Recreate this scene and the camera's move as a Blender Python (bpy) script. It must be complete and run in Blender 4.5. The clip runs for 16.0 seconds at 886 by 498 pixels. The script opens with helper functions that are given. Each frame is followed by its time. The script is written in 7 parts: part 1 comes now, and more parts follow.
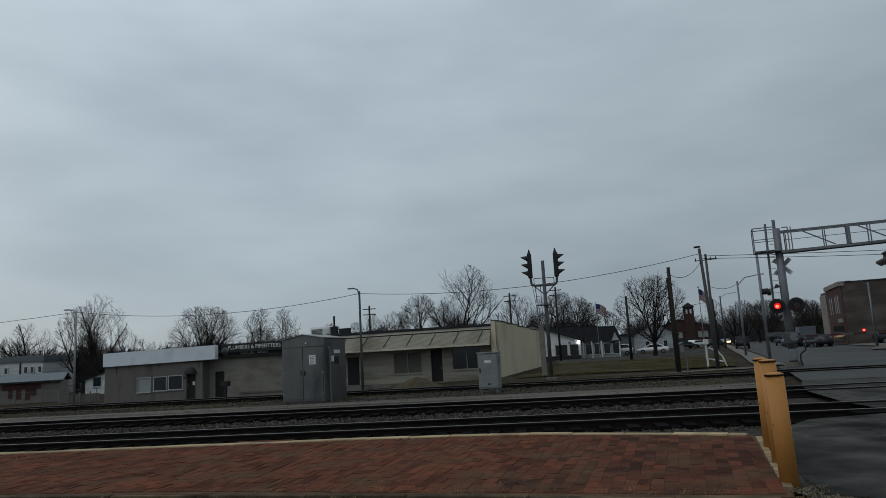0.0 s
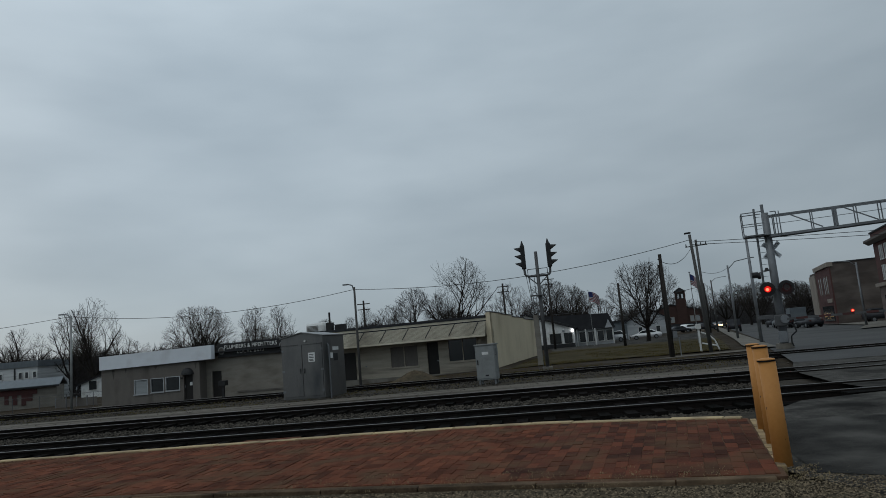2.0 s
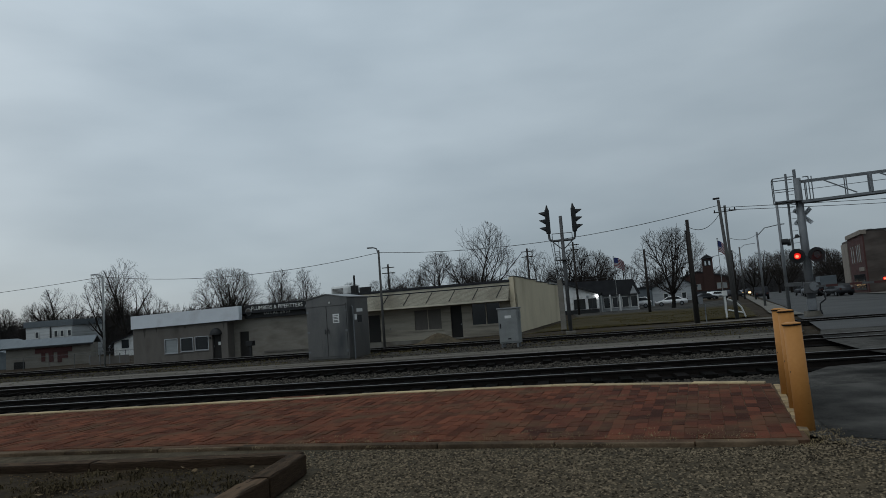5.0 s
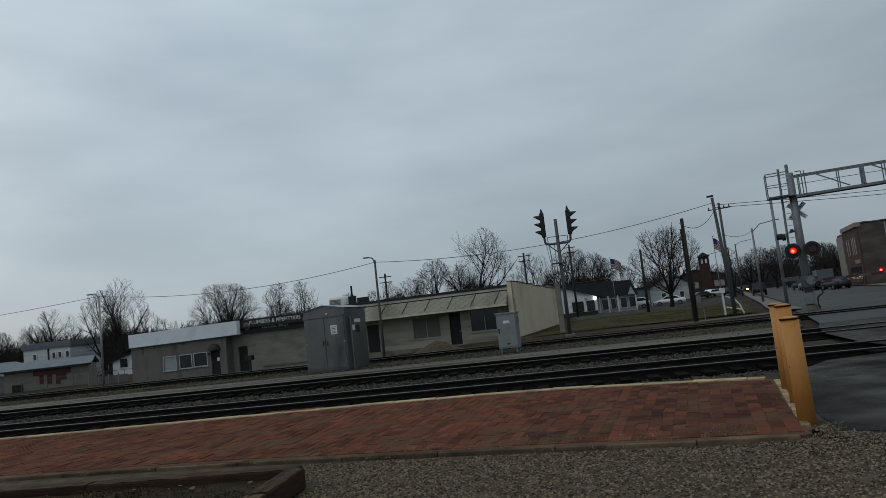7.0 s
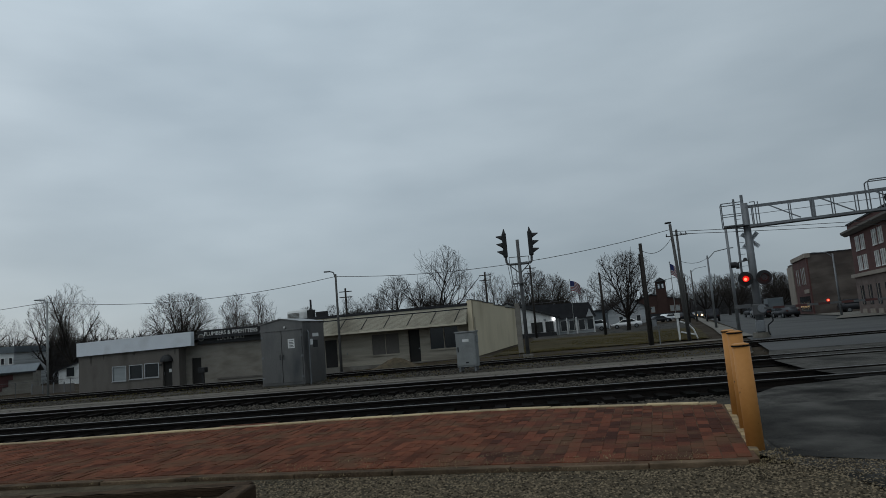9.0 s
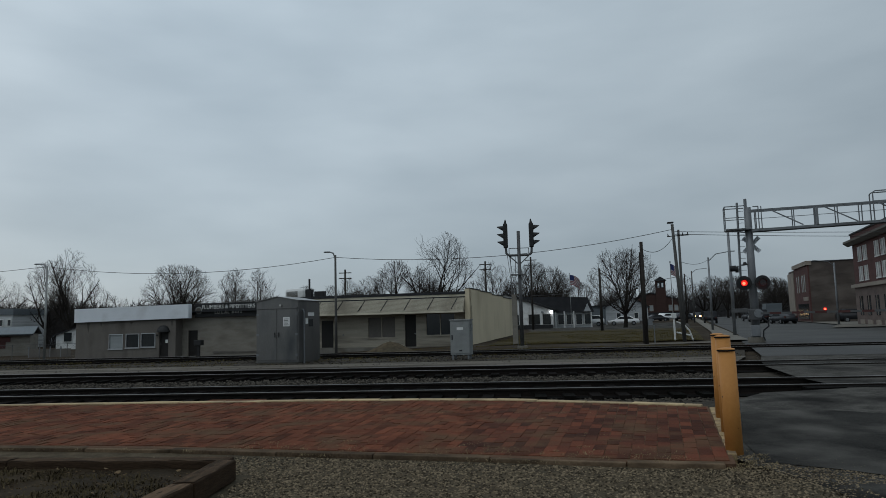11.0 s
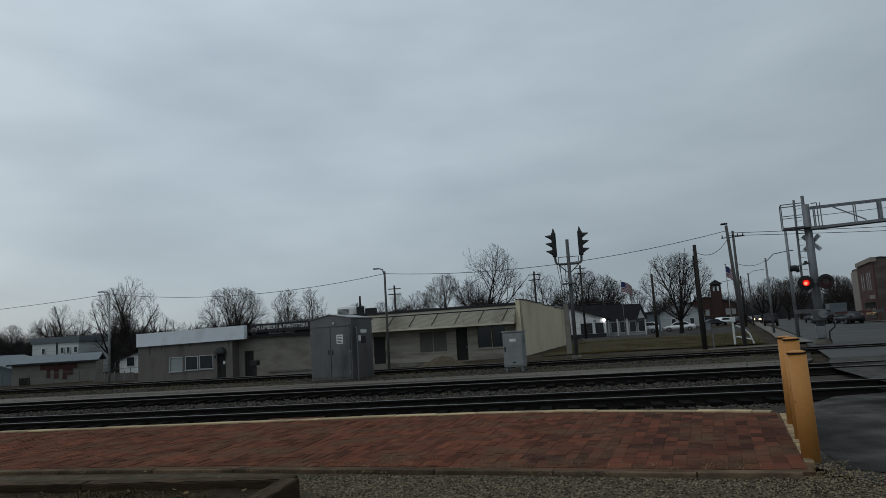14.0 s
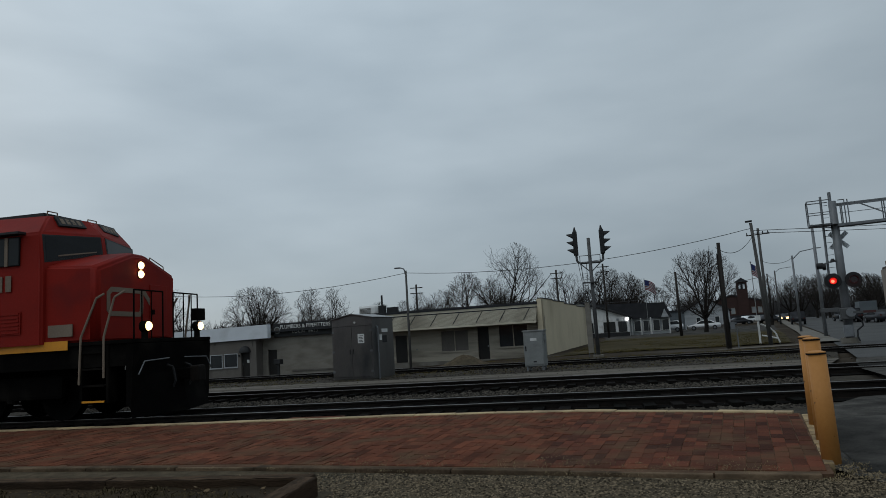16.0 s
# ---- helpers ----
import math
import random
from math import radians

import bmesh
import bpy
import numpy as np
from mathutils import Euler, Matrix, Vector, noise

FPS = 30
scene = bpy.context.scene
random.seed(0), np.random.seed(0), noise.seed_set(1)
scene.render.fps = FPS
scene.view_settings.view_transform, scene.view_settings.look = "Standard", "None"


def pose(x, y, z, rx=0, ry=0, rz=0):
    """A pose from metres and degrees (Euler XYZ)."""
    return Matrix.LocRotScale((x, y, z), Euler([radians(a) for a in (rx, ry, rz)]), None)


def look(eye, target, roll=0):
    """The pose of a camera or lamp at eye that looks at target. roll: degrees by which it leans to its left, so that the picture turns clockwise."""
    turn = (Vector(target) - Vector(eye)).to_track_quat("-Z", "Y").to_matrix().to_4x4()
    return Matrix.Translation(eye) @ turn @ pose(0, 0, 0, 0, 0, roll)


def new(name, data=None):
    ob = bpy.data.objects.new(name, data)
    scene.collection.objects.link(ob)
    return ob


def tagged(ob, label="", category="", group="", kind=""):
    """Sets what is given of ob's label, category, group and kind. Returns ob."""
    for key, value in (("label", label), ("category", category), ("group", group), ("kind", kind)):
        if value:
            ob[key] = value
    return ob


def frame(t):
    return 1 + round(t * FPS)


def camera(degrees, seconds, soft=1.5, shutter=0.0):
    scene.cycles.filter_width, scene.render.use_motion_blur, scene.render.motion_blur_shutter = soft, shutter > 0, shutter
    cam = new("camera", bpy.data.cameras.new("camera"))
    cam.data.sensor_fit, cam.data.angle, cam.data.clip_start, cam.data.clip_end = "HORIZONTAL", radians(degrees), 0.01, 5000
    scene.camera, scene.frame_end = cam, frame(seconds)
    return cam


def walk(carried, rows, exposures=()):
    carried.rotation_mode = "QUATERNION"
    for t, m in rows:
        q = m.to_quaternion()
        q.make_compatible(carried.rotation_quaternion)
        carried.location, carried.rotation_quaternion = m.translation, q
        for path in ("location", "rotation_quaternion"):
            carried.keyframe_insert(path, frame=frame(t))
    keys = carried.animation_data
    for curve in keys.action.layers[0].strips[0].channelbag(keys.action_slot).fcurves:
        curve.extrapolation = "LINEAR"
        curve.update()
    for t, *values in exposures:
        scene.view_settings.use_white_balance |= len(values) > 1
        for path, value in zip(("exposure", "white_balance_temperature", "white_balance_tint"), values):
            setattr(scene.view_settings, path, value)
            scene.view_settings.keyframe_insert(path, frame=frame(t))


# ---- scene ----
WIDE = 66.63
cam = camera(WIDE, 16.0, 0.8)
PATH = [
    (0.0, (-0.073, 0.211, 1.490), (-2.658, 19.804, 4.564), -3.22),
    (0.5, (-0.172, -0.126, 1.518), (-2.556, 19.533, 4.316), -3.75),
    (1.0, (-0.180, -0.114, 1.524), (-2.382, 19.623, 3.893), -2.87),
    (1.5, (-0.164, -0.071, 1.540), (-2.307, 19.652, 4.067), -4.50),
    (2.0, (-0.161, -0.080, 1.551), (-2.508, 19.580, 4.373), -5.05),
    (2.5, (-0.169, -0.101, 1.566), (-2.397, 19.548, 4.554), -4.72),
    (3.0, (-0.164, -0.091, 1.567), (-2.458, 19.624, 4.026), -4.49),
    (3.5, (-0.156, -0.117, 1.563), (-2.500, 19.534, 4.451), -4.44),
    (4.0, (-0.148, -0.113, 1.532), (-2.988, 19.486, 4.325), -4.05),
    (4.2, (-0.155, -0.093, 1.512), (-3.026, 19.552, 3.927), -3.88),
    (6.3, (-0.084, -0.015, 1.486), (-3.697, 19.581, 3.199), -5.37),
    (6.5, (-0.089, -0.007, 1.475), (-3.432, 19.624, 3.329), -5.88),
    (7.0, (-0.102, 0.014, 1.487), (-3.152, 19.672, 3.544), -6.38),
    (7.5, (-0.109, 0.025, 1.495), (-2.463, 19.760, 3.728), -5.55),
    (8.0, (-0.132, 0.021, 1.501), (-1.975, 19.796, 3.855), -4.75),
    (8.2, (-0.138, 0.019, 1.491), (-1.978, 19.786, 3.922), -5.12),
    (10.3, (-0.002, -0.018, 1.500), (-1.818, 19.756, 3.888), -1.33),
    (10.5, (0.005, -0.007, 1.506), (-1.698, 19.811, 3.598), -0.51),
    (11.0, (0.008, -0.000, 1.505), (-1.973, 19.794, 3.566), -1.49),
    (11.5, (0.031, 0.002, 1.522), (-3.017, 19.643, 3.739), -1.94),
    (12.0, (0.020, 0.007, 1.497), (-3.381, 19.603, 3.597), -0.79),
    (12.5, (0.000, 0.000, 1.500), (-3.631, 19.567, 3.483), -2.43),
    (13.0, (-0.024, 0.021, 1.510), (-3.290, 19.640, 3.618), -2.77),
    (13.5, (-0.049, 0.040, 1.508), (-3.262, 19.639, 3.870), -3.60),
    (14.0, (-0.058, 0.037, 1.503), (-3.394, 19.597, 4.007), -3.49),
    (14.5, (-0.037, 0.036, 1.511), (-3.640, 19.605, 3.525), -3.06),
    (15.0, (-0.017, 0.011, 1.509), (-4.108, 19.458, 3.766), -3.72),
    (15.5, (0.015, 0.012, 1.514), (-4.266, 19.415, 3.798), -4.27),
    (16.0, (0.022, 0.002, 1.516), (-3.959, 19.440, 4.024), -3.53),
]
walk(cam, [(t, look(eye, target, roll)) for t, eye, target, roll in PATH],
     [(0.0, -0.07), (4.2, -0.09), (6.3, 0.02), (7.5, 0.02), (8.0, -0.05), (8.2, -0.05), (10.3, 0.04), (11.0, 0.04), (12.0, -0.03), (13.0, 0.0), (16.0, -0.06)])

# ---- world and light: overcast dusk ----
world = bpy.data.worlds.new("overcast")
scene.world = world
world.use_nodes = True
wn, wl = world.node_tree.nodes, world.node_tree.links
wn.clear()
w_out, w_bg = wn.new("ShaderNodeOutputWorld"), wn.new("ShaderNodeBackground")
w_sky = wn.new("ShaderNodeTexSky")
w_sky.sky_type, w_sky.sun_disc = "NISHITA", False
w_sky.sun_elevation, w_sky.sun_rotation = radians(24), radians(-60)
w_co, w_map, w_map2 = wn.new("ShaderNodeTexCoord"), wn.new("ShaderNodeMapping"), wn.new("ShaderNodeMapping")
w_map.inputs["Scale"].default_value = (1.1, 1.3, 3.2)
w_map2.inputs["Scale"].default_value = (2.4, 2.4, 8.0)
w_n1, w_n2 = wn.new("ShaderNodeTexNoise"), wn.new("ShaderNodeTexNoise")
w_n1.inputs["Scale"].default_value, w_n1.inputs["Detail"].default_value = 1.7, 3.0
w_n2.inputs["Scale"].default_value, w_n2.inputs["Detail"].default_value = 2.2, 6.0
w_add = wn.new("ShaderNodeMix")
w_add.data_type = "FLOAT"
w_add.inputs[0].default_value = 0.25
w_ramp = wn.new("ShaderNodeValToRGB")
w_ramp.color_ramp.elements[0].position, w_ramp.color_ramp.elements[1].position = 0.32, 0.68
w_ramp.color_ramp.elements[0].color, w_ramp.color_ramp.elements[1].color = (3.5, 4.28, 4.9, 1), (5.2, 6.1, 6.75, 1)
w_mix = wn.new("ShaderNodeMix")
w_mix.data_type = "RGBA"
w_mix.inputs[0].default_value = 0.93
wl.new(w_co.outputs["Generated"], w_map.inputs[0])
wl.new(w_co.outputs["Generated"], w_map2.inputs[0])
wl.new(w_map.outputs[0], w_n1.inputs["Vector"])
wl.new(w_map2.outputs[0], w_n2.inputs["Vector"])
wl.new(w_n1.outputs["Fac"], w_add.inputs[2])
wl.new(w_n2.outputs["Fac"], w_add.inputs[3])
wl.new(w_add.outputs[0], w_ramp.inputs[0])
wl.new(w_sky.outputs[0], w_mix.inputs[6])
wl.new(w_ramp.outputs[0], w_mix.inputs[7])
w_sep, w_up, w_side, w_mul, w_tint = wn.new("ShaderNodeSeparateXYZ"), wn.new("ShaderNodeMapRange"), wn.new("ShaderNodeMapRange"), wn.new("ShaderNodeMath"), wn.new("ShaderNodeMix")
wl.new(w_co.outputs["Generated"], w_sep.inputs[0])
w_up.inputs[1].default_value, w_up.inputs[2].default_value, w_up.inputs[3].default_value, w_up.inputs[4].default_value = 0.0, 0.6, 0.72, 1.09
w_side.inputs[1].default_value, w_side.inputs[2].default_value, w_side.inputs[3].default_value, w_side.inputs[4].default_value = -0.7, 0.7, 1.13, 0.79
wl.new(w_sep.outputs[2], w_up.inputs[0])
wl.new(w_sep.outputs[0], w_side.inputs[0])
w_mul.operation = "MULTIPLY"
wl.new(w_up.outputs[0], w_mul.inputs[0])
wl.new(w_side.outputs[0], w_mul.inputs[1])
w_tint.data_type, w_tint.blend_type = "RGBA", "MULTIPLY"
w_tint.inputs[0].default_value = 1.0
wl.new(w_mix.outputs[2], w_tint.inputs[6])
wl.new(w_mul.outputs[0], w_tint.inputs[7])
wl.new(w_tint.outputs[2], w_bg.inputs[0])
wl.new(w_bg.outputs[0], w_out.inputs[0])
w_bg.inputs[1].default_value = 0.104
sun_data = bpy.data.lights.new("sun", "SUN")
sun_data.energy, sun_data.angle, sun_data.color = 0.35, radians(40), (1.0, 0.97, 0.93)
sun = new("sun", sun_data)
sun.matrix_world = look((0, 0, 60), (22, 30, 0))


# ---- materials ----
def mat(name, a, b=None, scale=4.0, rough=0.85, metal=0.0, bump=0.0, fine=30.0, stretch=(1, 1, 1), island=0.0, rand=0.0, spec=0.3, dirt=None, dirt_scale=0.7, dirt_lo=0.5, dirt_hi=0.75):
    """Two-scale noise colour from a to b, with stains of colour dirt, and bump."""
    m = bpy.data.materials.new(name)
    m.use_nodes = True
    n, l = m.node_tree.nodes, m.node_tree.links
    p = n["Principled BSDF"]
    p.inputs["Roughness"].default_value, p.inputs["Metallic"].default_value = rough, metal
    p.inputs["Specular IOR Level"].default_value = spec
    b = b or tuple(c * 0.75 for c in a)
    co, mp = n.new("ShaderNodeTexCoord"), n.new("ShaderNodeMapping")
    mp.inputs["Scale"].default_value = stretch
    if rand:
        # neighbours made from one mesh get their own piece of the pattern
        info, shift = n.new("ShaderNodeObjectInfo"), n.new("ShaderNodeVectorMath")
        l.new(co.outputs["Object"], shift.inputs[0])
        l.new(info.outputs["Location"], shift.inputs[1])
        l.new(shift.outputs[0], mp.inputs[0])
    else:
        l.new(co.outputs["Object"], mp.inputs[0])
    n1, n2 = n.new("ShaderNodeTexNoise"), n.new("ShaderNodeTexNoise")
    n1.inputs["Scale"].default_value, n1.inputs["Detail"].default_value = scale, 4.0
    n2.inputs["Scale"].default_value, n2.inputs["Detail"].default_value = fine, 3.0
    for k in (n1, n2):
        l.new(mp.outputs[0], k.inputs["Vector"])
    mx = n.new("ShaderNodeMix")
    mx.data_type = "FLOAT"
    mx.inputs[0].default_value = 0.4
    l.new(n1.outputs["Fac"], mx.inputs[2])
    l.new(n2.outputs["Fac"], mx.inputs[3])
    value = mx.outputs[0]
    if island or rand:
        src = n.new("ShaderNodeNewGeometry").outputs["Random Per Island"] if island else n.new("ShaderNodeObjectInfo").outputs["Random"]
        sub, mul, add = n.new("ShaderNodeMath"), n.new("ShaderNodeMath"), n.new("ShaderNodeMath")
        sub.operation, mul.operation, add.operation = "SUBTRACT", "MULTIPLY", "ADD"
        sub.inputs[1].default_value, mul.inputs[1].default_value = 0.5, island or rand
        l.new(src, sub.inputs[0])
        l.new(sub.outputs[0], mul.inputs[0])
        l.new(mul.outputs[0], add.inputs[0])
        l.new(value, add.inputs[1])
        value = add.outputs[0]
    ramp = n.new("ShaderNodeValToRGB")
    ramp.color_ramp.elements[0].position, ramp.color_ramp.elements[1].position = 0.3, 0.7
    ramp.color_ramp.elements[0].color, ramp.color_ramp.elements[1].color = (*b, 1), (*a, 1)
    l.new(value, ramp.inputs[0])
    colour = ramp.outputs[0]
    if dirt:
        n3, r3, m3 = n.new("ShaderNodeTexNoise"), n.new("ShaderNodeValToRGB"), n.new("ShaderNodeMix")
        n3.inputs["Scale"].default_value, n3.inputs["Detail"].default_value = dirt_scale, 5.0
        r3.color_ramp.elements[0].position, r3.color_ramp.elements[1].position = dirt_lo, dirt_hi
        m3.data_type = "RGBA"
        l.new(mp.outputs[0], n3.inputs["Vector"])
        l.new(n3.outputs["Fac"], r3.inputs[0])
        l.new(r3.outputs[0], m3.inputs[0])
        l.new(colour, m3.inputs[6])
        m3.inputs[7].default_value = (*dirt, 1)
        colour = m3.outputs[2]
    l.new(colour, p.inputs["Base Color"])
    if bump:
        bp = n.new("ShaderNodeBump")
        bp.inputs["Strength"].default_value, bp.inputs["Distance"].default_value = bump, 0.02
        l.new(n2.outputs["Fac"], bp.inputs["Height"])
        l.new(bp.outputs[0], p.inputs["Normal"])
    return m


def glow(name, colour, strength):
    m = mat(name, colour, colour)
    p = m.node_tree.nodes["Principled BSDF"]
    p.inputs["Emission Color"].default_value, p.inputs["Emission Strength"].default_value = (*colour, 1), strength
    return m


M = {}
M["soil"] = mat("soil_and_dead_grass", (0.052, 0.036, 0.020), (0.013, 0.0095, 0.006), 1.4, 0.95, bump=0.6, fine=9, dirt=(0.06, 0.051, 0.042), dirt_scale=0.15, spec=0.08)
M["grass"] = mat("winter_grass", (0.072, 0.053, 0.022), (0.022, 0.020, 0.009), 0.45, 0.95, bump=0.8, fine=14, dirt=(0.066, 0.054, 0.03), dirt_scale=0.2, spec=0.08)
M["gravel"] = mat("gravel", (0.132, 0.102, 0.066), (0.031, 0.0245, 0.016), 5, 0.95, bump=1.0, fine=42, dirt=(0.055, 0.0495, 0.0358), dirt_scale=0.5, spec=0.08)
M["stone"] = mat("gravel_stone", (0.225, 0.175, 0.115), (0.034, 0.027, 0.018), 9, 0.9, island=0.7, fine=60, spec=0.08)
M["ballast"] = mat("ballast", (0.075, 0.064, 0.05), (0.018, 0.0155, 0.0125), 4, 0.95, bump=1.0, fine=26, dirt=(0.06, 0.051, 0.042), dirt_scale=0.6, spec=0.08)
M["lump"] = mat("ballast_stone", (0.088, 0.076, 0.062), (0.018, 0.016, 0.0135), 9, 0.9, island=0.6, spec=0.08)
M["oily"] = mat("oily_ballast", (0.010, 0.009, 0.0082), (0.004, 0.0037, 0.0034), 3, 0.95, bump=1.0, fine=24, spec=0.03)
M["lane"] = mat("pale_crushed_stone", (0.20, 0.178, 0.15), (0.06, 0.051, 0.041), 1.1, 0.95, bump=0.7, fine=24, stretch=(0.12, 1.6, 1), dirt=(0.045, 0.038, 0.030), dirt_scale=0.9, dirt_lo=0.52, dirt_hi=0.68, spec=0.08)
M["asphalt"] = mat("asphalt", (0.118, 0.111, 0.10), (0.034, 0.032, 0.029), 4.5, 0.95, bump=0.9, fine=34, dirt=(0.021, 0.02, 0.0185), dirt_scale=0.55, dirt_lo=0.47, dirt_hi=0.63, spec=0.03)
M["tar"] = mat("dark_damp_asphalt", (0.05, 0.0475, 0.043), (0.011, 0.0105, 0.0098), 1.1, 0.9, bump=0.7, fine=38, dirt=(0.085, 0.08, 0.072), dirt_scale=0.7, dirt_lo=0.5, dirt_hi=0.66, spec=0.05)
M["lawn"] = mat("dry_lawn_blades", (0.12, 0.09, 0.034), (0.035, 0.034, 0.012), 0.5, 0.95, spec=0.04)
M["straw"] = mat("dry_straw", (0.36, 0.28, 0.16), (0.14, 0.105, 0.06), 9, 0.95, spec=0.05)
M["old_asphalt"] = mat("worn_grey_asphalt", (0.100, 0.098, 0.095), (0.062, 0.061, 0.059), 0.4, 0.8, bump=0.3, fine=40, dirt=(0.042, 0.042, 0.042), dirt_scale=0.2, spec=0.1)
M["concrete"] = mat("concrete", (0.204, 0.192, 0.168), (0.132, 0.12, 0.102), 1.5, 0.9, bump=0.3, dirt=(0.096, 0.084, 0.066), dirt_scale=0.8, spec=0.08)
M["brick"] = mat("paving_brick", (0.172, 0.062, 0.036), (0.066, 0.027, 0.0175), 1.1, 0.95, bump=0.35, fine=40, island=0.3, dirt=(0.105, 0.062, 0.038), dirt_scale=1.6, dirt_lo=0.46, dirt_hi=0.72, spec=0.03)
M["brick_one"] = mat("paving_brick_single", (0.155, 0.055, 0.034), (0.052, 0.0245, 0.0185), 1.1, 0.95, bump=0.35, fine=40, rand=0.42, dirt=(0.105, 0.062, 0.038), dirt_scale=1.6, dirt_lo=0.46, dirt_hi=0.72, spec=0.03)
M["sand"] = mat("joint_sand", (0.15, 0.085, 0.052), (0.055, 0.033, 0.021), 3, 0.95, bump=0.4, spec=0.08)
M["edge_tan"] = mat("tan_edge_brick", (0.40, 0.28, 0.14), (0.22, 0.15, 0.078), 2, 0.85, bump=0.3, rand=0.5, dirt=(0.12, 0.085, 0.05), dirt_scale=2.5)
M["edge"] = mat("pale_edge_stone", (0.50, 0.375, 0.21), (0.30, 0.22, 0.125), 2, 0.85, bump=0.3, rand=0.4, dirt=(0.1584, 0.1152, 0.072), dirt_scale=1.5)
M["kerb"] = mat("weathered_kerb", (0.17, 0.118, 0.075), (0.055, 0.038, 0.025), 2, 0.9, bump=0.6, rand=0.3, spec=0.05, dirt=(0.05, 0.036, 0.024), dirt_scale=1.3, dirt_lo=0.48, dirt_hi=0.66)
# Sides kept dark and tops pale, so timber colours hold the light difference.
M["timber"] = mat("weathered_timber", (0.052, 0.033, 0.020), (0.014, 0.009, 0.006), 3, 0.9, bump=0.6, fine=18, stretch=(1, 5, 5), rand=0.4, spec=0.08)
M["timber_lit_top"] = mat("lit_top_timber", (0.135, 0.088, 0.056), (0.045, 0.03, 0.02), 3, 0.95, bump=0.6, fine=18, stretch=(1, 5, 5), rand=0.4, spec=0.05, dirt=(0.03, 0.024, 0.016), dirt_scale=2.2, dirt_lo=0.5, dirt_hi=0.68)
M["steel"] = mat("rail_head", (0.17, 0.16, 0.15), (0.11, 0.10, 0.09), 2, 0.45, 0.8, spec=0.5)
M["rust"] = mat("rusty_rail", (0.018, 0.014, 0.012), (0.008, 0.007, 0.006), 5, 0.85, bump=0.3, spec=0.08)
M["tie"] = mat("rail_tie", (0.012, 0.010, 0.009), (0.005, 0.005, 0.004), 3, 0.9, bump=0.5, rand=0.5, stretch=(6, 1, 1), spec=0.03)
M["yellow"] = mat("yellow_paint", (0.50, 0.225, 0.06), (0.43, 0.185, 0.045), 2.5, 0.6, bump=0.08, dirt=(0.055, 0.03, 0.014), dirt_scale=13, dirt_lo=0.68, dirt_hi=0.71)
M["galv"] = mat("galvanised_steel", (0.225, 0.2325, 0.24), (0.15, 0.1575, 0.165), 3, 0.55, 0.5, bump=0.05, dirt=(0.1125, 0.1125, 0.1125), dirt_scale=1.5)
M["grey_box"] = mat("aluminium_bungalow", (0.19, 0.184, 0.176), (0.135, 0.131, 0.126), 0.8, 0.36, 0.7, bump=0.05, dirt=(0.085, 0.088, 0.09), dirt_scale=1.1, stretch=(1, 1, 0.35))
M["pale_box"] = mat("pale_aluminium", (0.272, 0.28, 0.272), (0.192, 0.2, 0.196), 1.5, 0.55, 0.3, bump=0.05, dirt=(0.136, 0.136, 0.132), dirt_scale=1.4)
M["dark_galv"] = mat("dull_dark_steel", (0.12, 0.12, 0.12), (0.075, 0.075, 0.076), 3, 0.6, 0.3, bump=0.05)
M["hall_brick"] = mat("far_brick_wall", (0.062, 0.036, 0.031), (0.042, 0.026, 0.023), 0.6, 0.9, bump=0.3, fine=10, stretch=(1, 1, 4), spec=0.08)
M["paint_line"] = mat("worn_road_paint", (0.20, 0.20, 0.195), (0.07, 0.07, 0.07), 2.5, 0.85, spec=0.1)
M["black"] = mat("black_paint", (0.022, 0.022, 0.023), (0.012, 0.012, 0.012), 3, 0.6)
M["white"] = mat("white_paint", (0.72, 0.72, 0.70), (0.58, 0.58, 0.56), 1.5, 0.6, dirt=(0.42, 0.41, 0.38), dirt_scale=1.2)
M["clapboard"] = mat("weathered_clapboard", (0.62, 0.63, 0.62), (0.40, 0.41, 0.41), 0.8, 0.75, bump=0.3, fine=12, stretch=(0.25, 0.25, 7), dirt=(0.25, 0.25, 0.24), dirt_scale=0.5)
M["sheet"] = mat("white_sheet_metal", (0.70, 0.73, 0.76), (0.58, 0.61, 0.64), 0.5, 0.5, bump=0.05, dirt=(0.45, 0.46, 0.47), dirt_scale=0.5)
M["stucco"] = mat("grey_brown_render", (0.162, 0.1476, 0.1332), (0.108, 0.0972, 0.0864), 0.7, 0.95, bump=0.3, fine=22, stretch=(1, 1, 0.4), dirt=(0.072, 0.0648, 0.0576), dirt_scale=0.7, spec=0.08)
M["stain"] = mat("rain_stain", (0.10, 0.09, 0.08), (0.06, 0.054, 0.048), 3, 0.95, spec=0.05)
M["tan"] = mat("tan_masonry", (0.235, 0.216, 0.186), (0.158, 0.146, 0.125), 0.8, 0.9, bump=0.35, fine=12, stretch=(1, 1, 3), dirt=(0.144, 0.1296, 0.108), dirt_scale=0.7, spec=0.08)
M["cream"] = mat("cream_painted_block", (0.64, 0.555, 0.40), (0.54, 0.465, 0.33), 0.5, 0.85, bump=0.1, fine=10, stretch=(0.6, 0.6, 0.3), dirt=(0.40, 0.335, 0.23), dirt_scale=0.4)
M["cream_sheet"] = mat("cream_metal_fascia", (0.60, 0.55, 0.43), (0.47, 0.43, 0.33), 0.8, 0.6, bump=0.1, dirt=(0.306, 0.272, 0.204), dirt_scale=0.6)
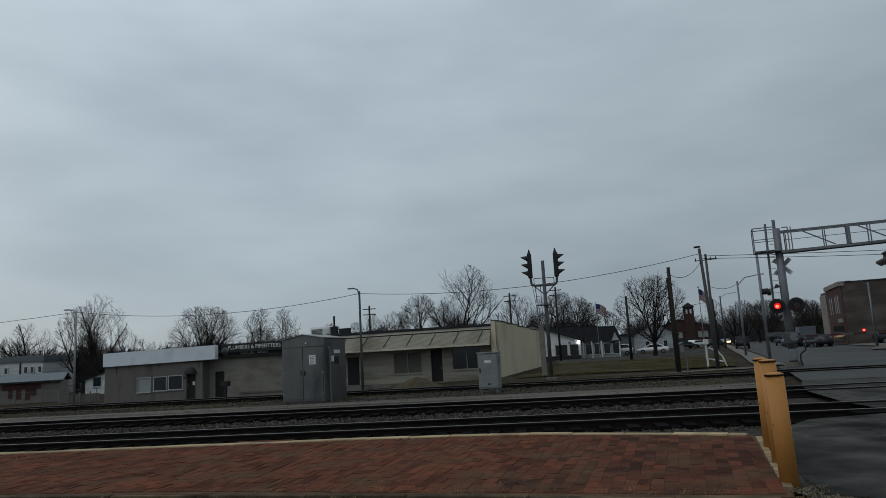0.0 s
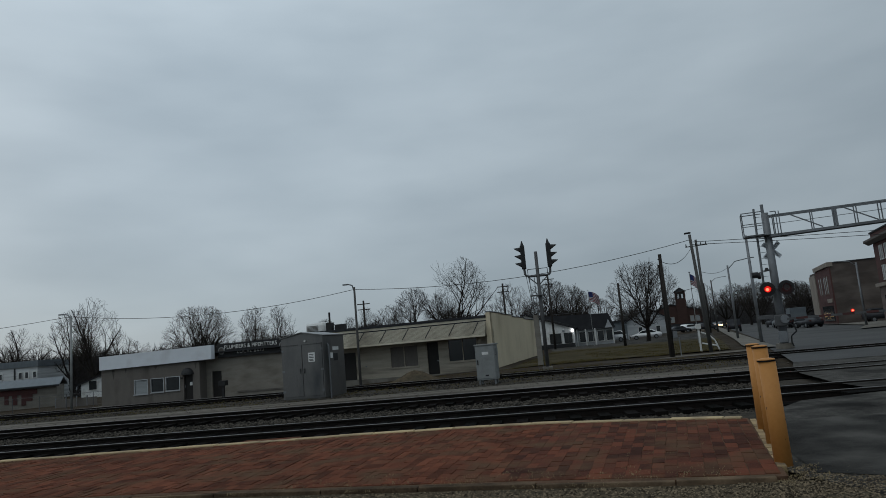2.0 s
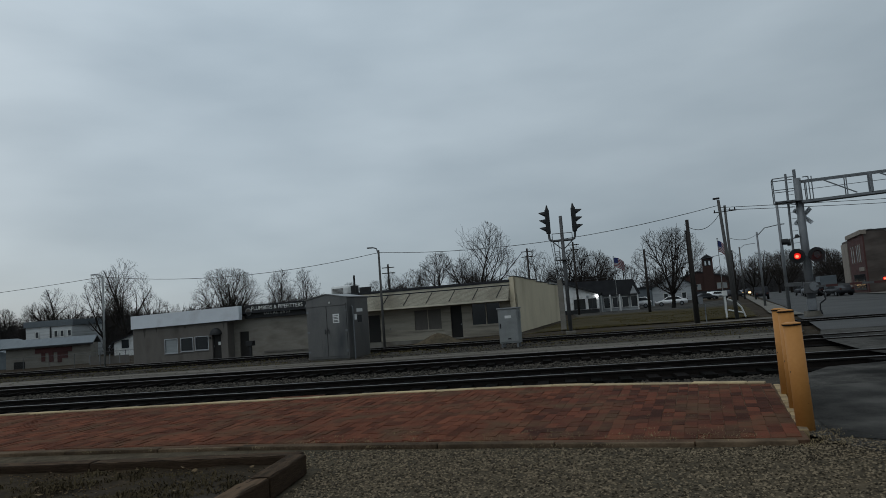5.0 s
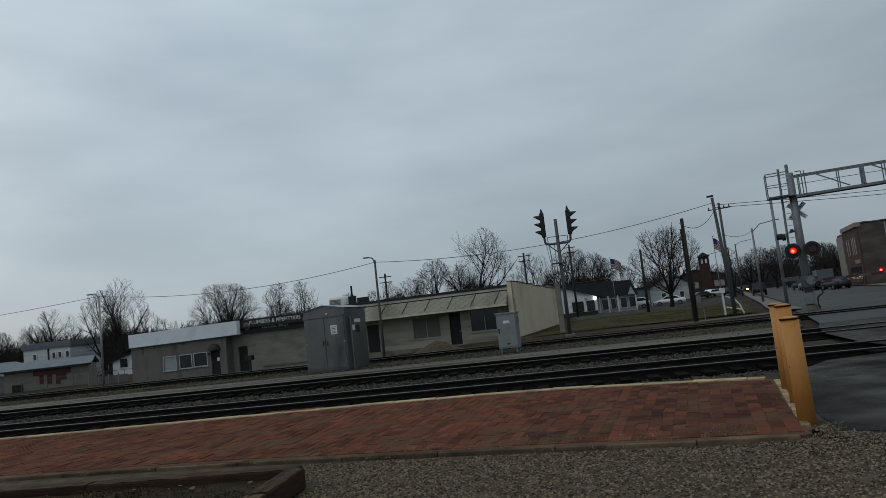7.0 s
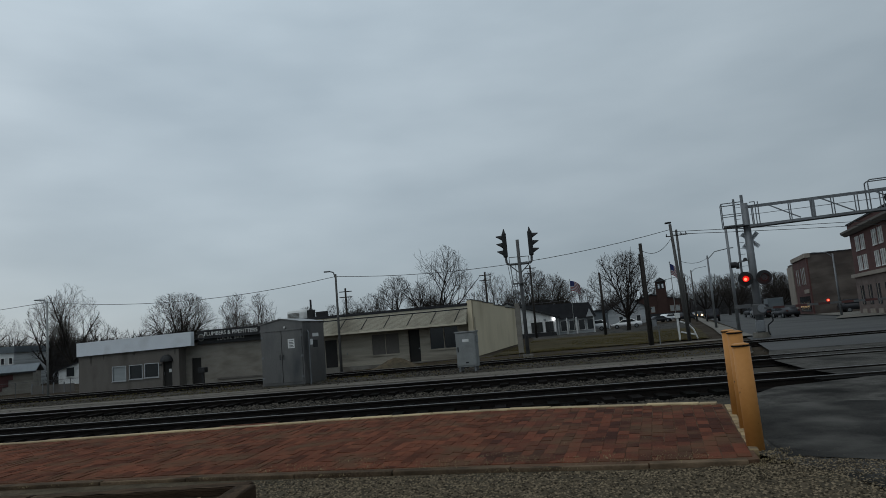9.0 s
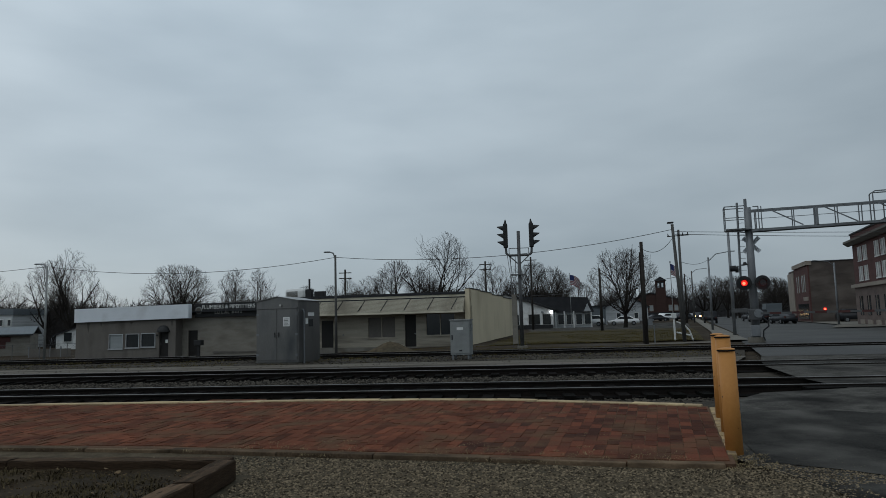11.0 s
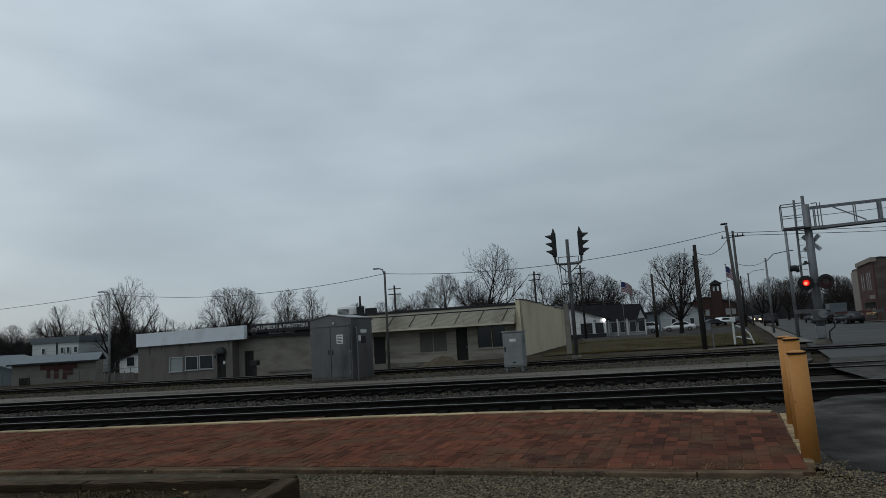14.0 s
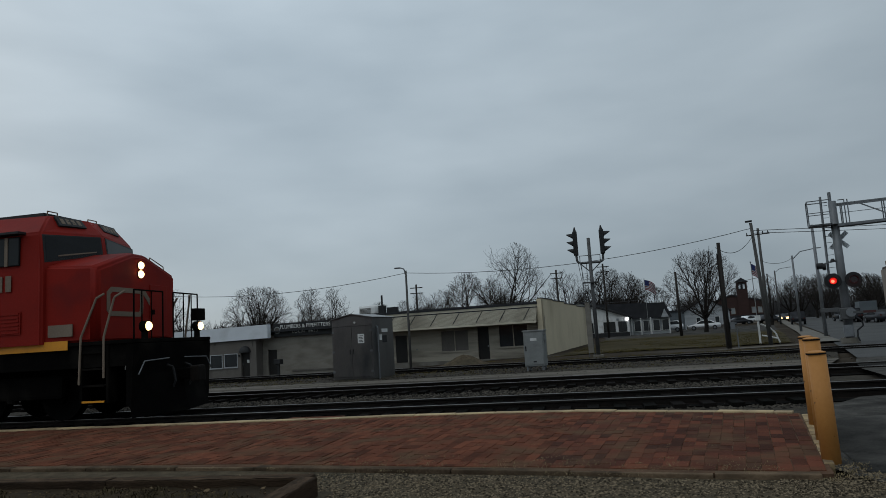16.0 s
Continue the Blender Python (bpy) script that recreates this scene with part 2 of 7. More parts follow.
# Shade under the fascia is mixed into this cream, besides random grime.
M["porch"] = mat("shaded_dingy_cream", (0.38, 0.34, 0.275), (0.25, 0.225, 0.18), 0.8, 0.9, bump=0.4, fine=9, stretch=(0.5, 0.5, 5), dirt=(0.154, 0.133, 0.105), dirt_scale=0.5)
M["siding"] = mat("pale_grey_siding", (0.42, 0.44, 0.45), (0.32, 0.335, 0.345), 0.8, 0.8, bump=0.2, fine=10, stretch=(0.3, 0.3, 6), dirt=(0.22, 0.22, 0.22), dirt_scale=0.5)
M["roof"] = mat("dark_roof", (0.036, 0.0372, 0.0408), (0.018, 0.0186, 0.0204), 1, 0.9, bump=0.3)
M["tin"] = mat("grey_tin_roof", (0.147, 0.168, 0.1785), (0.098, 0.112, 0.1225), 1, 0.6, 0.2, bump=0.1, stretch=(3, 0.3, 1))
M["glass"] = mat("dark_window", (0.03, 0.034, 0.036), (0.015, 0.017, 0.019), 0.8, 0.12, spec=0.6)
M["blind"] = mat("window_blind", (0.26, 0.28, 0.28), (0.19, 0.205, 0.21), 0.6, 0.35, spec=0.6, stretch=(1, 1, 9))
M["door"] = mat("brown_door", (0.014, 0.012, 0.010), (0.008, 0.007, 0.006), 2, 0.6)
M["wood"] = mat("utility_pole_wood", (0.035, 0.029, 0.025), (0.016, 0.014, 0.012), 3, 0.9, bump=0.5, stretch=(6, 6, 0.5))
M["greywood"] = mat("grey_pole", (0.10, 0.097, 0.092), (0.06, 0.058, 0.055), 3, 0.9, bump=0.4, stretch=(6, 6, 0.5))
M["bark"] = mat("bark", (0.034, 0.029, 0.0255), (0.014, 0.012, 0.0105), 2, 0.95, spec=0.08)
M["twig"] = mat("bare_twigs", (0.05, 0.042, 0.037), (0.024, 0.02, 0.0175), 0.5, 0.95, spec=0.08)
# Paler than the near woods: distance haze is put into this colour.
M["hazed_woods"] = mat("hazed_leafless_woods", (0.095, 0.09, 0.09), (0.05, 0.048, 0.048), 0.3, 0.95, spec=0.05)
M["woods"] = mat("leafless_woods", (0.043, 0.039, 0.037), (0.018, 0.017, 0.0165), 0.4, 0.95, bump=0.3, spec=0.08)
M["redbrick"] = mat("red_brick_wall", (0.105, 0.046, 0.040), (0.062, 0.030, 0.027), 0.6, 0.9, bump=0.3, fine=10, stretch=(1, 1, 4), dirt=(0.056, 0.0245, 0.021), dirt_scale=0.25)
M["brown"] = mat("brown_brick_wall", (0.085, 0.066, 0.056), (0.052, 0.042, 0.037), 0.5, 0.9, bump=0.3, fine=10, stretch=(1, 1, 3), dirt=(0.125, 0.105, 0.09), dirt_scale=0.2, dirt_lo=0.45, dirt_hi=0.65)
M["limestone"] = mat("limestone", (0.288, 0.248, 0.208), (0.192, 0.16, 0.132), 0.8, 0.9, bump=0.2)
M["stained_stone"] = mat("stained_stone", (0.17, 0.128, 0.112), (0.10, 0.074, 0.066), 0.6, 0.9, bump=0.3, stretch=(1, 1, 2), dirt=(0.075, 0.054, 0.048), dirt_scale=0.5)
M["loco_red"] = mat("locomotive_red", (0.25, 0.0135, 0.0075), (0.18, 0.010, 0.0055), 0.8, 0.6, spec=0.12, dirt=(0.09, 0.0105, 0.0105), dirt_scale=0.9, dirt_lo=0.5, dirt_hi=0.8)
M["loco_black"] = mat("grimy_black", (0.006, 0.0055, 0.005), (0.003, 0.003, 0.003), 2, 0.95, bump=0.1, dirt=(0.013, 0.0115, 0.010), dirt_scale=1.2, spec=0.02)
M["loco_grey"] = mat("locomotive_stripe_grey", (0.24, 0.19, 0.145), (0.16, 0.125, 0.095), 1, 0.8, spec=0.08)
M["cab_glass"] = mat("cab_window", (0.016, 0.018, 0.019), (0.009, 0.010, 0.011), 1.2, 0.3, spec=0.18)
M["litter"] = mat("dead_leaves", (0.13, 0.09, 0.052), (0.028, 0.02, 0.013), 9, 0.95, island=0.8, spec=0.05)
M["leaf"] = mat("dry_leaf", (0.15, 0.105, 0.06), (0.04, 0.027, 0.016), 4, 0.9, island=0.9, spec=0.1)
M["moss"] = mat("olive_weeds", (0.105, 0.08, 0.044), (0.026, 0.02, 0.012), 2, 0.95, spec=0.05)
M["stripe"] = mat("reflective_yellow_stripe", (0.74, 0.31, 0.02), (0.60, 0.24, 0.018), 2, 0.4)
M["rusty_red"] = mat("faded_red_paint", (0.095, 0.036, 0.033), (0.055, 0.028, 0.026), 1.2, 0.9)
M["car_white"] = mat("white_car_paint", (0.82, 0.82, 0.82), (0.76, 0.77, 0.77), 1, 0.3, spec=0.6)
M["car_dark"] = mat("dark_car_paint", (0.026, 0.027, 0.031), (0.018, 0.018, 0.021), 1, 0.4, spec=0.3)
M["car_silver"] = mat("silver_car_paint", (0.30, 0.32, 0.34), (0.25, 0.26, 0.28), 1, 0.35, 0.3)
M["tyre"] = mat("rubber", (0.02, 0.02, 0.02), (0.012, 0.012, 0.012), 4, 0.9)
M["flag_red"] = mat("flag_red_cloth", (0.20, 0.028, 0.035), (0.15, 0.022, 0.028), 3, 0.9)
M["flag_blue"] = mat("flag_blue_cloth", (0.03, 0.04, 0.13), (0.02, 0.03, 0.1), 3, 0.9)
M["lamp_dark"] = mat("unlit_red_lens", (0.04, 0.008, 0.008), (0.024, 0.005, 0.005), 8, 0.25, spec=0.6)
M["lit_red"] = glow("lit_red_lens", (0.9, 0.02, 0.015), 0.75)
M["lit_core"] = glow("lit_red_core", (1.0, 0.16, 0.08), 2.6)
M["lit_white"] = glow("lit_headlight", (1.0, 0.66, 0.30), 3.6)
M["lit_lamp"] = glow("lit_wall_lamp", (0.95, 0.97, 1.0), 6.0)
M["lit_tail"] = glow("lit_tail_lamp", (1.0, 0.12, 0.06), 3.0)


# ---- building helpers ----
def link(name, bm, material, parent=None, label="", smooth=False):
    me = bpy.data.meshes.new(name)
    bm.to_mesh(me)
    bm.free()
    me.materials.append(material)
    if smooth:
        for f in me.polygons:
            f.use_smooth = True
    ob = new(name, me)
    ob.parent = parent
    if label:
        ob["label"] = label
    return ob


def part(name, bm, material, parent, label="", smooth=False):
    return link(name, bm, material, parent, label, smooth)


def thing(name, x, y, z, rz=0.0, label="", category="", group=""):
    ob = new(name)
    ob.matrix_basis = pose(x, y, z, 0, 0, rz)
    return tagged(ob, label, category, group)


def box(x0, x1, y0, y1, z0, z1, bm=None, bevel=0.0):
    bm = bm or bmesh.new()
    made = bmesh.ops.create_cube(bm, size=1, matrix=Matrix.LocRotScale(((x0 + x1) / 2, (y0 + y1) / 2, (z0 + z1) / 2), None, (abs(x1 - x0), abs(y1 - y0), abs(z1 - z0))))
    if bevel:
        edges = list({e for v in made["verts"] for e in v.link_edges})
        bmesh.ops.bevel(bm, geom=edges, offset=bevel, segments=2, affect="EDGES", profile=0.6)
    return bm


def rod(a, b, r, r2=None, bm=None, n=10):
    """A tapered round bar from a to b."""
    bm = bm or bmesh.new()
    a, b = Vector(a), Vector(b)
    d = b - a
    m = Matrix.Translation((a + b) / 2) @ d.to_track_quat("Z", "Y").to_matrix().to_4x4()
    bmesh.ops.create_cone(bm, cap_ends=True, segments=n, radius1=r, radius2=r if r2 is None else r2, depth=d.length, matrix=m)
    return bm


def bar(a, b, w, h, bm=None):
    """A square bar from a to b, w wide and h high."""
    bm = bm or bmesh.new()
    a, b = Vector(a), Vector(b)
    d = b - a
    m = Matrix.Translation((a + b) / 2) @ d.to_track_quat("X", "Z").to_matrix().to_4x4() @ Matrix.Diagonal((d.length, w, h, 1))
    bmesh.ops.create_cube(bm, size=1, matrix=m)
    return bm


def pipe(points, r, bm=None, n=8):
    bm = bm or bmesh.new()
    for a, b in zip(points, points[1:]):
        rod(a, b, r, None, bm, n)
    return bm


def prism(outline, y0, y1, bm=None):
    """An outline in x and z, drawn out from y0 to y1."""
    bm = bm or bmesh.new()
    front = [bm.verts.new((x, y0, z)) for x, z in outline]
    back = [bm.verts.new((x, y1, z)) for x, z in outline]
    bm.faces.new(front)
    bm.faces.new(back[::-1])
    for i in range(len(outline)):
        j = (i + 1) % len(outline)
        bm.faces.new((front[j], front[i], back[i], back[j]))
    bmesh.ops.recalc_face_normals(bm, faces=bm.faces)
    return bm


def slab(outline, z0, z1, bm=None):
    """An outline in x and y, drawn up from z0 to z1."""
    bm = bm or bmesh.new()
    low = [bm.verts.new((x, y, z0)) for x, y in outline]
    top = [bm.verts.new((x, y, z1)) for x, y in outline]
    bm.faces.new(top)
    bm.faces.new(low[::-1])
    for i in range(len(outline)):
        j = (i + 1) % len(outline)
        bm.faces.new((low[i], low[j], top[j], top[i]))
    bmesh.ops.recalc_face_normals(bm, faces=bm.faces)
    return bm


def ramp01(a, b, v):
    v = min(1.0, max(0.0, (v - a) / (b - a)))
    return v * v * (3 - 2 * v)


def level(x, y):
    """The height of the ground."""
    fall = 0.22 + 0.83 * ramp01(4, -24, x)
    return -fall * ramp01(24, 50, y)


def structure(ob, label, category):
    return tagged(ob, label, category, kind="structure")


def sheet(name, rows, material, lift, label, category, fine=2.0):
    """A strip of ground between two edge lines, following the ground's height."""
    bm = bmesh.new()
    left, right = rows
    grid = []
    for (ax, ay), (bx, by) in zip(left, right):
        n = max(2, int(math.hypot(bx - ax, by - ay) / fine))
        n = min(n, 40)
        grid.append([(ax + (bx - ax) * k / 40, ay + (by - ay) * k / 40) for k in range(41)])
    vs = [[bm.verts.new((x, y, level(x, y) + (lift(x, y) if callable(lift) else lift))) for x, y in line] for line in grid]
    for a, b in zip(vs, vs[1:]):
        for k in range(40):
            bm.faces.new((a[k], a[k + 1], b[k + 1], b[k]))
    bmesh.ops.recalc_face_normals(bm, faces=bm.faces)
    for f in bm.faces:
        if f.normal.z < 0:
            f.normal_flip()
    return structure(link(name, bm, material), label, category)


# ---- ground ----
xs = [-2500, -900, -400, -200, -120] + list(range(-90, 91, 3)) + [120, 200, 400, 900, 2500]
ys = [-2500, -600, -150, -50, -20, -8] + [k * 2.0 for k in range(-3, 61)] + [130, 150, 180, 230, 320, 500, 900, 2500]
g_v = [(x, y, level(x, y) - (0.06 if 6 < y < 32 else 0.02) + 0.03 * noise.noise((x * 0.3, y * 0.3, 0)) * (1 if y > 34 else 0)) for y in ys for x in xs]
nx = len(xs)
g_f = [(j * nx + i, j * nx + i + 1, (j + 1) * nx + i + 1, (j + 1) * nx + i) for j in range(len(ys) - 1) for i in range(nx - 1)]
g_me = bpy.data.meshes.new("ground")
g_me.from_pydata(g_v, [], g_f)
g_me.materials.append(M["soil"])
structure(new("ground", g_me), "dull brown dirt with dead winter grass", "ground")


def lerp_line(line, x):
    for (ax, ay), (bx, by) in zip(line, line[1:]):
        if x <= bx:
            return ay + (by - ay) * (x - ax) / (bx - ax)
    return line[-1][1]


FAR_EDGE = [(-60, 12.45), (-9, 12.45), (-4, 12.5), (-1.6, 12.42), (-0.2, 12.22), (1.45, 11.68), (2.43, 11.3), (3.1, 11.0)]
NEAR_EDGE = [(-60, 8.3), (-7.8, 8.19), (-4.3, 7.94), (-2.0, 7.56), (-0.7, 7.38), (0.7, 7.12), (1.5, 6.97), (2.12, 6.92)]

g_left = [(-60, 8.2), (-8, 8.15), (-4, 7.9), (-2, 7.5), (0.7, 7.1), (2.1, 6.9)]
sheet("gravel_yard", ([(-60, -20), (-8, -20), (-4, -20), (-2, -20), (0.7, -20), (2.2, -20), (2.9, -20)], g_left + [(2.6, 6.6)]), M["gravel"], 0.0, "grey-brown compacted gravel yard with dirt", "gravel")
sheet("asphalt_crossing", ([(2.5, -20), (2.75, 5.0), (2.6, 6.2), (2.24, 7.3), (2.66, 9.0), (3.3, 11.2), (4.3, 12.45), (5.95, 12.95), (5.95, 15.1), (6.4, 18.2), (7.0, 20.3), (7.8, 22.5)],
       [(60, -20), (60, 5), (60, 6.2), (60, 7.3), (60, 9), (60, 11.2), (60, 12.45), (60, 12.95), (60, 15.1), (60, 18.2), (60, 20.3), (60, 22.5)]), M["asphalt"], lambda x, y: 0.004 + 0.08 * ramp01(8, 12, y), "worn dark asphalt of a level crossing with damp patches", "road")
sheet("street", ([(7.75, 22.3), (9.5, 28.5), (11.4, 35.3), (13.4, 42), (16.5, 52), (21, 70), (28.5, 100), (41, 150), (53.5, 200), (128, 500)],
       [(60, 22.3), (60, 28.5), (60, 35.3), (60, 42), (42, 52), (44, 70), (50, 100), (58, 150), (68, 200), (141, 500)]), M["old_asphalt"], lambda x, y: 0.02 + 0.068 * ramp01(36, 24, y), "grey worn asphalt street leading away", "road")
sheet("ballast_bed", ([(-120, 11.2), (-60, 11.2), (-20, 11.2), (6.0, 11.2)], [(-120, 22.5), (-60, 22.5), (-20, 22.5), (8.4, 22.5)]), M["ballast"], -0.055, "grey-brown track ballast", "ballast")
sheet("service_strip", ([(-120, 20.6), (-60, 20.6), (-20, 20.6), (6.4, 20.6)], [(-120, 23.6), (-60, 23.6), (-20, 23.6), (7.7, 23.6)]), M["lane"], 0.02, "pale crushed-stone strip beside the tracks", "gravel")
sheet("siding_bed", ([(-120, 23.4), (-60, 23.4), (-20, 23.4), (7.6, 23.4)], [(-120, 31.5), (-60, 31.5), (-20, 31.5), (10.2, 31.5)]), M["ballast"], 0.0, "weedy old ballast of a siding", "ballast")
sheet("frontage_lane", ([(-120, 36), (-60, 36), (-20, 36), (-10, 36), (11.0, 36.5)], [(-120, 41.5), (-60, 41.5), (-20, 41), (-10, 40), (12, 39.5)]), M["lane"], 0.03, "pale gravel lane in front of the buildings", "gravel")
sheet("grass_lot", ([(-1.8, 42.0), (-1, 50), (0.5, 62), (2, 78)], [(11.3, 42.0), (13.3, 50), (16.2, 62), (19.8, 78)]), M["grass"], 0.04, "yellowed winter lawn", "grass")
sheet("parking_lot", ([(2, 78), (2, 100), (2, 125)], [(19.8, 78), (25, 100), (31, 125)]), M["asphalt"], 0.03, "asphalt car park", "car park")
sheet("pavement", ([(11.2, 38), (13.4, 47), (17.0, 61), (27.2, 103), (50, 196)], [(12.6, 38), (14.9, 47), (18.4, 61), (28.5, 103), (51.4, 196)]), M["concrete"], 0.10, "pale concrete pavement beside the street", "pavement")
sheet("far_pavement", ([(27.5, 62), (33.5, 74), (37.5, 90), (41, 104)], [(60, 62), (60, 74), (60, 90), (60, 104)]), M["concrete"], 0.12, "pale concrete pavement before the brick buildings", "pavement")


PATCH_OUT = [(2.45, 7.15), (3.1, 6.75), (3.6, 6.4), (7.0, 5.4), (8.5, 8.0), (6.6, 9.8), (4.9, 10.1), (4.2, 10.45), (3.2, 10.3), (2.86, 9.3), (2.58, 8.2)]
ROAD_RISE = [(y, 0.004 + 0.08 * ramp01(8, 12, y)) for y in (-20, 5.0, 6.2, 7.3, 9.0, 11.2, 12.45)]
bm = bmesh.new()
patch_mid = bm.verts.new((4.6, 8.2, 0))
patch_rings = []
for u in (0.33, 0.66, 0.88, 1.0):
    ring = []
    for (ax, ay), (bx, by) in zip(PATCH_OUT, PATCH_OUT[1:] + PATCH_OUT[:1]):
        for k in range(5):
            x, y = ax + (bx - ax) * k / 5, ay + (by - ay) * k / 5
            x, y = 4.6 + (x - 4.6) * u, 8.2 + (y - 8.2) * u
            ring.append(bm.verts.new((x + 0.1 * noise.noise((x * 2, y * 2, 3.0)) * (x > 2.9), y + 0.12 * noise.noise((x * 2, y * 2, 9.0)) * (x > 2.9), 0)))
    patch_rings.append(ring)
for k in range(len(ring)):
    bm.faces.new((patch_mid, patch_rings[0][k], patch_rings[0][(k + 1) % len(ring)]))
    for a, b in zip(patch_rings, patch_rings[1:]):
        bm.faces.new((a[k], b[k], b[(k + 1) % len(ring)], a[(k + 1) % len(ring)]))
for v in bm.verts:
    v.co.z = lerp_line(ROAD_RISE, v.co.y) + 0.009
bmesh.ops.recalc_face_normals(bm, faces=bm.faces)
structure(link("asphalt_patch", bm, M["tar"]), "smooth dark damp patch of newer asphalt", "road")


def scatter(name, count, xr, yr, z, size, material, label, category, seed, keep=None):
    """Loose stones as small broken lumps in one mesh."""
    rng = random.Random(seed)
    verts, faces = [], []
    while len(faces) < count * 8:
        x, y = rng.uniform(*xr), rng.uniform(*yr)
        if keep and not keep(x, y):
            continue
        s = size * rng.uniform(0.5, 1.4)
        base = len(verts)
        h = level(x, y) + z
        a = rng.uniform(0, 3.1)
        for k in range(4):
            t = a + k * 1.57 + rng.uniform(-0.4, 0.4)
            verts.append((x + s * math.cos(t), y + s * math.sin(t), h + s * rng.uniform(-0.1, 0.35)))
        verts += [(x + s * rng.uniform(-0.3, 0.3), y + s * rng.uniform(-0.3, 0.3), h + s * rng.uniform(0.5, 0.9)), (x, y, h - s * 0.5)]
        for k in range(4):
            j = (k + 1) % 4
            faces += [(base + k, base + j, base + 4), (base + j, base + k, base + 5)]
    me = bpy.data.meshes.new(name)
    me.from_pydata(verts, [], faces)
    me.materials.append(material)
    return tagged(new(name, me), label, category, kind="stuff")


scatter("gravel_stones", 26000, (-4.2, 3.2), (3.6, 7.6), 0.0, 0.0125, M["stone"], "loose grey and brown gravel stones", "gravel", 3, lambda x, y: y < lerp_line(NEAR_EDGE, x) - 0.09 and (x > -2.64 or y > 6.72) and x < 2.9)
scatter("corner_stones", 3200, (1.6, 3.3), (6.3, 7.5), 0.004, 0.010, M["stone"], "pale stones and dead grass round the last bollard", "gravel", 21, lambda x, y: y < 6.95 or x > 2.25)
scatter("ballast_stones", 11000, (-16, 5.2), (15.1, 18.1), -0.05, 0.038, M["lump"], "pale broken ballast stones between the tracks", "ballast", 4, lambda x, y: x < 5.3 + (y - 13) * 0.2)
scatter("edge_ballast_stones", 2500, (-14, 3.6), (12.4, 13.15), -0.06, 0.035, M["lump"], "ballast stones along the platform edge", "ballast", 5, lambda x, y: y > lerp_line(FAR_EDGE, x) + 0.12)
scatter("strip_stones", 1400, (-26, 6.5), (20.3, 23.6), 0.0, 0.04, M["lump"], "loose stones beside the second track", "ballast", 6, lambda x, y: x < 6.4 + (y - 20.9) * 0.33)
scatter("siding_stones", 8000, (-32, 8.0), (23.4, 28.0), 0.0, 0.034, M["lump"], "loose stones round the siding", "ballast", 7, lambda x, y: noise.noise((x * 0.25, y * 0.9, 5.0)) > -0.15)


# ---- tracks ----
def track(y0, y1, x1, top, label):
    """A pair of rails from far away to the crossing and through it, on ties."""
    t = thing("railway_track", -20, (y0 + y1) / 2, top - 0.18, 0, label, "railway track", "parallel tracks")
    half = (y1 - y0) / 2
    for s in (-1, 1):
        prof = [(-0.07, 0), (0.07, 0), (0.07, 0.02), (0.012, 0.04), (0.012, 0.13), (0.036, 0.142), (0.036, 0.172), (-0.036, 0.172), (-0.036, 0.142), (-0.012, 0.13), (-0.012, 0.04), (-0.07, 0.02)]
        bm = bmesh.new()
        a = [bm.verts.new((-150, s * half + p, q)) for p, q in prof]
        b = [bm.verts.new((x1 + 60, s * half + p, q)) for p, q in prof]
        for i in range(12):
            j = (i + 1) % 12
            bm.faces.new((a[j], a[i], b[i], b[j]))
        bm.faces.new(b)
        bmesh.ops.recalc_face_normals(bm, faces=bm.faces)
        rail = part("rail", bm, M["rust"], t, "rust-dark steel rail")
        part("rail_head", box(-150, x1 + 60, s * half - 0.035, s * half + 0.035, 0.172, 0.18), M["steel"], rail, "worn shiny running surface")
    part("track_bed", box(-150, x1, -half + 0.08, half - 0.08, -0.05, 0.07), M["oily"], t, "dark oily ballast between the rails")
    # Near-black colour holds dark ground and the shade at the rail's foot.
    part("shoulder", box(-150, x1, -half - 0.42, -half - 0.08, -0.05, 0.03), M["oily"], t, "dark oily ballast with painted shade beside the rail")
    return t


def ties(t, x0, x1, step):
    bm = box(-0.11, 0.11, -1.3, 1.3, -0.08, 0.0, bevel=0.01)
    me = bpy.data.meshes.new("tie")
    bm.to_mesh(me)
    bm.free()
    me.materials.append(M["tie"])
    x = x0
    while x < x1:
        ob = new("tie", me)
        ob.parent = t
        ob.matrix_basis = pose(x, 0, 0.085 + random.uniform(-0.006, 0.004), 0, 0, random.uniform(-1, 1))
        x += step


near_track = track(13.40, 14.84, 25.4, 0.12, "main railway track on dark oily ballast beside the platform")
ties(near_track, 2, 24, 0.5)
mid_track = track(18.45, 19.89, 26.6, 0.12, "second railway track on dark ballast")
ties(mid_track, 0, 26, 0.5)
siding_track = track(28.2, 29.64, 29.5, 0.11, "rusty siding track in weedy ballast")
ties(siding_track, -8, 29, 0.56)


# flangeway edge and panel of the crossing
structure(link("crossing_panel", slab([(5.3, 12.98), (6.4, 13.08), (7.2, 13.2), (7.2, 13.33), (5.3, 13.33)], 0.0, 0.09), M["oily"]), "dark rubber panel edge at the level crossing", "crossing")

# ---- brick platform ----
p_line = [(x, lerp_line(FAR_EDGE, x)) for x in [-60, -40, -30, -20, -14, -9, -6, -4, -2.5, -1.6, -0.8, -0.2, 0.6, 1.45, 2.0, 2.43, 2.98]]
n_line = [(x, lerp_line(NEAR_EDGE, x)) for x in [-60, -40, -30, -20, -14, -9, -6, -4, -2.5, -1.6, -0.8, -0.2, 0.4, 0.9, 1.4, 1.75, 2.1]]
bm = slab(n_line + p_line[::-1], -0.25, 0.0425)
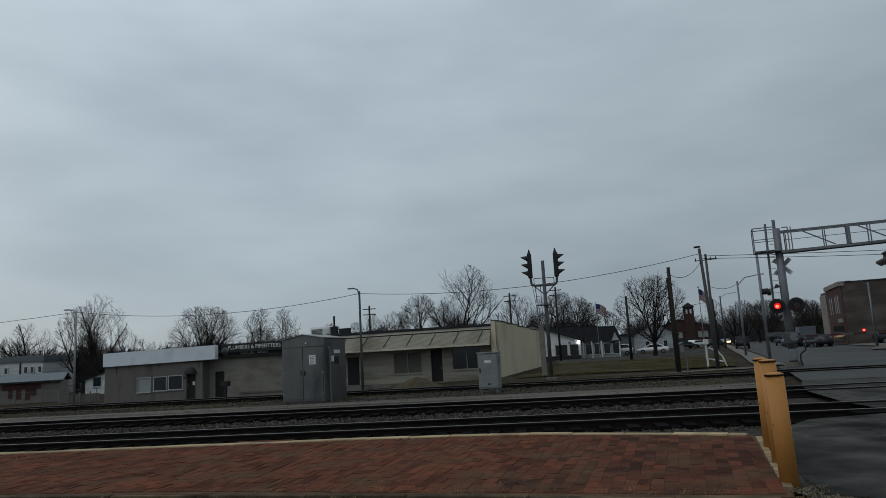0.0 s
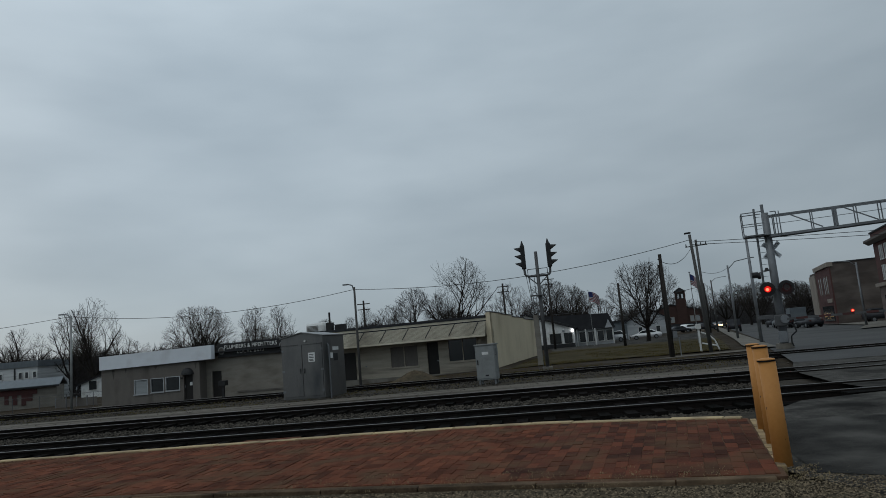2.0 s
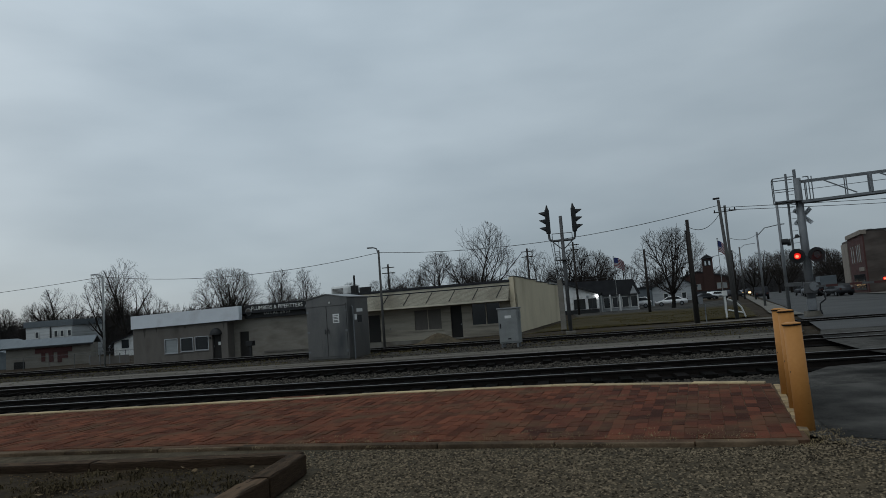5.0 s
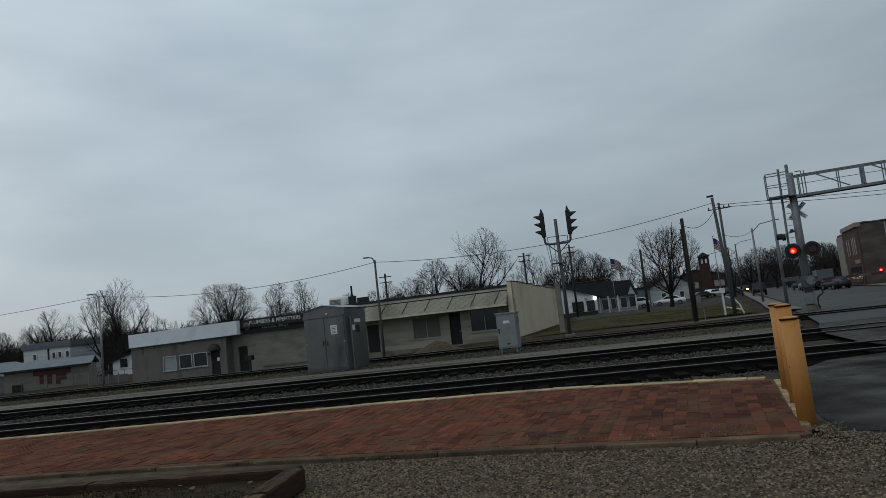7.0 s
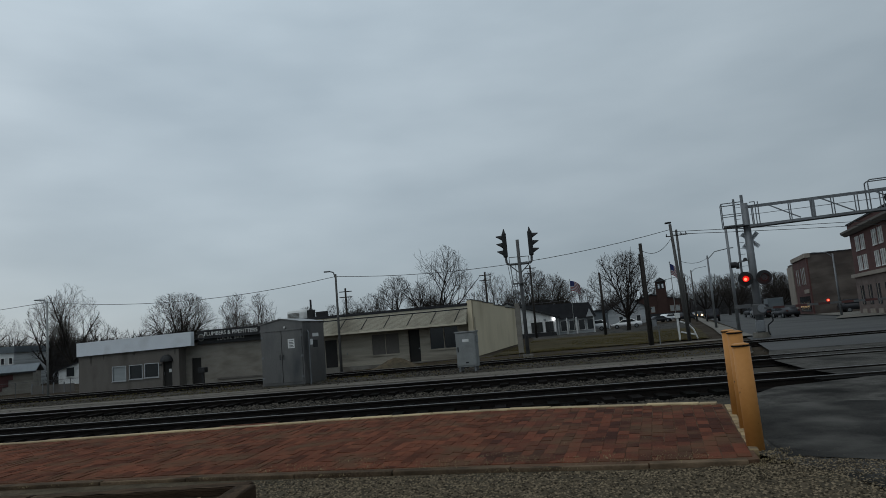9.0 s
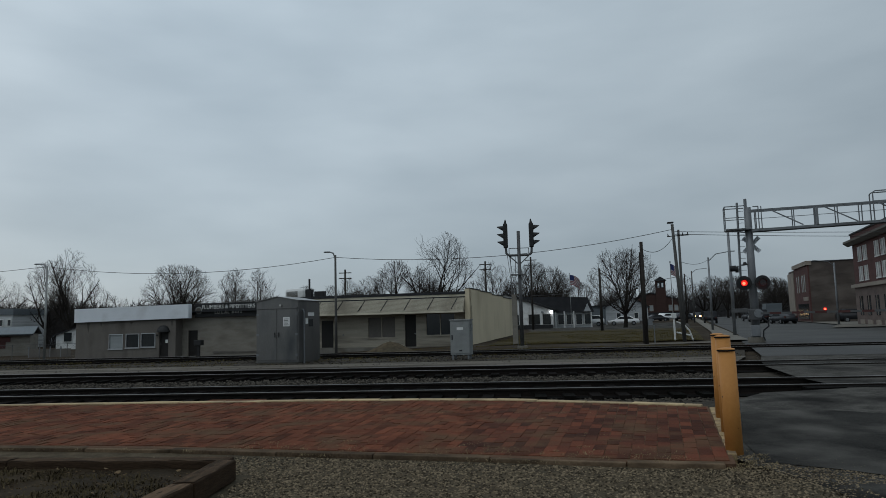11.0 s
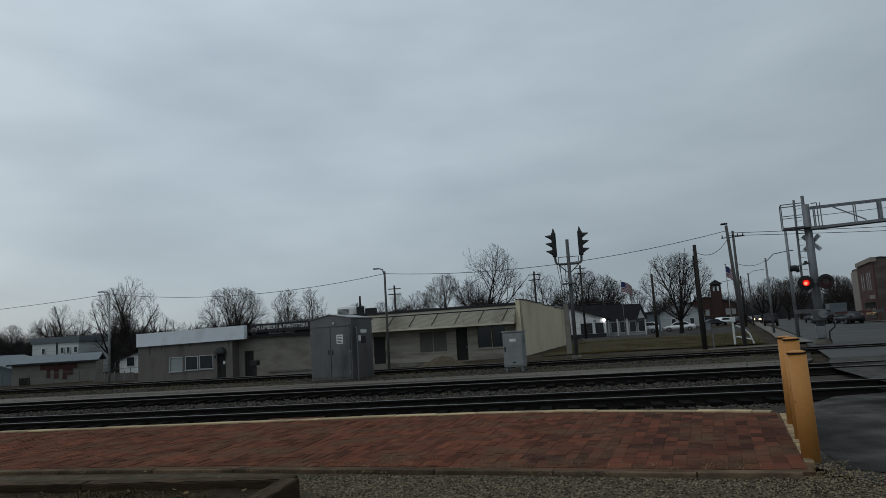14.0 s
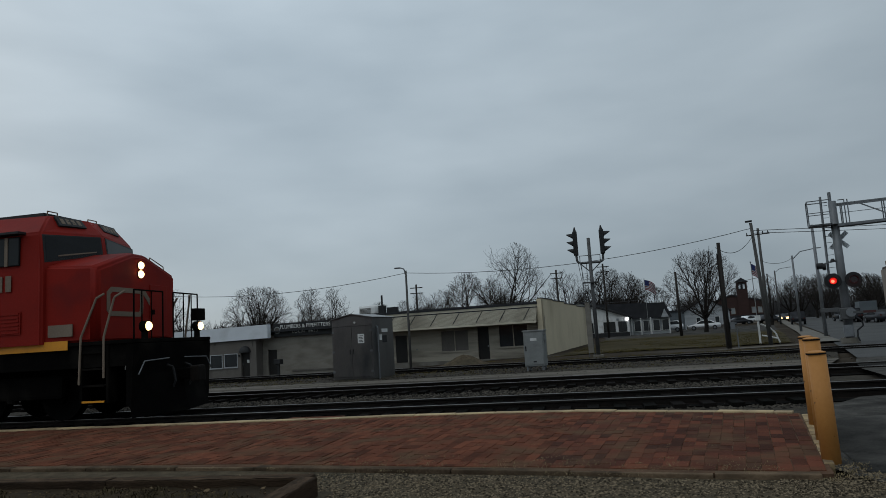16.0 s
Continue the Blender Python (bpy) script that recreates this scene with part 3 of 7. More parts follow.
platform = structure(link("brick_platform", bm, M["sand"]), "old red brick station platform paved in courses", "platform")
BW, BL = 0.138, 0.29
b_me = bpy.data.meshes.new("brick")
bm = box(-BW / 2 + 0.0015, BW / 2 - 0.0015, -BL / 2 + 0.002, BL / 2 - 0.002, -0.03, 0.0, bevel=0.005)
bmesh.ops.delete(bm, geom=[f for f in bm.faces if f.normal.z < -0.5], context="FACES")
bm.to_mesh(b_me)
bm.free()
b_me.materials.append(M["brick_one"])
v_all, f_all, singles = [], [], 0
rng = random.Random(11)
hw = BW / 2 - 0.0008
for k in range(214):
    xf = 2.87 - k * BW
    xn = xf - 0.86 * ramp01(-6, 2.8, xf)
    yn, yf = lerp_line(NEAR_EDGE, xn) + 0.12, lerp_line(FAR_EDGE, xf) - 0.13
    lean = math.atan2(xn - xf, yf - yn)
    y = yn - rng.uniform(0, 0.8) * BL
    while y < yf:
        a, b = max(y, yn), min(y + BL, yf)
        y += BL
        if b - a < 0.06:
            continue
        v = ((a + b) / 2 - yn) / (yf - yn)
        px, py, z = xn + (xf - xn) * v + rng.uniform(-0.006, 0.006), (a + b) / 2, 0.049 + rng.uniform(-0.003, 0.004)
        full = b - a > BL - 0.02
        if full and xf > -1.6 and singles < 300:
            ob = new("brick", b_me)
            ob.parent = platform
            ob.matrix_basis = Matrix.LocRotScale((px, py, z), Euler((rng.uniform(-0.014, 0.014), rng.uniform(-0.035, 0.035), lean + rng.uniform(-0.04, 0.04))), None)
            singles += 1
            continue
        c, s, q = math.cos(lean), math.sin(lean), len(v_all)
        h = (b - a) / 2 - 0.002
        tl = rng.uniform(-0.004, 0.004)
        for ux, uy, uz in ((-hw, -h, -0.03), (hw, -h, -0.03), (hw, h, -0.03), (-hw, h, -0.03), (0.003 - hw, 0.003 - h, tl), (hw - 0.003, 0.003 - h, -tl), (hw - 0.003, h - 0.003, -tl), (0.003 - hw, h - 0.003, tl)):
            v_all.append((px + ux * c - uy * s, py + ux * s + uy * c, z + uz))
        f_all += [(q + 4, q + 5, q + 6, q + 7), (q, q + 1, q + 5, q + 4), (q + 1, q + 2, q + 6, q + 5), (q + 2, q + 3, q + 7, q + 6), (q + 3, q, q + 4, q + 7)]
me = bpy.data.meshes.new("paving_bricks")
me.from_pydata(v_all, [], f_all)
me.materials.append(M["brick"])
ob = new("paving_bricks", me)
ob.parent = platform
ob["kind"] = "stuff"


def course(name, line, width, z0, z1, length, material, label, category):
    """Edge stones laid end to end along a line."""
    holder = structure(new(name), label, category)
    pts = [Vector((x, y, 0)) for x, y in line]
    seg = [(b - a).length for a, b in zip(pts, pts[1:])]
    total, s, r = sum(seg), 0.0, random.Random(len(line))
    while s < total - 0.15:
        e = min(s + length * r.uniform(0.85, 1.1), total)

        def at(u):
            for a, b, d in zip(pts, pts[1:], seg):
                if u <= d:
                    return a + (b - a) * (u / d)
                u -= d
            return pts[-1]
        a, b = at(s + 0.006), at(e - 0.006)
        d = b - a
        bm = box(-d.length / 2, d.length / 2, -width / 2, width / 2, z0, z1 + r.uniform(-0.006, 0.006), bevel=0.012)
        ob = part("stone", bm, material, holder)
        m = (a + b) / 2
        ob.matrix_basis = pose(m.x, m.y, 0, 0, 0, math.degrees(math.atan2(d.y, d.x)))
        s = e
    return holder


course("platform_edge", [(x, lerp_line(FAR_EDGE, x) - 0.02) for x in (-26, -9, -4, -1.6, -0.2, 1.45, 2.43, 2.9)], 0.2, -0.2, 0.066, 0.8, M["edge"], "pale cream edge stones along the platform", "edging")
course("platform_end", [(3.02, 10.95), (2.77, 9.85), (2.5, 8.7), (2.17, 7.22)], 0.09, -0.1, 0.048, 0.22, M["edge_tan"], "pale tan edging bricks at the platform's end", "edging")
course("platform_kerb", [(x, lerp_line(NEAR_EDGE, x) + 0.0) for x in (-26, -7.8, -4.3, -2, -0.7, 0.7, 1.5, 2.0)], 0.13, -0.15, 0.045, 1.3, M["kerb"], "low weathered kerb along the platform", "kerb")
structure(link("rail_side_patch", slab([(-5.9, 12.56), (-4.7, 12.56), (-4.75, 12.78), (-5.85, 12.8)], -0.1, 0.06), M["brick"]), "broken patch of red brick beyond the platform edge", "platform")


# ---- dead grass along the kerb and round the bollards ----
def tufts(name, spots, material, label, seed, wide=0.0022):
    """Thin dry blades in small tufts, one mesh."""
    rng = random.Random(seed)
    vs, fs = [], []
    for x, y, z, r, n, h in spots:
        for k in range(n):
            a, d = rng.uniform(0, math.tau), r * rng.random() ** 0.7
            p = Vector((x + d * math.cos(a), y + d * math.sin(a), z))
            o = Vector((rng.uniform(-1, 1), rng.uniform(-1, 1), rng.uniform(0.25, 1.2))).normalized() * h * rng.uniform(0.4, 1.0)
            u = Vector((-o.y, o.x, 0)).normalized() * wide
            q = len(vs)
            vs += [tuple(p - u), tuple(p + u), tuple(p + o * 0.6 + u * 0.8), tuple(p + o * 0.6 - u * 0.8), tuple(p + o - Vector((0, 0, 0.2 * h)))]
            fs += [(q, q + 1, q + 2, q + 3), (q + 3, q + 2, q + 4)]
    me = bpy.data.meshes.new(name)
    me.from_pydata(vs, [], fs)
    me.materials.append(material)
    return tagged(new(name, me), label, "dead grass", kind="stuff")


g_rng = random.Random(31)
spots = [(g_rng.uniform(2.0, 2.55), g_rng.uniform(6.75, 7.5), 0.01, 0.06, 22, 0.045) for k in range(26)]
spots += [(2.35 + 0.19 * k * 0.5 + g_rng.uniform(-0.05, 0.05), 7.6 + k * 0.46, 0.03, 0.06, 20, 0.045) for k in range(7)]
for k in range(60):
    gx = g_rng.uniform(-7.5, 1.6)
    spots.append((gx, lerp_line(NEAR_EDGE, gx) + g_rng.choice((-0.09, 0.1, 0.12, 0.22)), 0.03, 0.09, g_rng.randint(12, 34), 0.045))
for k in range(60):
    gx = g_rng.uniform(-3.5, 1.7)
    spots.append((gx, lerp_line(NEAR_EDGE, gx) + 0.1 + 0.6 * g_rng.random() ** 2, 0.05, g_rng.uniform(0.06, 0.2), g_rng.randint(8, 22), 0.04))
for k in range(160):
    gx = g_rng.uniform(-6.5, 1.8)
    spots.append((gx, g_rng.uniform(lerp_line(NEAR_EDGE, gx) + 0.2, 11.0), 0.046, 0.07, g_rng.randint(5, 14), 0.02))
tufts("dead_grass_tufts", spots, M["straw"], "dry straw-coloured grass tufts in joints and along the kerb", 8)

lawn = []
for k in range(2600):
    gy = 41.8 + 30 * g_rng.random() ** 1.3
    gx = g_rng.uniform(-2.0 + (gy - 42) * 0.12, 11.2 + (gy - 42) * 0.235)
    if noise.noise((gx * 0.22, gy * 0.12, 4.0)) > -0.12:
        lawn.append((gx, gy, level(gx, gy) + 0.03, 0.35, 9, 0.13))
for k in range(500):
    gx = g_rng.uniform(-9, 8.5)
    gy = g_rng.choice((30.9, 31.6, 32.8, 34.2, 41.6)) + g_rng.uniform(-0.5, 0.5)
    lawn.append((gx, gy, level(gx, gy), 0.3, 10, 0.14))
for k in range(900):
    gx, gy = g_rng.uniform(-30, 7.5), g_rng.uniform(23.6, 28.0)
    if noise.noise((gx * 0.25, gy * 0.9, 5.0)) < 0.05:
        lawn.append((gx, gy, 0.0, 0.28, 8, 0.09))
tufts("lawn_tufts", lawn, M["lawn"], "patchy yellow and olive winter grass blades", 12, 0.012)

# ---- timber planting bed ----
bed = thing("planter_bed", -2.9, 6.55, 0, 0, "low planting bed framed in weathered timbers, bare soil inside", "planter")


def timber(a, b, z):
    d = Vector(b) - Vector(a)
    bm = box(0, d.length, -0.1, 0.1, 0, 0.19, bevel=0.015)
    for v in bm.verts:
        v.co.z += 0.008 * noise.noise((v.co.x * 3, a[0] * 5, z))
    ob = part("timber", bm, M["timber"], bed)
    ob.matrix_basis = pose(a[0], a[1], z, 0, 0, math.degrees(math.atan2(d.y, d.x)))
    # Paler sheet over the top carries the sky's light on upward faces.
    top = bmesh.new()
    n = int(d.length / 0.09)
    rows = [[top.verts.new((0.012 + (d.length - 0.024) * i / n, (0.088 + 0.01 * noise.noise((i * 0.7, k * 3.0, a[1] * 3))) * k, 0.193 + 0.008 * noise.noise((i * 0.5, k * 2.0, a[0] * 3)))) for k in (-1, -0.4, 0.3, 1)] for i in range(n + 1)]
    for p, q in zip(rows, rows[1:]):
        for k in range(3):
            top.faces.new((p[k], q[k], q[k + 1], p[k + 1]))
    part("weathered_top", top, M["timber_lit_top"], ob, "splintered top, paler to show skylight")


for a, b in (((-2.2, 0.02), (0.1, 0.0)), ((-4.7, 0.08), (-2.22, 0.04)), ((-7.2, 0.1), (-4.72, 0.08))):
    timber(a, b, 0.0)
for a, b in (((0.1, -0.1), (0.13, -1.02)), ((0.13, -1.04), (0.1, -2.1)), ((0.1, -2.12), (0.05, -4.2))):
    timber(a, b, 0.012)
bm = bmesh.new()
gv = [[bm.verts.new((-7.2 + 7.25 * i / 40, -4.2 + 4.15 * j / 30, 0.115 + 0.035 * noise.noise((i * 0.4, j * 0.4, 1)))) for i in range(41)] for j in range(31)]
for a, b in zip(gv, gv[1:]):
    for i in range(40):
        bm.faces.new((a[i], a[i + 1], b[i + 1], b[i]))
part("soil", bm, M["soil"], bed, "dark soil with dead leaves", True)
scatter("bed_litter", 9000, (-9.5, -2.95), (3.0, 6.4), 0.115, 0.010, M["litter"], "dead leaves and small stones on the soil", "litter", 9)

leaf_rng = random.Random(77)
lv, lf = [], []
for k in range(200):
    x, y = leaf_rng.uniform(-9.3, -2.95), leaf_rng.uniform(3.4, 6.4)
    if noise.noise((x * 1.3, y * 1.3, 7.0)) < -0.1:
        continue
    r, a = leaf_rng.uniform(0.014, 0.034), leaf_rng.uniform(0, math.tau)
    q = len(lv)
    for g, m in ((0, 1.3), (1.2, 0.7), (2.4, 0.8), (3.14, 1.2), (3.9, 0.8), (5.1, 0.7)):
        lv.append((x + r * m * math.cos(a + g), y + r * m * math.sin(a + g), 0.14 + leaf_rng.uniform(0, 0.025)))
    lf.append(tuple(range(q, q + 6)))
me = bpy.data.meshes.new("fallen_leaves")
me.from_pydata(lv, [], lf)
me.materials.append(M["leaf"])
tagged(new("fallen_leaves", me), "curled dry brown leaves on the soil", "leaves", kind="stuff")
moss = [(leaf_rng.uniform(-9.3, -2.95), leaf_rng.uniform(3.4, 6.4), 0.11) for k in range(1800)]
moss = [(x, y, z, 0.1, 20, 0.085) for x, y, z in moss if noise.noise((x * 0.9, y * 1.5, 2.0)) > -0.05]
tufts("bed_weeds", moss, M["moss"], "low olive weeds and dead grass on the soil", 19, 0.006)

# ---- worn paint on the street ----
for x0, y0, x1, y1 in ((15.6, 44.2, 21.0, 42.9), (17.5, 47.0, 24.0, 45.4)):
    d = Vector((x1 - x0, y1 - y0, 0)).normalized()
    n = Vector((-d.y, d.x, 0)) * 0.3
    pts = [(x0 - n.x, y0 - n.y), (x1 - n.x, y1 - n.y), (x1 + n.x, y1 + n.y), (x0 + n.x, y0 + n.y)]
    z = level((x0 + x1) / 2, y0)
    structure(link("road_marking", slab(pts, z - 0.02, z + 0.03), M["paint_line"]), "worn white stop line on the street", "road marking")


def text(words, size, x, y, z, parent, material, name="lettering"):
    """Upright lettering that faces -y."""
    cu = bpy.data.curves.new(name, "FONT")
    cu.body, cu.size, cu.extrude, cu.align_x = words, size, 0.004, "CENTER"
    cu.materials.append(material)
    ob = new(name, cu)
    ob.parent = parent
    ob.matrix_basis = pose(x, y, z, 90, 0, 0)
    return ob


def disc(x, y, z, r, d, bm=None, n=20):
    """A flat round, facing -y."""
    return rod((x, y, z), (x, y + d, z), r, None, bm, n)


# ---- bollards ----
for x, y, h, lean in ((2.29, 7.58, 1.065, 1.0), (2.58, 8.7, 1.165, 0.4), (2.86, 9.9, 1.15, 0.2)):
    t = thing("bollard", x, y, 0.03, 0, "round steel bollard in chipped yellow paint at the platform's end", "bollard", "bollards at the platform end")
    bm = rod((0, 0, -0.05), (0.004, 0, h), 0.089, 0.087, n=28)
    part("post", bm, M["yellow"], t, "", True).rotation_euler = (0, radians(-lean), 0)
    bm = rod((0, 0, h), (0, 0, h + 0.012), 0.09, 0.09, n=28)
    rod((0, 0, h + 0.012), (0, 0, h + 0.024), 0.088, 0.05, bm, 28)
    part("cap", bm, M["yellow"], t, "flat welded cap").rotation_euler = (0, radians(-lean), 0)
    bm = rod((0, 0, h - 0.012), (0, 0, h + 0.004), 0.0935, None, n=28)
    part("rust_band", bm, M["rust"], t, "rusty rim under the cap").rotation_euler = (0, radians(-lean), 0)

# ---- relay bungalow ----
t = thing("signal_bungalow", -9.557, 24.6, 0.0, -10, "tall grey aluminium railway signal bungalow with double doors", "equipment cabinet")
W, D, H = 1.74, 1.74, 2.32
part("body", prism([(0, 0.06), (W, 0.06), (W, H), (W / 2, H + 0.14), (0, H)], 0, D), M["grey_box"], t)
bm = bar((-0.05, D / 2, H + 0.0), (W / 2, D / 2, H + 0.165), D + 0.12, 0.03)
bar((W / 2, D / 2, H + 0.165), (W + 0.05, D / 2, H + 0.0), D + 0.12, 0.03, bm)
part("roof", bm, M["grey_box"], t, "shallow gabled sheet roof")
part("plinth", box(0.05, W - 0.05, 0.05, D - 0.05, -0.1, 0.06), M["concrete"], t)
for s in (0, 1):
    d = part("door", box(0.05 + s * 0.83, 0.05 + s * 0.83 + 0.81, -0.03, 0.0, 0.14, 2.02, bevel=0.008), M["grey_box"], t)
    part("handle", rod((0.80 + s * 0.15, -0.07, 0.98), (0.80 + s * 0.15, -0.07, 1.16), 0.014), M["black"], d)
    for z in (0.3, 1.05, 1.8):
        part("hinge", box(0.02 + s * 1.62, 0.12 + s * 1.62, -0.045, -0.02, z, z + 0.07), M["galv"], d)
    part("vent", box(0.2 + s * 0.83, 0.62 + s * 0.83, -0.036, -0.03, 0.35, 0.85), M["grey_box"], d, "scuffed vent panel")
part("drip_rail", box(0.04, W - 0.04, -0.06, 0.0, 2.04, 2.08), M["grey_box"], t)
s = part("notice", box(1.13, 1.4, -0.036, -0.031, 1.38, 1.72), M["white"], t, "white warning notice")
for k, z in enumerate((1.64, 1.58, 1.53, 1.46, 1.42)):
    part("bar", box(1.17, 1.36 - 0.03 * (k % 2), -0.04, -0.037, z, z + 0.02), M["black"], s)
part("lamp", rod((1.02, -0.06, 2.16), (1.02, -0.02, 2.16), 0.04), M["white"], t, "small round lamp")
s = part("side_notice", box(W + 0.001, W + 0.008, 0.75, 1.25, 1.75, 1.88), M["white"], t)
part("side_label", box(W + 0.001, W + 0.008, 0.55, 0.75, 1.45, 1.66), M["white"], t)
part("conduit", pipe([(W + 0.05, 0.35, 0), (W + 0.05, 0.35, 1.9), (W, 0.35, 2.0)], 0.03), M["galv"], t)
part("side_vent", box(W + 0.001, W + 0.01, 0.8, 1.15, 1.35, 1.62), M["black"], t, "dark vent")

# ---- instrument case ----
t = thing("instrument_case", -2.32, 25.1, 0.0, -8, "small pale grey metal signal case on short legs", "equipment cabinet")
part("body", box(0, 0.74, 0, 0.55, 0.16, 1.42, bevel=0.012), M["pale_box"], t)
part("roof", box(-0.03, 0.77, -0.04, 0.59, 1.42, 1.47, bevel=0.01), M["pale_box"], t)
d = part("door", box(0.03, 0.71, -0.025, 0.0, 0.22, 1.38, bevel=0.006), M["pale_box"], t)
part("handle", box(0.06, 0.1, -0.05, -0.02, 0.72, 0.9), M["black"], d)
part("label_plate", box(0.26, 0.5, -0.03, -0.026, 1.08, 1.18), M["white"], d)
part("lower_plate", box(0.33, 0.45, -0.03, -0.026, 0.3, 0.35), M["black"], d)
for x, y in ((0.08, 0.06), (0.66, 0.06), (0.08, 0.49), (0.66, 0.49)):
    part("leg", box(x - 0.03, x + 0.03, y - 0.03, y + 0.03, -0.1, 0.17), M["galv"], t)
part("side_box", box(0.74, 0.8, 0.15, 0.3, 1.05, 1.3), M["pale_box"], t)

# ---- twin signal mast ----
t = thing("railway_signal", 0.45, 34.7, level(0.45, 34.7), 0, "grey steel signal mast with two black three-light heads", "railway signal")
part("mast", rod((0, 0, 0), (0, 0, 6.0), 0.1, 0.085, n=14), M["dark_galv"], t, "", True)
part("base", box(-0.25, 0.25, -0.25, 0.25, -0.1, 0.14, bevel=0.02), M["concrete"], t)
bm = pipe([(-0.66, 0, 5.15), (-0.64, 0, 4.85), (-0.52, 0, 4.75), (0.52, 0, 4.75), (0.64, 0, 4.85), (0.66, 0, 5.15)], 0.06)
part("cross_arm", bm, M["dark_galv"], t)
bm = bar((-0.5, 0, 4.72), (-0.05, 0, 4.3), 0.05, 0.05)
bar((0.5, 0, 4.72), (0.05, 0, 4.3), 0.05, 0.05, bm)
part("brace", bm, M["dark_galv"], t)
bm = pipe([(-0.5, -0.15, 4.8), (-0.5, -0.15, 5.1), (0.5, -0.15, 5.1), (0.5, -0.15, 4.8)], 0.018)
part("guard_rail", bm, M["dark_galv"], t)
for s in (-1, 1):
    h = part("signal_head", box(s * 0.66 - 0.115, s * 0.66 + 0.115, -0.16, 0.16, 5.15, 6.38, bevel=0.04), M["black"], t, "black three-light signal head")
    part("finial", rod((s * 0.66, 0, 6.38), (s * 0.65, 0, 6.62), 0.09, 0.02), M["black"], h)
    for z in (5.38, 5.77, 6.16):
        bm = rod((s * 0.71, 0, z), (s * 1.08, 0, z - 0.03), 0.145, 0.14, n=14)
        bmesh.ops.delete(bm, geom=[q for q in bm.faces if len(q.verts) > 4], context="FACES_ONLY")
        for v in bm.verts:
            if abs(v.co.x) > 0.9:
                v.co.x -= s * 0.29 * min(1, max(0, (z + 0.09 - v.co.z) / 0.2))
        bmesh.ops.solidify(bm, geom=list(bm.faces), thickness=0.012)
        part("visor", bm, M["black"], h)
        part("lens", rod((s * 0.755, 0, z), (s * 0.77, 0, z), 0.1), M["lamp_dark"], h)
bm = pipe([(-0.5, -0.1, 4.75), (-0.3, -0.3, 3.2), (-0.12, -0.1, 2.6)], 0.012)
pipe([(-0.6, -0.1, 4.75), (-0.42, -0.3, 3.2), (-0.12, -0.1, 2.4)], 0.012, bm)
part("cable", bm, M["black"], t)
part("platform", box(-0.45, 0.3, -0.25, 0.25, 3.72, 3.77), M["dark_galv"], t, "small service platform")
bm = bmesh.new()
for z in [0.3 + 0.3 * k for k in range(14)]:
    bar((-0.44, 0.02, z), (-0.2, 0.02, z), 0.02, 0.02, bm)
for x in (-0.44, -0.2):
    bar((x, 0.02, 0.0), (x, 0.02, 4.7), 0.03, 0.03, bm)
part("ladder", bm, M["dark_galv"], t)
part("ladder_guard", box(-0.46, -0.2, -0.04, -0.02, 0.25, 2.75), M["tan"], t, "tan sheet guard over the ladder")

# ---- level crossing cantilever ----
t = thing("crossing_signal", 12.0, 35.1, 0.05, -13.6, "galvanised cantilever crossing signal with flashing red lamps and lowered gate", "crossing signal")
part("mast", rod((0, 0, 0), (0, 0, 6.65), 0.2, 0.17, n=18), M["galv"], t, "", True)
part("mast_pipe", rod((-0.08, 0, 6.6), (-0.08, 0, 7.1), 0.075, n=12), M["galv"], t)
part("base", rod((0, 0, -0.1), (0, 0, 0.16), 0.42, 0.4, n=14), M["concrete"], t)
part("side_pipe", rod((-0.52, 0.1, 3.1), (-0.46, 0.1, 6.95), 0.055, n=8), M["galv"], t)
bm = bar((0.1, -0.28, 6.46), (8.5, -0.28, 6.46), 0.07, 0.07)
bar((0.1, 0.28, 6.46), (8.5, 0.28, 6.46), 0.07, 0.07, bm)
part("top_chord", bm, M["galv"], t)
bm = bar((0.1, -0.28, 5.45), (8.5, -0.28, 5.55), 0.1, 0.12)
bar((0.1, 0.28, 5.45), (8.5, 0.28, 5.55), 0.1, 0.12, bm)
part("bottom_chord", bm, M["galv"], t)
part("walkway", box(0.15, 8.5, -0.26, 0.26, 5.5, 5.53), M["galv"], t, "grated walkway")
part("mid_rail", bar((0.2, -0.3, 6.02), (8.5, -0.3, 6.05), 0.025, 0.025), M["galv"], t)
for u in (0.34, 2.04, 3.05, 3.93, 4.95, 6.0, 7.2, 8.45):
    w = 0.1 if u in (3.05,) else 0.045
    for y in (-0.28, 0.28):
        part("upright", bar((u, y, 5.5), (u, y, 6.46), w, w), M["galv"], t)
for u0, u1 in ((0.98, 2.43), (3.3, 4.77), (5.6, 7.1)):
    part("diagonal", bar((u0, -0.28, 6.44), (u1, -0.28, 5.58), 0.06, 0.05), M["galv"], t)
bm = pipe([(5.45, -0.3, 5.55), (5.45, -0.3, 6.9), (5.55, -0.3, 6.98), (8.5, -0.3, 6.98)], 0.03)
pipe([(5.45, 0.3, 5.55), (5.45, 0.3, 6.9), (5.55, 0.3, 6.98), (8.5, 0.3, 6.98)], 0.03, bm)
pipe([(6.3, -0.3, 5.55), (6.3, -0.3, 6.98)], 0.025, bm)
pipe([(5.45, -0.3, 6.5), (6.3, -0.3, 6.5)], 0.022, bm)
part("hand_rail", bm, M["galv"], t)
bm = bmesh.new()
for y in (-0.45, 0.45):
    pipe([(-0.15, y, 6.7), (-1.1, y, 6.7), (-1.1, y, 5.55), (-0.15, y, 5.55)], 0.025, bm)
    pipe([(-0.15, y, 6.12), (-1.1, y, 6.12)], 0.02, bm)
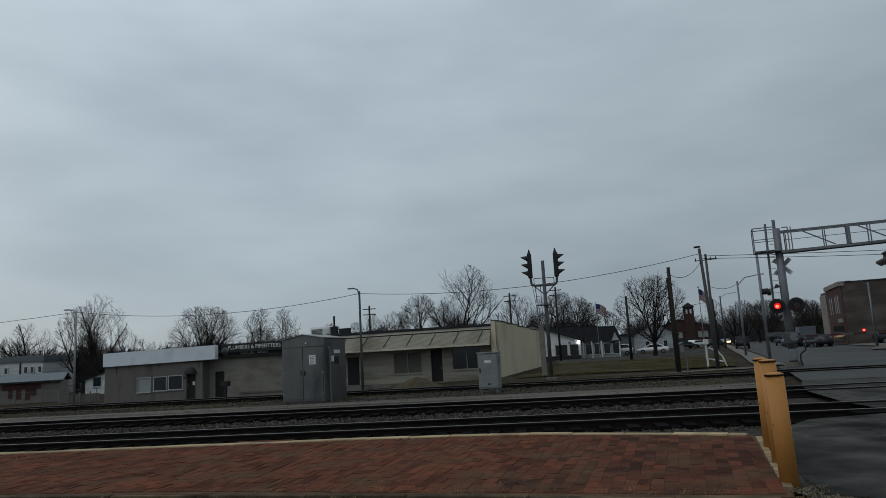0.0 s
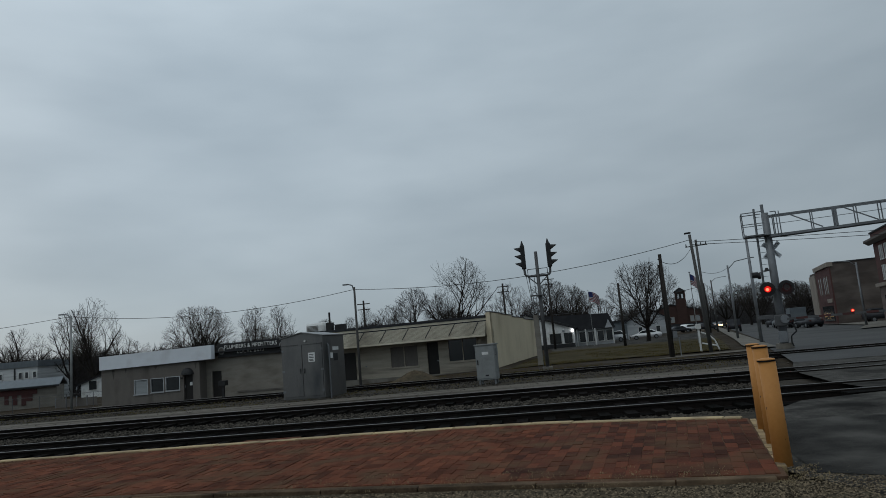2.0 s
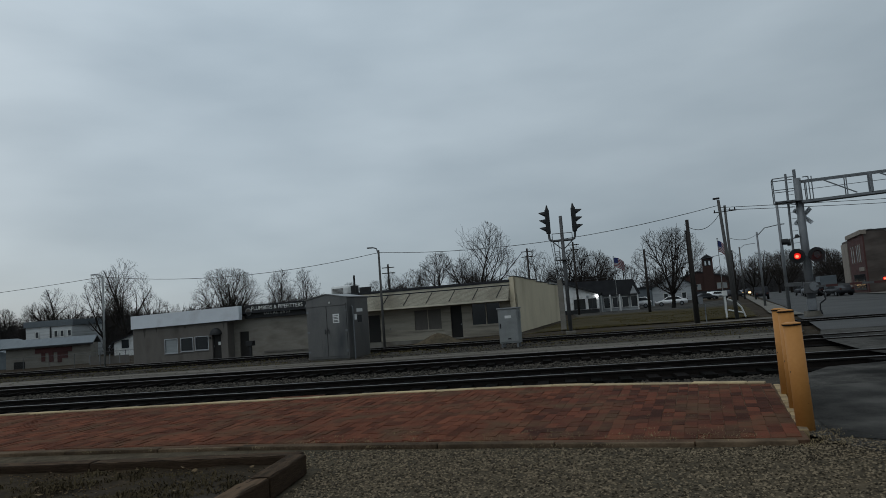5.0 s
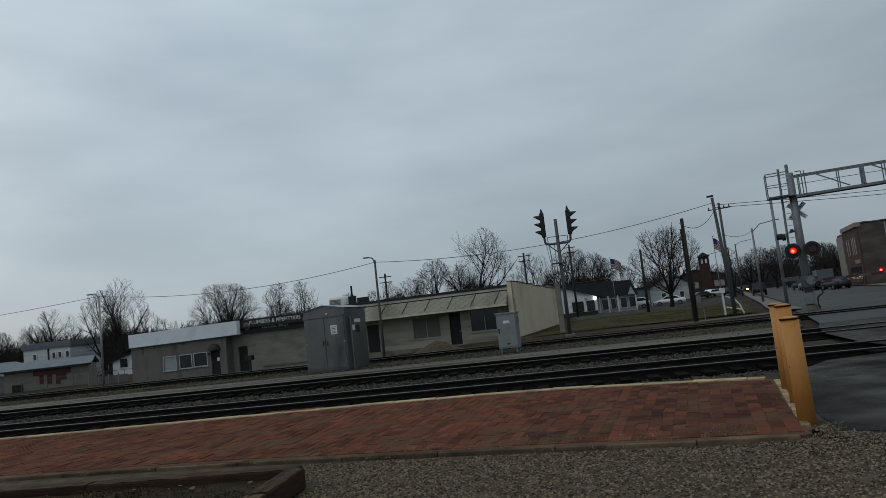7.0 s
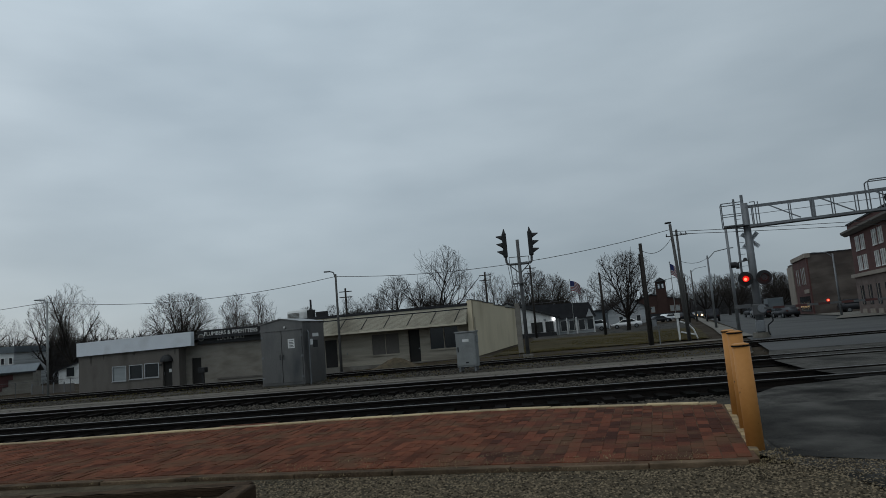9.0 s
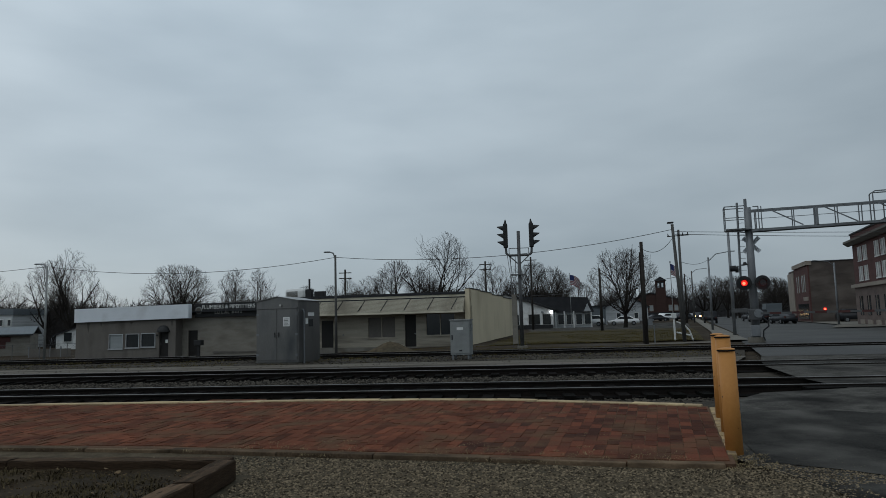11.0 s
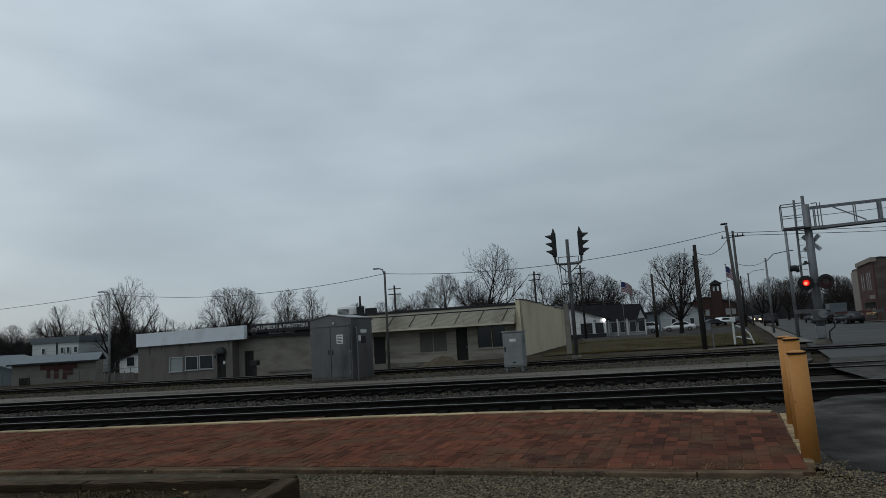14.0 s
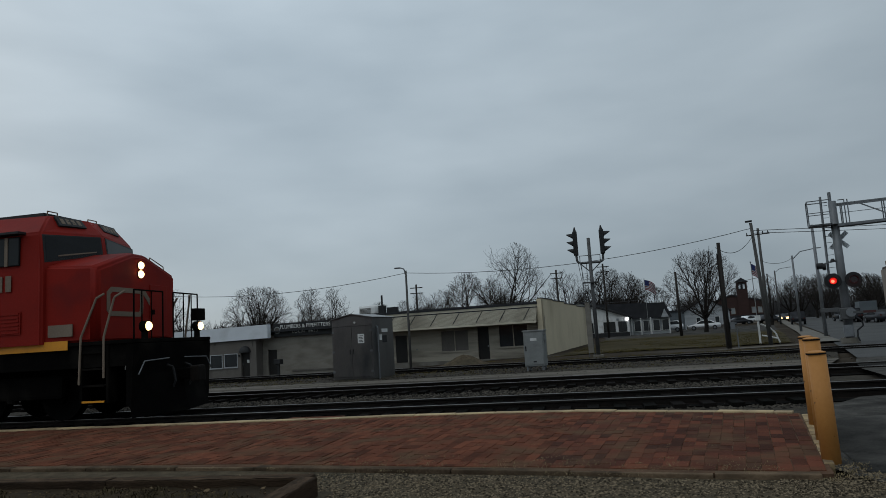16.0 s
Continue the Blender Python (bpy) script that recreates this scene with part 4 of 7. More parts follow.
pipe([(-1.1, -0.45, 6.7), (-1.1, 0.45, 6.7)], 0.025, bm)
bar((-1.1, -0.3, 5.55), (-0.2, -0.3, 5.35), 0.05, 0.05, bm)
pipe([(0.45, -0.45, 5.5), (0.45, -0.45, 6.62), (0.2, -0.45, 6.62)], 0.025, bm)
pipe([(0.58, -0.45, 5.5), (0.58, -0.45, 6.62)], 0.025, bm)
part("service_cage", bm, M["galv"], t)
part("cage_floor", box(-1.1, 0.1, -0.45, 0.45, 5.5, 5.54), M["galv"], t)
lad = part("ladder", bar((-0.5, 0.12, 2.4), (-0.5, 0.12, 6.6), 0.03, 0.03), M["galv"], t)
for z in [2.6 + 0.3 * k for k in range(14)]:
    part("rung", bar((-0.5, 0.12, z), (-0.2, 0.12, z), 0.02, 0.02), M["galv"], lad)
for k, words in ((-1, "RAILROAD"), (1, "CROSSING")):
    bm = box(-0.52, 0.52, -0.02, 0.0, -0.1, 0.1)
    b = part("crossbuck", bm, M["sheet"], t, "white crossbuck blade with black letters")
    b.matrix_basis = pose(0.1, 0.3 - 0.03 * (k > 0), 4.78, 0, k * 45, 0)
    text(words, 0.185, 0, -0.025, -0.065, b, M["black"])
lens = {}
for k, u in ((0, -0.42), (1, 0.42)):
    f = part("flasher", rod((u, -0.36, 2.83), (u, -0.33, 2.83), 0.36, n=28), M["black"], t, "round black lamp background with a red lens")
    part("lamp_body", rod((u, -0.33, 2.83), (u, -0.12, 2.83), 0.17, 0.1, n=18), M["black"], f)
    bm = rod((u, -0.72, 2.83), (u, -0.36, 2.83), 0.2, 0.19, n=24)
    bmesh.ops.delete(bm, geom=[q for q in bm.faces if len(q.verts) > 4], context="FACES_ONLY")
    bmesh.ops.delete(bm, geom=[v for v in bm.verts if v.co.z < 2.78], context="VERTS")
    bmesh.ops.solidify(bm, geom=list(bm.faces), thickness=0.01)
    part("hood", bm, M["black"], f)
    lens[k] = new("lens")
    lens[k].parent = f
    lens[k].location = (u, -0.52, 2.83)
    part("lit_side", disc(0, -0.012, 0, 0.15, 0.01), M["lit_red"], lens[k], "red lens")
    part("core", disc(-0.02, -0.02, -0.02, 0.075, 0.007), M["lit_core"], lens[k], "bright lamp core")
    part("dark_side", disc(0, 0.002, 0, 0.155, 0.012), M["lamp_dark"], lens[k], "dark red lens")
part("lamp_bracket", bar((-0.5, -0.2, 2.83), (0.5, -0.2, 2.83), 0.06, 0.06), M["galv"], t)
for z in (3.55,):
    f = part("side_flasher", rod((-0.75, 0.0, z), (-0.6, 0.0, z), 0.16, n=16), M["black"], t, "black lamp facing along the pavement")
    bm = rod((-1.0, 0, z + 0.05), (-0.7, 0, z + 0.05), 0.15, n=16)
    part("hood", bm, M["black"], f)
    part("bracket", bar((-0.65, 0, z + 0.15), (0, 0, z + 0.25), 0.05, 0.05), M["galv"], t)
part("bell", rod((-0.3, -0.1, 3.75), (-0.3, -0.1, 3.9), 0.13, 0.06), M["black"], t)
g = part("gate_mechanism", box(-0.3, 0.25, -0.5, -0.15, 1.0, 1.55, bevel=0.05), M["dark_galv"], t, "grey gate mechanism housing")
part("counterweight", box(-1.1, -0.35, -0.58, -0.5, 1.38, 1.58, bevel=0.02), M["dark_galv"], g, "counterweight arm")
part("crank_cover", rod((0.12, -0.62, 1.32), (0.12, -0.5, 1.32), 0.2, n=18), M["galv"], g)
part("conduit", pipe([(0.28, -0.4, 1.1), (0.5, -0.45, 0.95), (0.55, -0.45, 0.7), (0.3, -0.45, 0.5), (0.28, -0.4, 0.2), (0.35, -0.4, 0.0)], 0.035), M["black"], t, "black looped cable")
part("junction_box", box(-0.25, 0.15, -0.42, -0.2, 0.2, 0.75, bevel=0.02), M["galv"], t)
a = part("gate_arm", box(0.2, 9.2, -0.63, -0.6, 1.27, 1.37), M["dark_galv"], t, "long gate arm striped dull red and grey")
for k in range(9):
    part("red_stripe", box(0.6 + k * 0.98, 1.1 + k * 0.98, -0.634, -0.596, 1.266, 1.374), M["rusty_red"], a)
arm_lens = {}
for k, u in ((0, 3.0), (1, 5.72)):
    part("lamp_base", box(u - 0.05, u + 0.05, -0.66, -0.6, 1.37, 1.4), M["black"], a)
    arm_lens[k] = new("arm_lens")
    arm_lens[k].parent = a
    arm_lens[k].location = (u, -0.62, 1.45)
    part("lit_side", disc(0, -0.014, 0, 0.075, 0.01), M["lit_red"], arm_lens[k], "red lens")
    part("core", disc(0, -0.022, 0, 0.04, 0.007), M["lit_core"], arm_lens[k], "bright lamp core")
    part("dark_side", disc(0, 0.002, 0, 0.078, 0.012), M["lamp_dark"], arm_lens[k], "dark red lens")
for u in (6.3, 7.0):
    f = part("overhead_flasher", rod((u, -0.42, 6.0), (u, -0.39, 6.0), 0.3, n=24), M["black"], t, "round black overhead lamp")
    part("hood", rod((u, -0.7, 6.02), (u, -0.4, 6.02), 0.19, n=20), M["black"], f)


# ---- poles and lamps ----
def pole(name, x, y, top, r, material, label, category, group="", arm=None, base=None):
    z = level(x, y) if base is None else base
    t = thing(name, x, y, z, 0, label, category, group)
    part("pole", rod((0, 0, -0.1), (0, 0, top - z), r, r * 0.72, n=12), material, t, "", True)
    if arm:
        dx, rise, lamp = arm
        h = top - z
        part("arm", pipe([(0, 0, h - 0.35), (dx * 0.35, 0, h + rise * 0.6), (dx, 0, h + rise)], 0.04), M["galv"], t)
        if lamp:
            bm = box(-0.2, 0.2, -0.08, 0.08, -0.04, 0.05, bevel=0.035)
            ob = part("lamp_head", bm, M["galv"], t)
            ob.location = (dx + 0.2 * (1 if dx > 0 else -1), 0, h + rise)
    return t


pole("street_lamp", -33.0, 45.0, 6.0, 0.085, M["pale_box"], "slim grey street lamp with a short curved arm", "street lamp", "street lamps", (-0.55, 0.15, True))
pole("street_lamp", -11.15, 42.1, 5.75, 0.09, M["greywood"], "weathered street lamp pole with a short arm", "street lamp", "street lamps", (-0.35, 0.2, True))
t = pole("utility_pole", 7.2, 37.9, 5.45, 0.125, M["wood"], "dark wooden pole with cut top", "utility pole", "utility poles")
part("guard", rod((-0.14, -0.03, 0), (-0.12, 0, 5.0), 0.035), M["wood"], t, "dark cable guard")
part("meter_box", box(0.12, 0.35, -0.15, 0.1, 1.0, 1.35), M["galv"], t)
part("stay", rod((0.45, 0, 0), (0.45, 0, 1.0), 0.03), M["galv"], t)
t = pole("utility_pole", 9.6, 40.5, 6.7, 0.115, M["greywood"], "tall grey wooden pole with a small lamp on top", "utility pole", "utility poles")
t.matrix_basis = pose(9.85, 40.5, level(9.85, 40.5), 0, -2.6, 0)
part("lamp", box(-0.28, 0.08, -0.09, 0.09, 6.9, 7.0, bevel=0.03), M["black"], t, "small dark lamp on the pole top")
bm = bar((-0.35, 0, 6.15), (0.9, 0.0, 6.15), 0.05, 0.05)
part("cross_arm", bm, M["wood"], t)
for k in range(5):
    part("insulator", rod((-0.3 + 0.28 * k, 0, 6.17), (-0.3 + 0.28 * k, 0, 6.32), 0.04, 0.02), M["black"], t)
t = pole("utility_pole", 11.6, 47.6, 7.2, 0.11, M["greywood"], "tall grey wooden pole behind the corner", "utility pole", "utility poles")
pole("utility_pole", 15.2, 48.6, 7.25, 0.12, M["galv"], "slim dark grey pole beside the street", "utility pole", "utility poles")
pole("utility_pole", 9.5, 74.0, 6.5, 0.16, M["wood"], "dark leaning wooden pole by the car park", "utility pole", "utility poles")
t = pole("street_lamp", 18.1, 64.0, 6.5, 0.11, M["galv"], "grey steel street lamp with two long arms", "street lamp", "street lamps", (2.0, 0.5, True))
t = pole("street_lamp", 32.9, 72.5, 6.2, 0.12, M["galv"], "grey steel street lamp with a long arm", "street lamp", "street lamps", (-1.7, 0.25, True))
pole("street_lamp", 31.0, 120.0, 8.6, 0.14, M["greywood"], "distant grey street lamp beside the road", "street lamp", "street lamps", (2.2, 0.4, True))
pole("street_lamp", 52.0, 118.0, 8.8, 0.14, M["galv"], "distant grey street lamp beside the road", "street lamp", "street lamps", (-2.0, 0.4, True))
pole("utility_pole", 33.5, 135.0, 9.0, 0.15, M["wood"], "distant wooden utility pole", "utility pole", "utility poles")
for x, y, h in ((-19.5, 78, 7.6), (-3.2, 85, 8.6), (2.6, 88, 9.2)):
    t = pole("utility_pole", x, y, h, 0.15, M["wood"], "dark wooden utility pole with cross arms", "utility pole", "utility poles")
    for z in (0.35, 1.0):
        part("cross_arm", box(-0.75, 0.75, -0.06, 0.06, h - level(x, y) - z - 0.1, h - level(x, y) - z), M["wood"], t)


def wire(points, sag, label, r=0.016):
    bm = bmesh.new()
    for a, b in zip(points, points[1:]):
        a, b = Vector(a), Vector(b)
        prev = a
        for k in range(1, 15):
            u = k / 14
            q = a.lerp(b, u) - Vector((0, 0, sag * 4 * u * (1 - u)))
            rod(prev, q, r, None, bm, 4)
            prev = q
    return tagged(link("overhead_wire", bm, M["black"]), label, "wire", "overhead wires")


wire([(-80, 52, 6.6), (-33.0, 45.0, 5.95), (-11.15, 42.1, 5.6), (9.6, 40.5, 6.4)], 0.75, "thin black overhead wire strung between poles")
wire([(9.6, 40.5, 6.25), (60, 47, 6.6)], 0.5, "thin black overhead wire over the street")
wire([(9.6, 40.5, 6.1), (60, 47, 6.3)], 0.6, "thin black overhead wire over the street")
wire([(7.05, 37.9, 5.2), (9.6, 40.5, 6.0)], 0.6, "slack black service wire")
wire([(11.6, 47.6, 5.0), (18.1, 64, 6.3)], 0.3, "thin black overhead wire")
wire([(2.6, 88, 4.2), (11.6, 47.6, 4.0)], 0.3, "thin black overhead wire")

# ---- gravel mound ----
bm = bmesh.new()
rings = [[bm.verts.new((r * math.cos(a) * 1.45, r * math.sin(a), 0.62 * (1 - ramp01(0, 1.15, r)) + 0.03 * noise.noise((r * 5 * math.cos(a), r * 5 * math.sin(a), 2)) - 0.03)) for a in [k * math.tau / 28 for k in range(28)]] for r in (0.05, 0.3, 0.6, 0.9, 1.15)]
bm.faces.new(rings[0])
for a, b in zip(rings, rings[1:]):
    for k in range(28):
        bm.faces.new((a[k], a[(k + 1) % 28], b[(k + 1) % 28], b[k]))
bmesh.ops.recalc_face_normals(bm, faces=bm.faces)
ob = link("gravel_mound", bm, M["gravel"], None, "", True)
ob.location = (-7.0, 38.5, level(-7, 38.5))
tagged(ob, "low mound of brown gravel before the cream building", "gravel heap")


# ---- buildings ----
def window(parent, u0, u1, z0, z1, y, frame_m, pane_m, mull=0, sill=True, f=0.07):
    """A window with frame, panes and sill, set in a wall whose face is at y."""
    w = part("window", box(u0, u1, y + 0.05, y + 0.08, z0, z1), pane_m, parent)
    bm = box(u0 - f, u1 + f, y - 0.03, y + 0.06, z1, z1 + f)
    box(u0 - f, u1 + f, y - 0.03, y + 0.06, z0 - f, z0, bm)
    box(u0 - f, u0, y - 0.03, y + 0.06, z0, z1, bm)
    box(u1, u1 + f, y - 0.03, y + 0.06, z0, z1, bm)
    for k in range(mull):
        c = u0 + (u1 - u0) * (k + 1) / (mull + 1)
        box(c - f / 2, c + f / 2, y - 0.02, y + 0.06, z0, z1, bm)
    part("frame", bm, frame_m, w)
    if sill:
        part("sill", box(u0 - f - 0.04, u1 + f + 0.04, y - 0.09, y - 0.03, z0 - f - 0.05, z0 - f), frame_m, w)
    return w


def holes(u0, u1, z0, z1, y0, y1, cuts):
    """A wall from y0 to y1 with rectangular openings (a, b, c, d)."""
    us = sorted({u0, u1, *[c[0] for c in cuts], *[c[1] for c in cuts]})
    zs = sorted({z0, z1, *[c[2] for c in cuts], *[c[3] for c in cuts]})
    bm = bmesh.new()
    for a, b in zip(us, us[1:]):
        for c, d in zip(zs, zs[1:]):
            m, n = (a + b) / 2, (c + d) / 2
            if not any(q[0] < m < q[1] and q[2] < n < q[3] for q in cuts):
                box(a, b, y0, y1, c, d, bm)
    bmesh.ops.remove_doubles(bm, verts=bm.verts, dist=0.0005)
    return bm


# union hall: grey render front with white sheet fascia, tan wing with black sign
t = thing("union_hall", -28.0, 51.95, 0.0, -8, "low grey rendered hall with white sheet fascia and black sign", "building")
wins = [(-4.97, -3.75, -0.21, 0.89), (-3.36, -2.21, -0.14, 0.9), (-1.94, -0.7, -0.1, 0.93)]
part("front_wall", holes(-8.26, 1.2, -1.4, 1.98, 0, 0.3, wins + [(-0.3, 0.55, -1.0, 1.2)]), M["stucco"], t, "stained grey-brown rendered wall")
part("side_wall", box(-8.26, -7.96, 0.3, 15, -1.4, 2.6), M["stucco"], t)
part("back_wall", box(-8.26, 11.0, 14.7, 15.0, -1.4, 2.6), M["stucco"], t)
part("return_wall", box(0.95, 1.2, 0.3, 0.9, -1.4, 2.2), M["stucco"], t)
part("fascia", prism([(-8.32, 1.96), (2.44, 2.08), (2.44, 3.2), (-8.32, 3.08)], -0.16, 0.3), M["sheet"], t, "white sheet-metal fascia")
part("fascia_trim", prism([(-8.34, 1.93), (2.46, 2.05), (2.46, 2.09), (-8.34, 1.97)], -0.18, -0.1), M["black"], t)
part("roof", box(-8.3, 11.0, 0.3, 15, 2.55, 2.65), M["roof"], t)
for k, (a, b, c, d) in enumerate(wins):
    window(t, a, b, c, d, 0.0, M["siding"], M["blind"] if k == 0 else M["glass"], 0, True, 0.055)
d = part("entrance_door", box(-0.3, 0.55, 0.16, 0.22, -1.0, 1.2), M["door"], t, "dark brown entrance door")
part("door_pane", box(0.18, 0.4, 0.14, 0.158, 0.15, 0.42), M["white"], d, "white notice on the glass")
part("handle", rod((-0.2, 0.1, 0.0), (-0.2, 0.1, 0.2), 0.02), M["galv"], d)
bm = bmesh.new()
bmesh.ops.create_uvsphere(bm, u_segments=18, v_segments=10, radius=0.55, matrix=Matrix.Translation((0.12, -0.05, 1.03)) @ Matrix.Diagonal((1, 0.8, 1.0, 1)))
bmesh.ops.delete(bm, geom=[v for v in bm.verts if v.co.z < 1.0 or v.co.y > 0.1], context="VERTS")
bmesh.ops.solidify(bm, geom=list(bm.faces), thickness=0.02)
part("awning", bm, M["black"], t, "dark domed canopy over the door")
part("wall_light", box(-0.55, -0.4, -0.08, 0, 0.72, 0.85), M["black"], t)
part("wing_wall", holes(1.2, 11.0, -1.4, 2.35, 0.9, 1.2, [(1.72, 2.6, -0.95, 1.1)]), M["tan"], t, "tan masonry wing wall")
part("wing_ledge", box(4.0, 11.0, 0.82, 0.9, -0.72, -0.6), M["stucco"], t)
d = part("side_door", box(1.72, 2.6, 1.02, 1.08, -0.95, 1.1), M["door"], t, "plain dark door")
part("handle", rod((2.47, 0.98, 0.05), (2.47, 1.02, 0.05), 0.04), M["galv"], d)
for u, w, h in ((-7.2, 0.28, 0.85), (-5.9, 0.16, 0.4), (-3.1, 0.35, 0.22), (0.75, 0.2, 0.5)):
    part("drip_stain", prism([(u, 1.93), (u + w, 1.93), (u + w * 0.8, 1.93 - h * 0.6), (u + w * 0.55, 1.93 - h), (u + w * 0.3, 1.93 - h * 0.7)], -0.004, 0.02), M["stain"], t, "dark rain stain")
s = part("sign", box(2.5, 8.75, 0.62, 0.78, 2.12, 3.24, bevel=0.02), M["black"], t, "long black sign with white lettering")
text("PLUMBERS & PIPEFITTERS", 0.43, 5.5, 0.61, 2.79, s, M["white"])
text("LOCAL #653", 0.34, 5.5, 0.61, 2.38, s, M["white"]).data.space_character = 1.35
for u in (2.86, 8.35):
    e = part("emblem", disc(u, 0.6, 2.68, 0.3, 0.015), M["pale_box"], s, "round pale emblem")
    part("ring", disc(u, 0.59, 2.68, 0.22, 0.009), M["stucco"], e)
part("step", box(-0.6, 0.9, -0.8, 0.0, -1.4, -0.98), M["concrete"], t)
part("forecourt", box(-9, 11, -2.2, 0.9, -1.5, -1.0), M["concrete"], t, "pale concrete forecourt")
t = thing("letter_box", -24.3, 50.6, -1.0, -8, "dark letter box on a post before the hall", "letter box")
part("post", box(-0.09, 0.09, -0.08, 0.08, -0.1, 0.95), M["black"], t)
part("case", box(-0.3, 0.3, -0.22, 0.22, 0.95, 1.35, bevel=0.03), M["black"], t)

# cream store with slanted metal fascia
t = thing("cream_store", -2.95, 47.3, 0.0, -8, "long low cream block store with a slanted ribbed metal fascia", "building")
cuts = [(-7.73, -5.67, 0.28, 1.72), (-3.32, -1.26, 0.39, 1.86), (-4.95, -4.1, -0.5, 1.85), (-10.35, -9.2, -0.5, 1.72), (-13.5, -11.8, 0.3, 1.7)]
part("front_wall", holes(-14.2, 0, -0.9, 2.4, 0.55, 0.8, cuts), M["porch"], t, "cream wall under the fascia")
part("plinth", box(-14.2, -0.05, 0.3, 0.55, -0.9, -0.42), M["concrete"], t)
bm = bmesh.new()
for y0, y1, top in ((0.0, 4.2, 3.58), (4.2, 9.3, 3.52), (9.3, 15.5, 3.4), (15.5, 22.6, 3.3)):
    box(-0.25, 0.0, y0, y1, -0.9, top, bm)
part("end_wall", bm, M["cream"], t, "plain cream end wall with a stepped top")
bm = bmesh.new()
for y0, y1, top in ((-0.02, 4.2, 3.58), (4.2, 9.3, 3.52), (9.3, 15.5, 3.4), (15.5, 22.6, 3.3)):
    box(-0.3, 0.04, y0, y1, top, top + 0.06, bm)
part("coping", bm, M["roof"], t)
part("end_pier", box(-0.35, 0.0, -0.03, 0.55, -0.9, 3.55), M["cream"], t)
part("back_wall", box(-14.2, 0, 22.4, 22.6, -0.9, 3.1), M["cream"], t)
part("left_wall", box(-14.2, -13.95, 0.8, 22.4, -0.9, 3.1), M["cream"], t)
part("roof", box(-14.2, -0.25, 0.4, 22.4, 3.0, 3.1), M["roof"], t)
part("parapet", box(-14.2, -0.3, 0.0, 0.3, 3.0, 3.22), M["cream_sheet"], t)
part("roof_edge", box(-14.3, -0.3, -0.06, 0.34, 3.22, 3.4), M["roof"], t, "black roof edge")
part("gutter_line", box(-14.3, -0.3, -0.05, 0.0, 2.98, 3.05), M["roof"], t)
n = 16
f = part("slanted_fascia", prism([(-14.2, 2.05), (-0.33, 2.05), (-0.33, 2.97), (-14.2, 2.97)], 0.02, 0.06), M["cream_sheet"], t, "cream ribbed metal fascia")
for k in range(n):
    a, b = k / n, (k + 1) / n
    y, z = -0.02 - 0.75 * a, 2.98 - 0.95 * a
    part("board", box(-14.2, -0.33, y - 0.06, y + 0.03, z - 0.95 / n - 0.004, z - 0.024), M["cream_sheet"], f)
    # Dark strip stands in for the shadow line between boards.
    part("joint", box(-14.2, -0.33, y - 0.05, y + 0.03, z - 0.024, z - 0.004), M["stucco"], f)
for u in [-0.85 - 1.72 * k for k in range(8)]:
    part("rib", bar((u, -0.075, 2.97), (u - 0.32, -0.75, 2.17), 0.022, 0.05), M["roof"], f, "dark joint strip")
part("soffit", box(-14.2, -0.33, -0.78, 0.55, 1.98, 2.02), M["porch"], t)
part("fascia_lip", box(-14.2, -0.3, -0.84, -0.78, 1.93, 2.05), M["cream_sheet"], t)
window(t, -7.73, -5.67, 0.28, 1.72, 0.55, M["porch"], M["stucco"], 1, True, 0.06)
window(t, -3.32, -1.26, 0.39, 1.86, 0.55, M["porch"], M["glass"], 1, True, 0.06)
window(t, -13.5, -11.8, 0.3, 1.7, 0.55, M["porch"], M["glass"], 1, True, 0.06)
d = part("door", box(-4.95, -4.1, 0.68, 0.74, -0.5, 1.85), M["door"], t, "dark recessed door")
part("handle", rod((-4.2, 0.62, 0.5), (-4.2, 0.66, 0.5), 0.05), M["galv"], d)
d = part("door", box(-10.35, -9.2, 0.68, 0.74, -0.5, 1.72), M["porch"], t, "faded pale double door")
part("handle", rod((-9.75, 0.62, 0.5), (-9.75, 0.66, 0.5), 0.05), M["galv"], d)
part("shutter", box(-11.4, -10.5, 0.5, 0.55, -0.4, 1.6), M["door"], t, "brown boarded panel")
t = thing("air_conditioner", -18.0, 55.5, 3.05, -8, "rounded white rooftop air-conditioning unit", "air conditioner")
part("casing", box(-0.9, 0.9, -0.6, 0.6, 0, 1.3, bevel=0.28), M["white"], t, "", True)
for k in range(5):
    part("louvre", box(-0.7, 0.3, -0.63, -0.6, 0.6 + 0.1 * k, 0.65 + 0.1 * k), M["stucco"], t)
t = thing("roof_flue", -16.5, 54.0, 3.05, -8, "black metal flue pipe with a square base", "chimney")
part("base", box(-0.25, 0.25, -0.25, 0.25, 0, 1.15), M["black"], t)
part("pipe", rod((0, 0, 1.15), (0, 0, 2.0), 0.08), M["black"], t)
part("vents", box(0.5, 1.4, -0.2, 0.2, 0.0, 0.95), M["black"], t, "low black roof vents")


def gable_house(name, x, y, rz, w, d, eave, ridge, wall_m, roof_m, label, base=None, over=0.35):
    """A house whose gable end faces -y."""
    z = level(x, y) if base is None else base
    t = thing(name, x, y, z, rz, label, "building")
    part("shell", prism([(-w / 2, -0.3), (w / 2, -0.3), (w / 2, eave), (0, ridge), (-w / 2, eave)], 0, d), wall_m, t)
    s = (ridge - eave) / (w / 2)
    bm = bar((-w / 2 - over, d / 2, eave - over * s + 0.06), (0, d / 2, ridge + 0.06), d + 2 * over, 0.12)
    bar((0, d / 2, ridge + 0.06), (w / 2 + over, d / 2, eave - over * s + 0.06), d + 2 * over, 0.12, bm)
    part("roof", bm, roof_m, t)
    return t


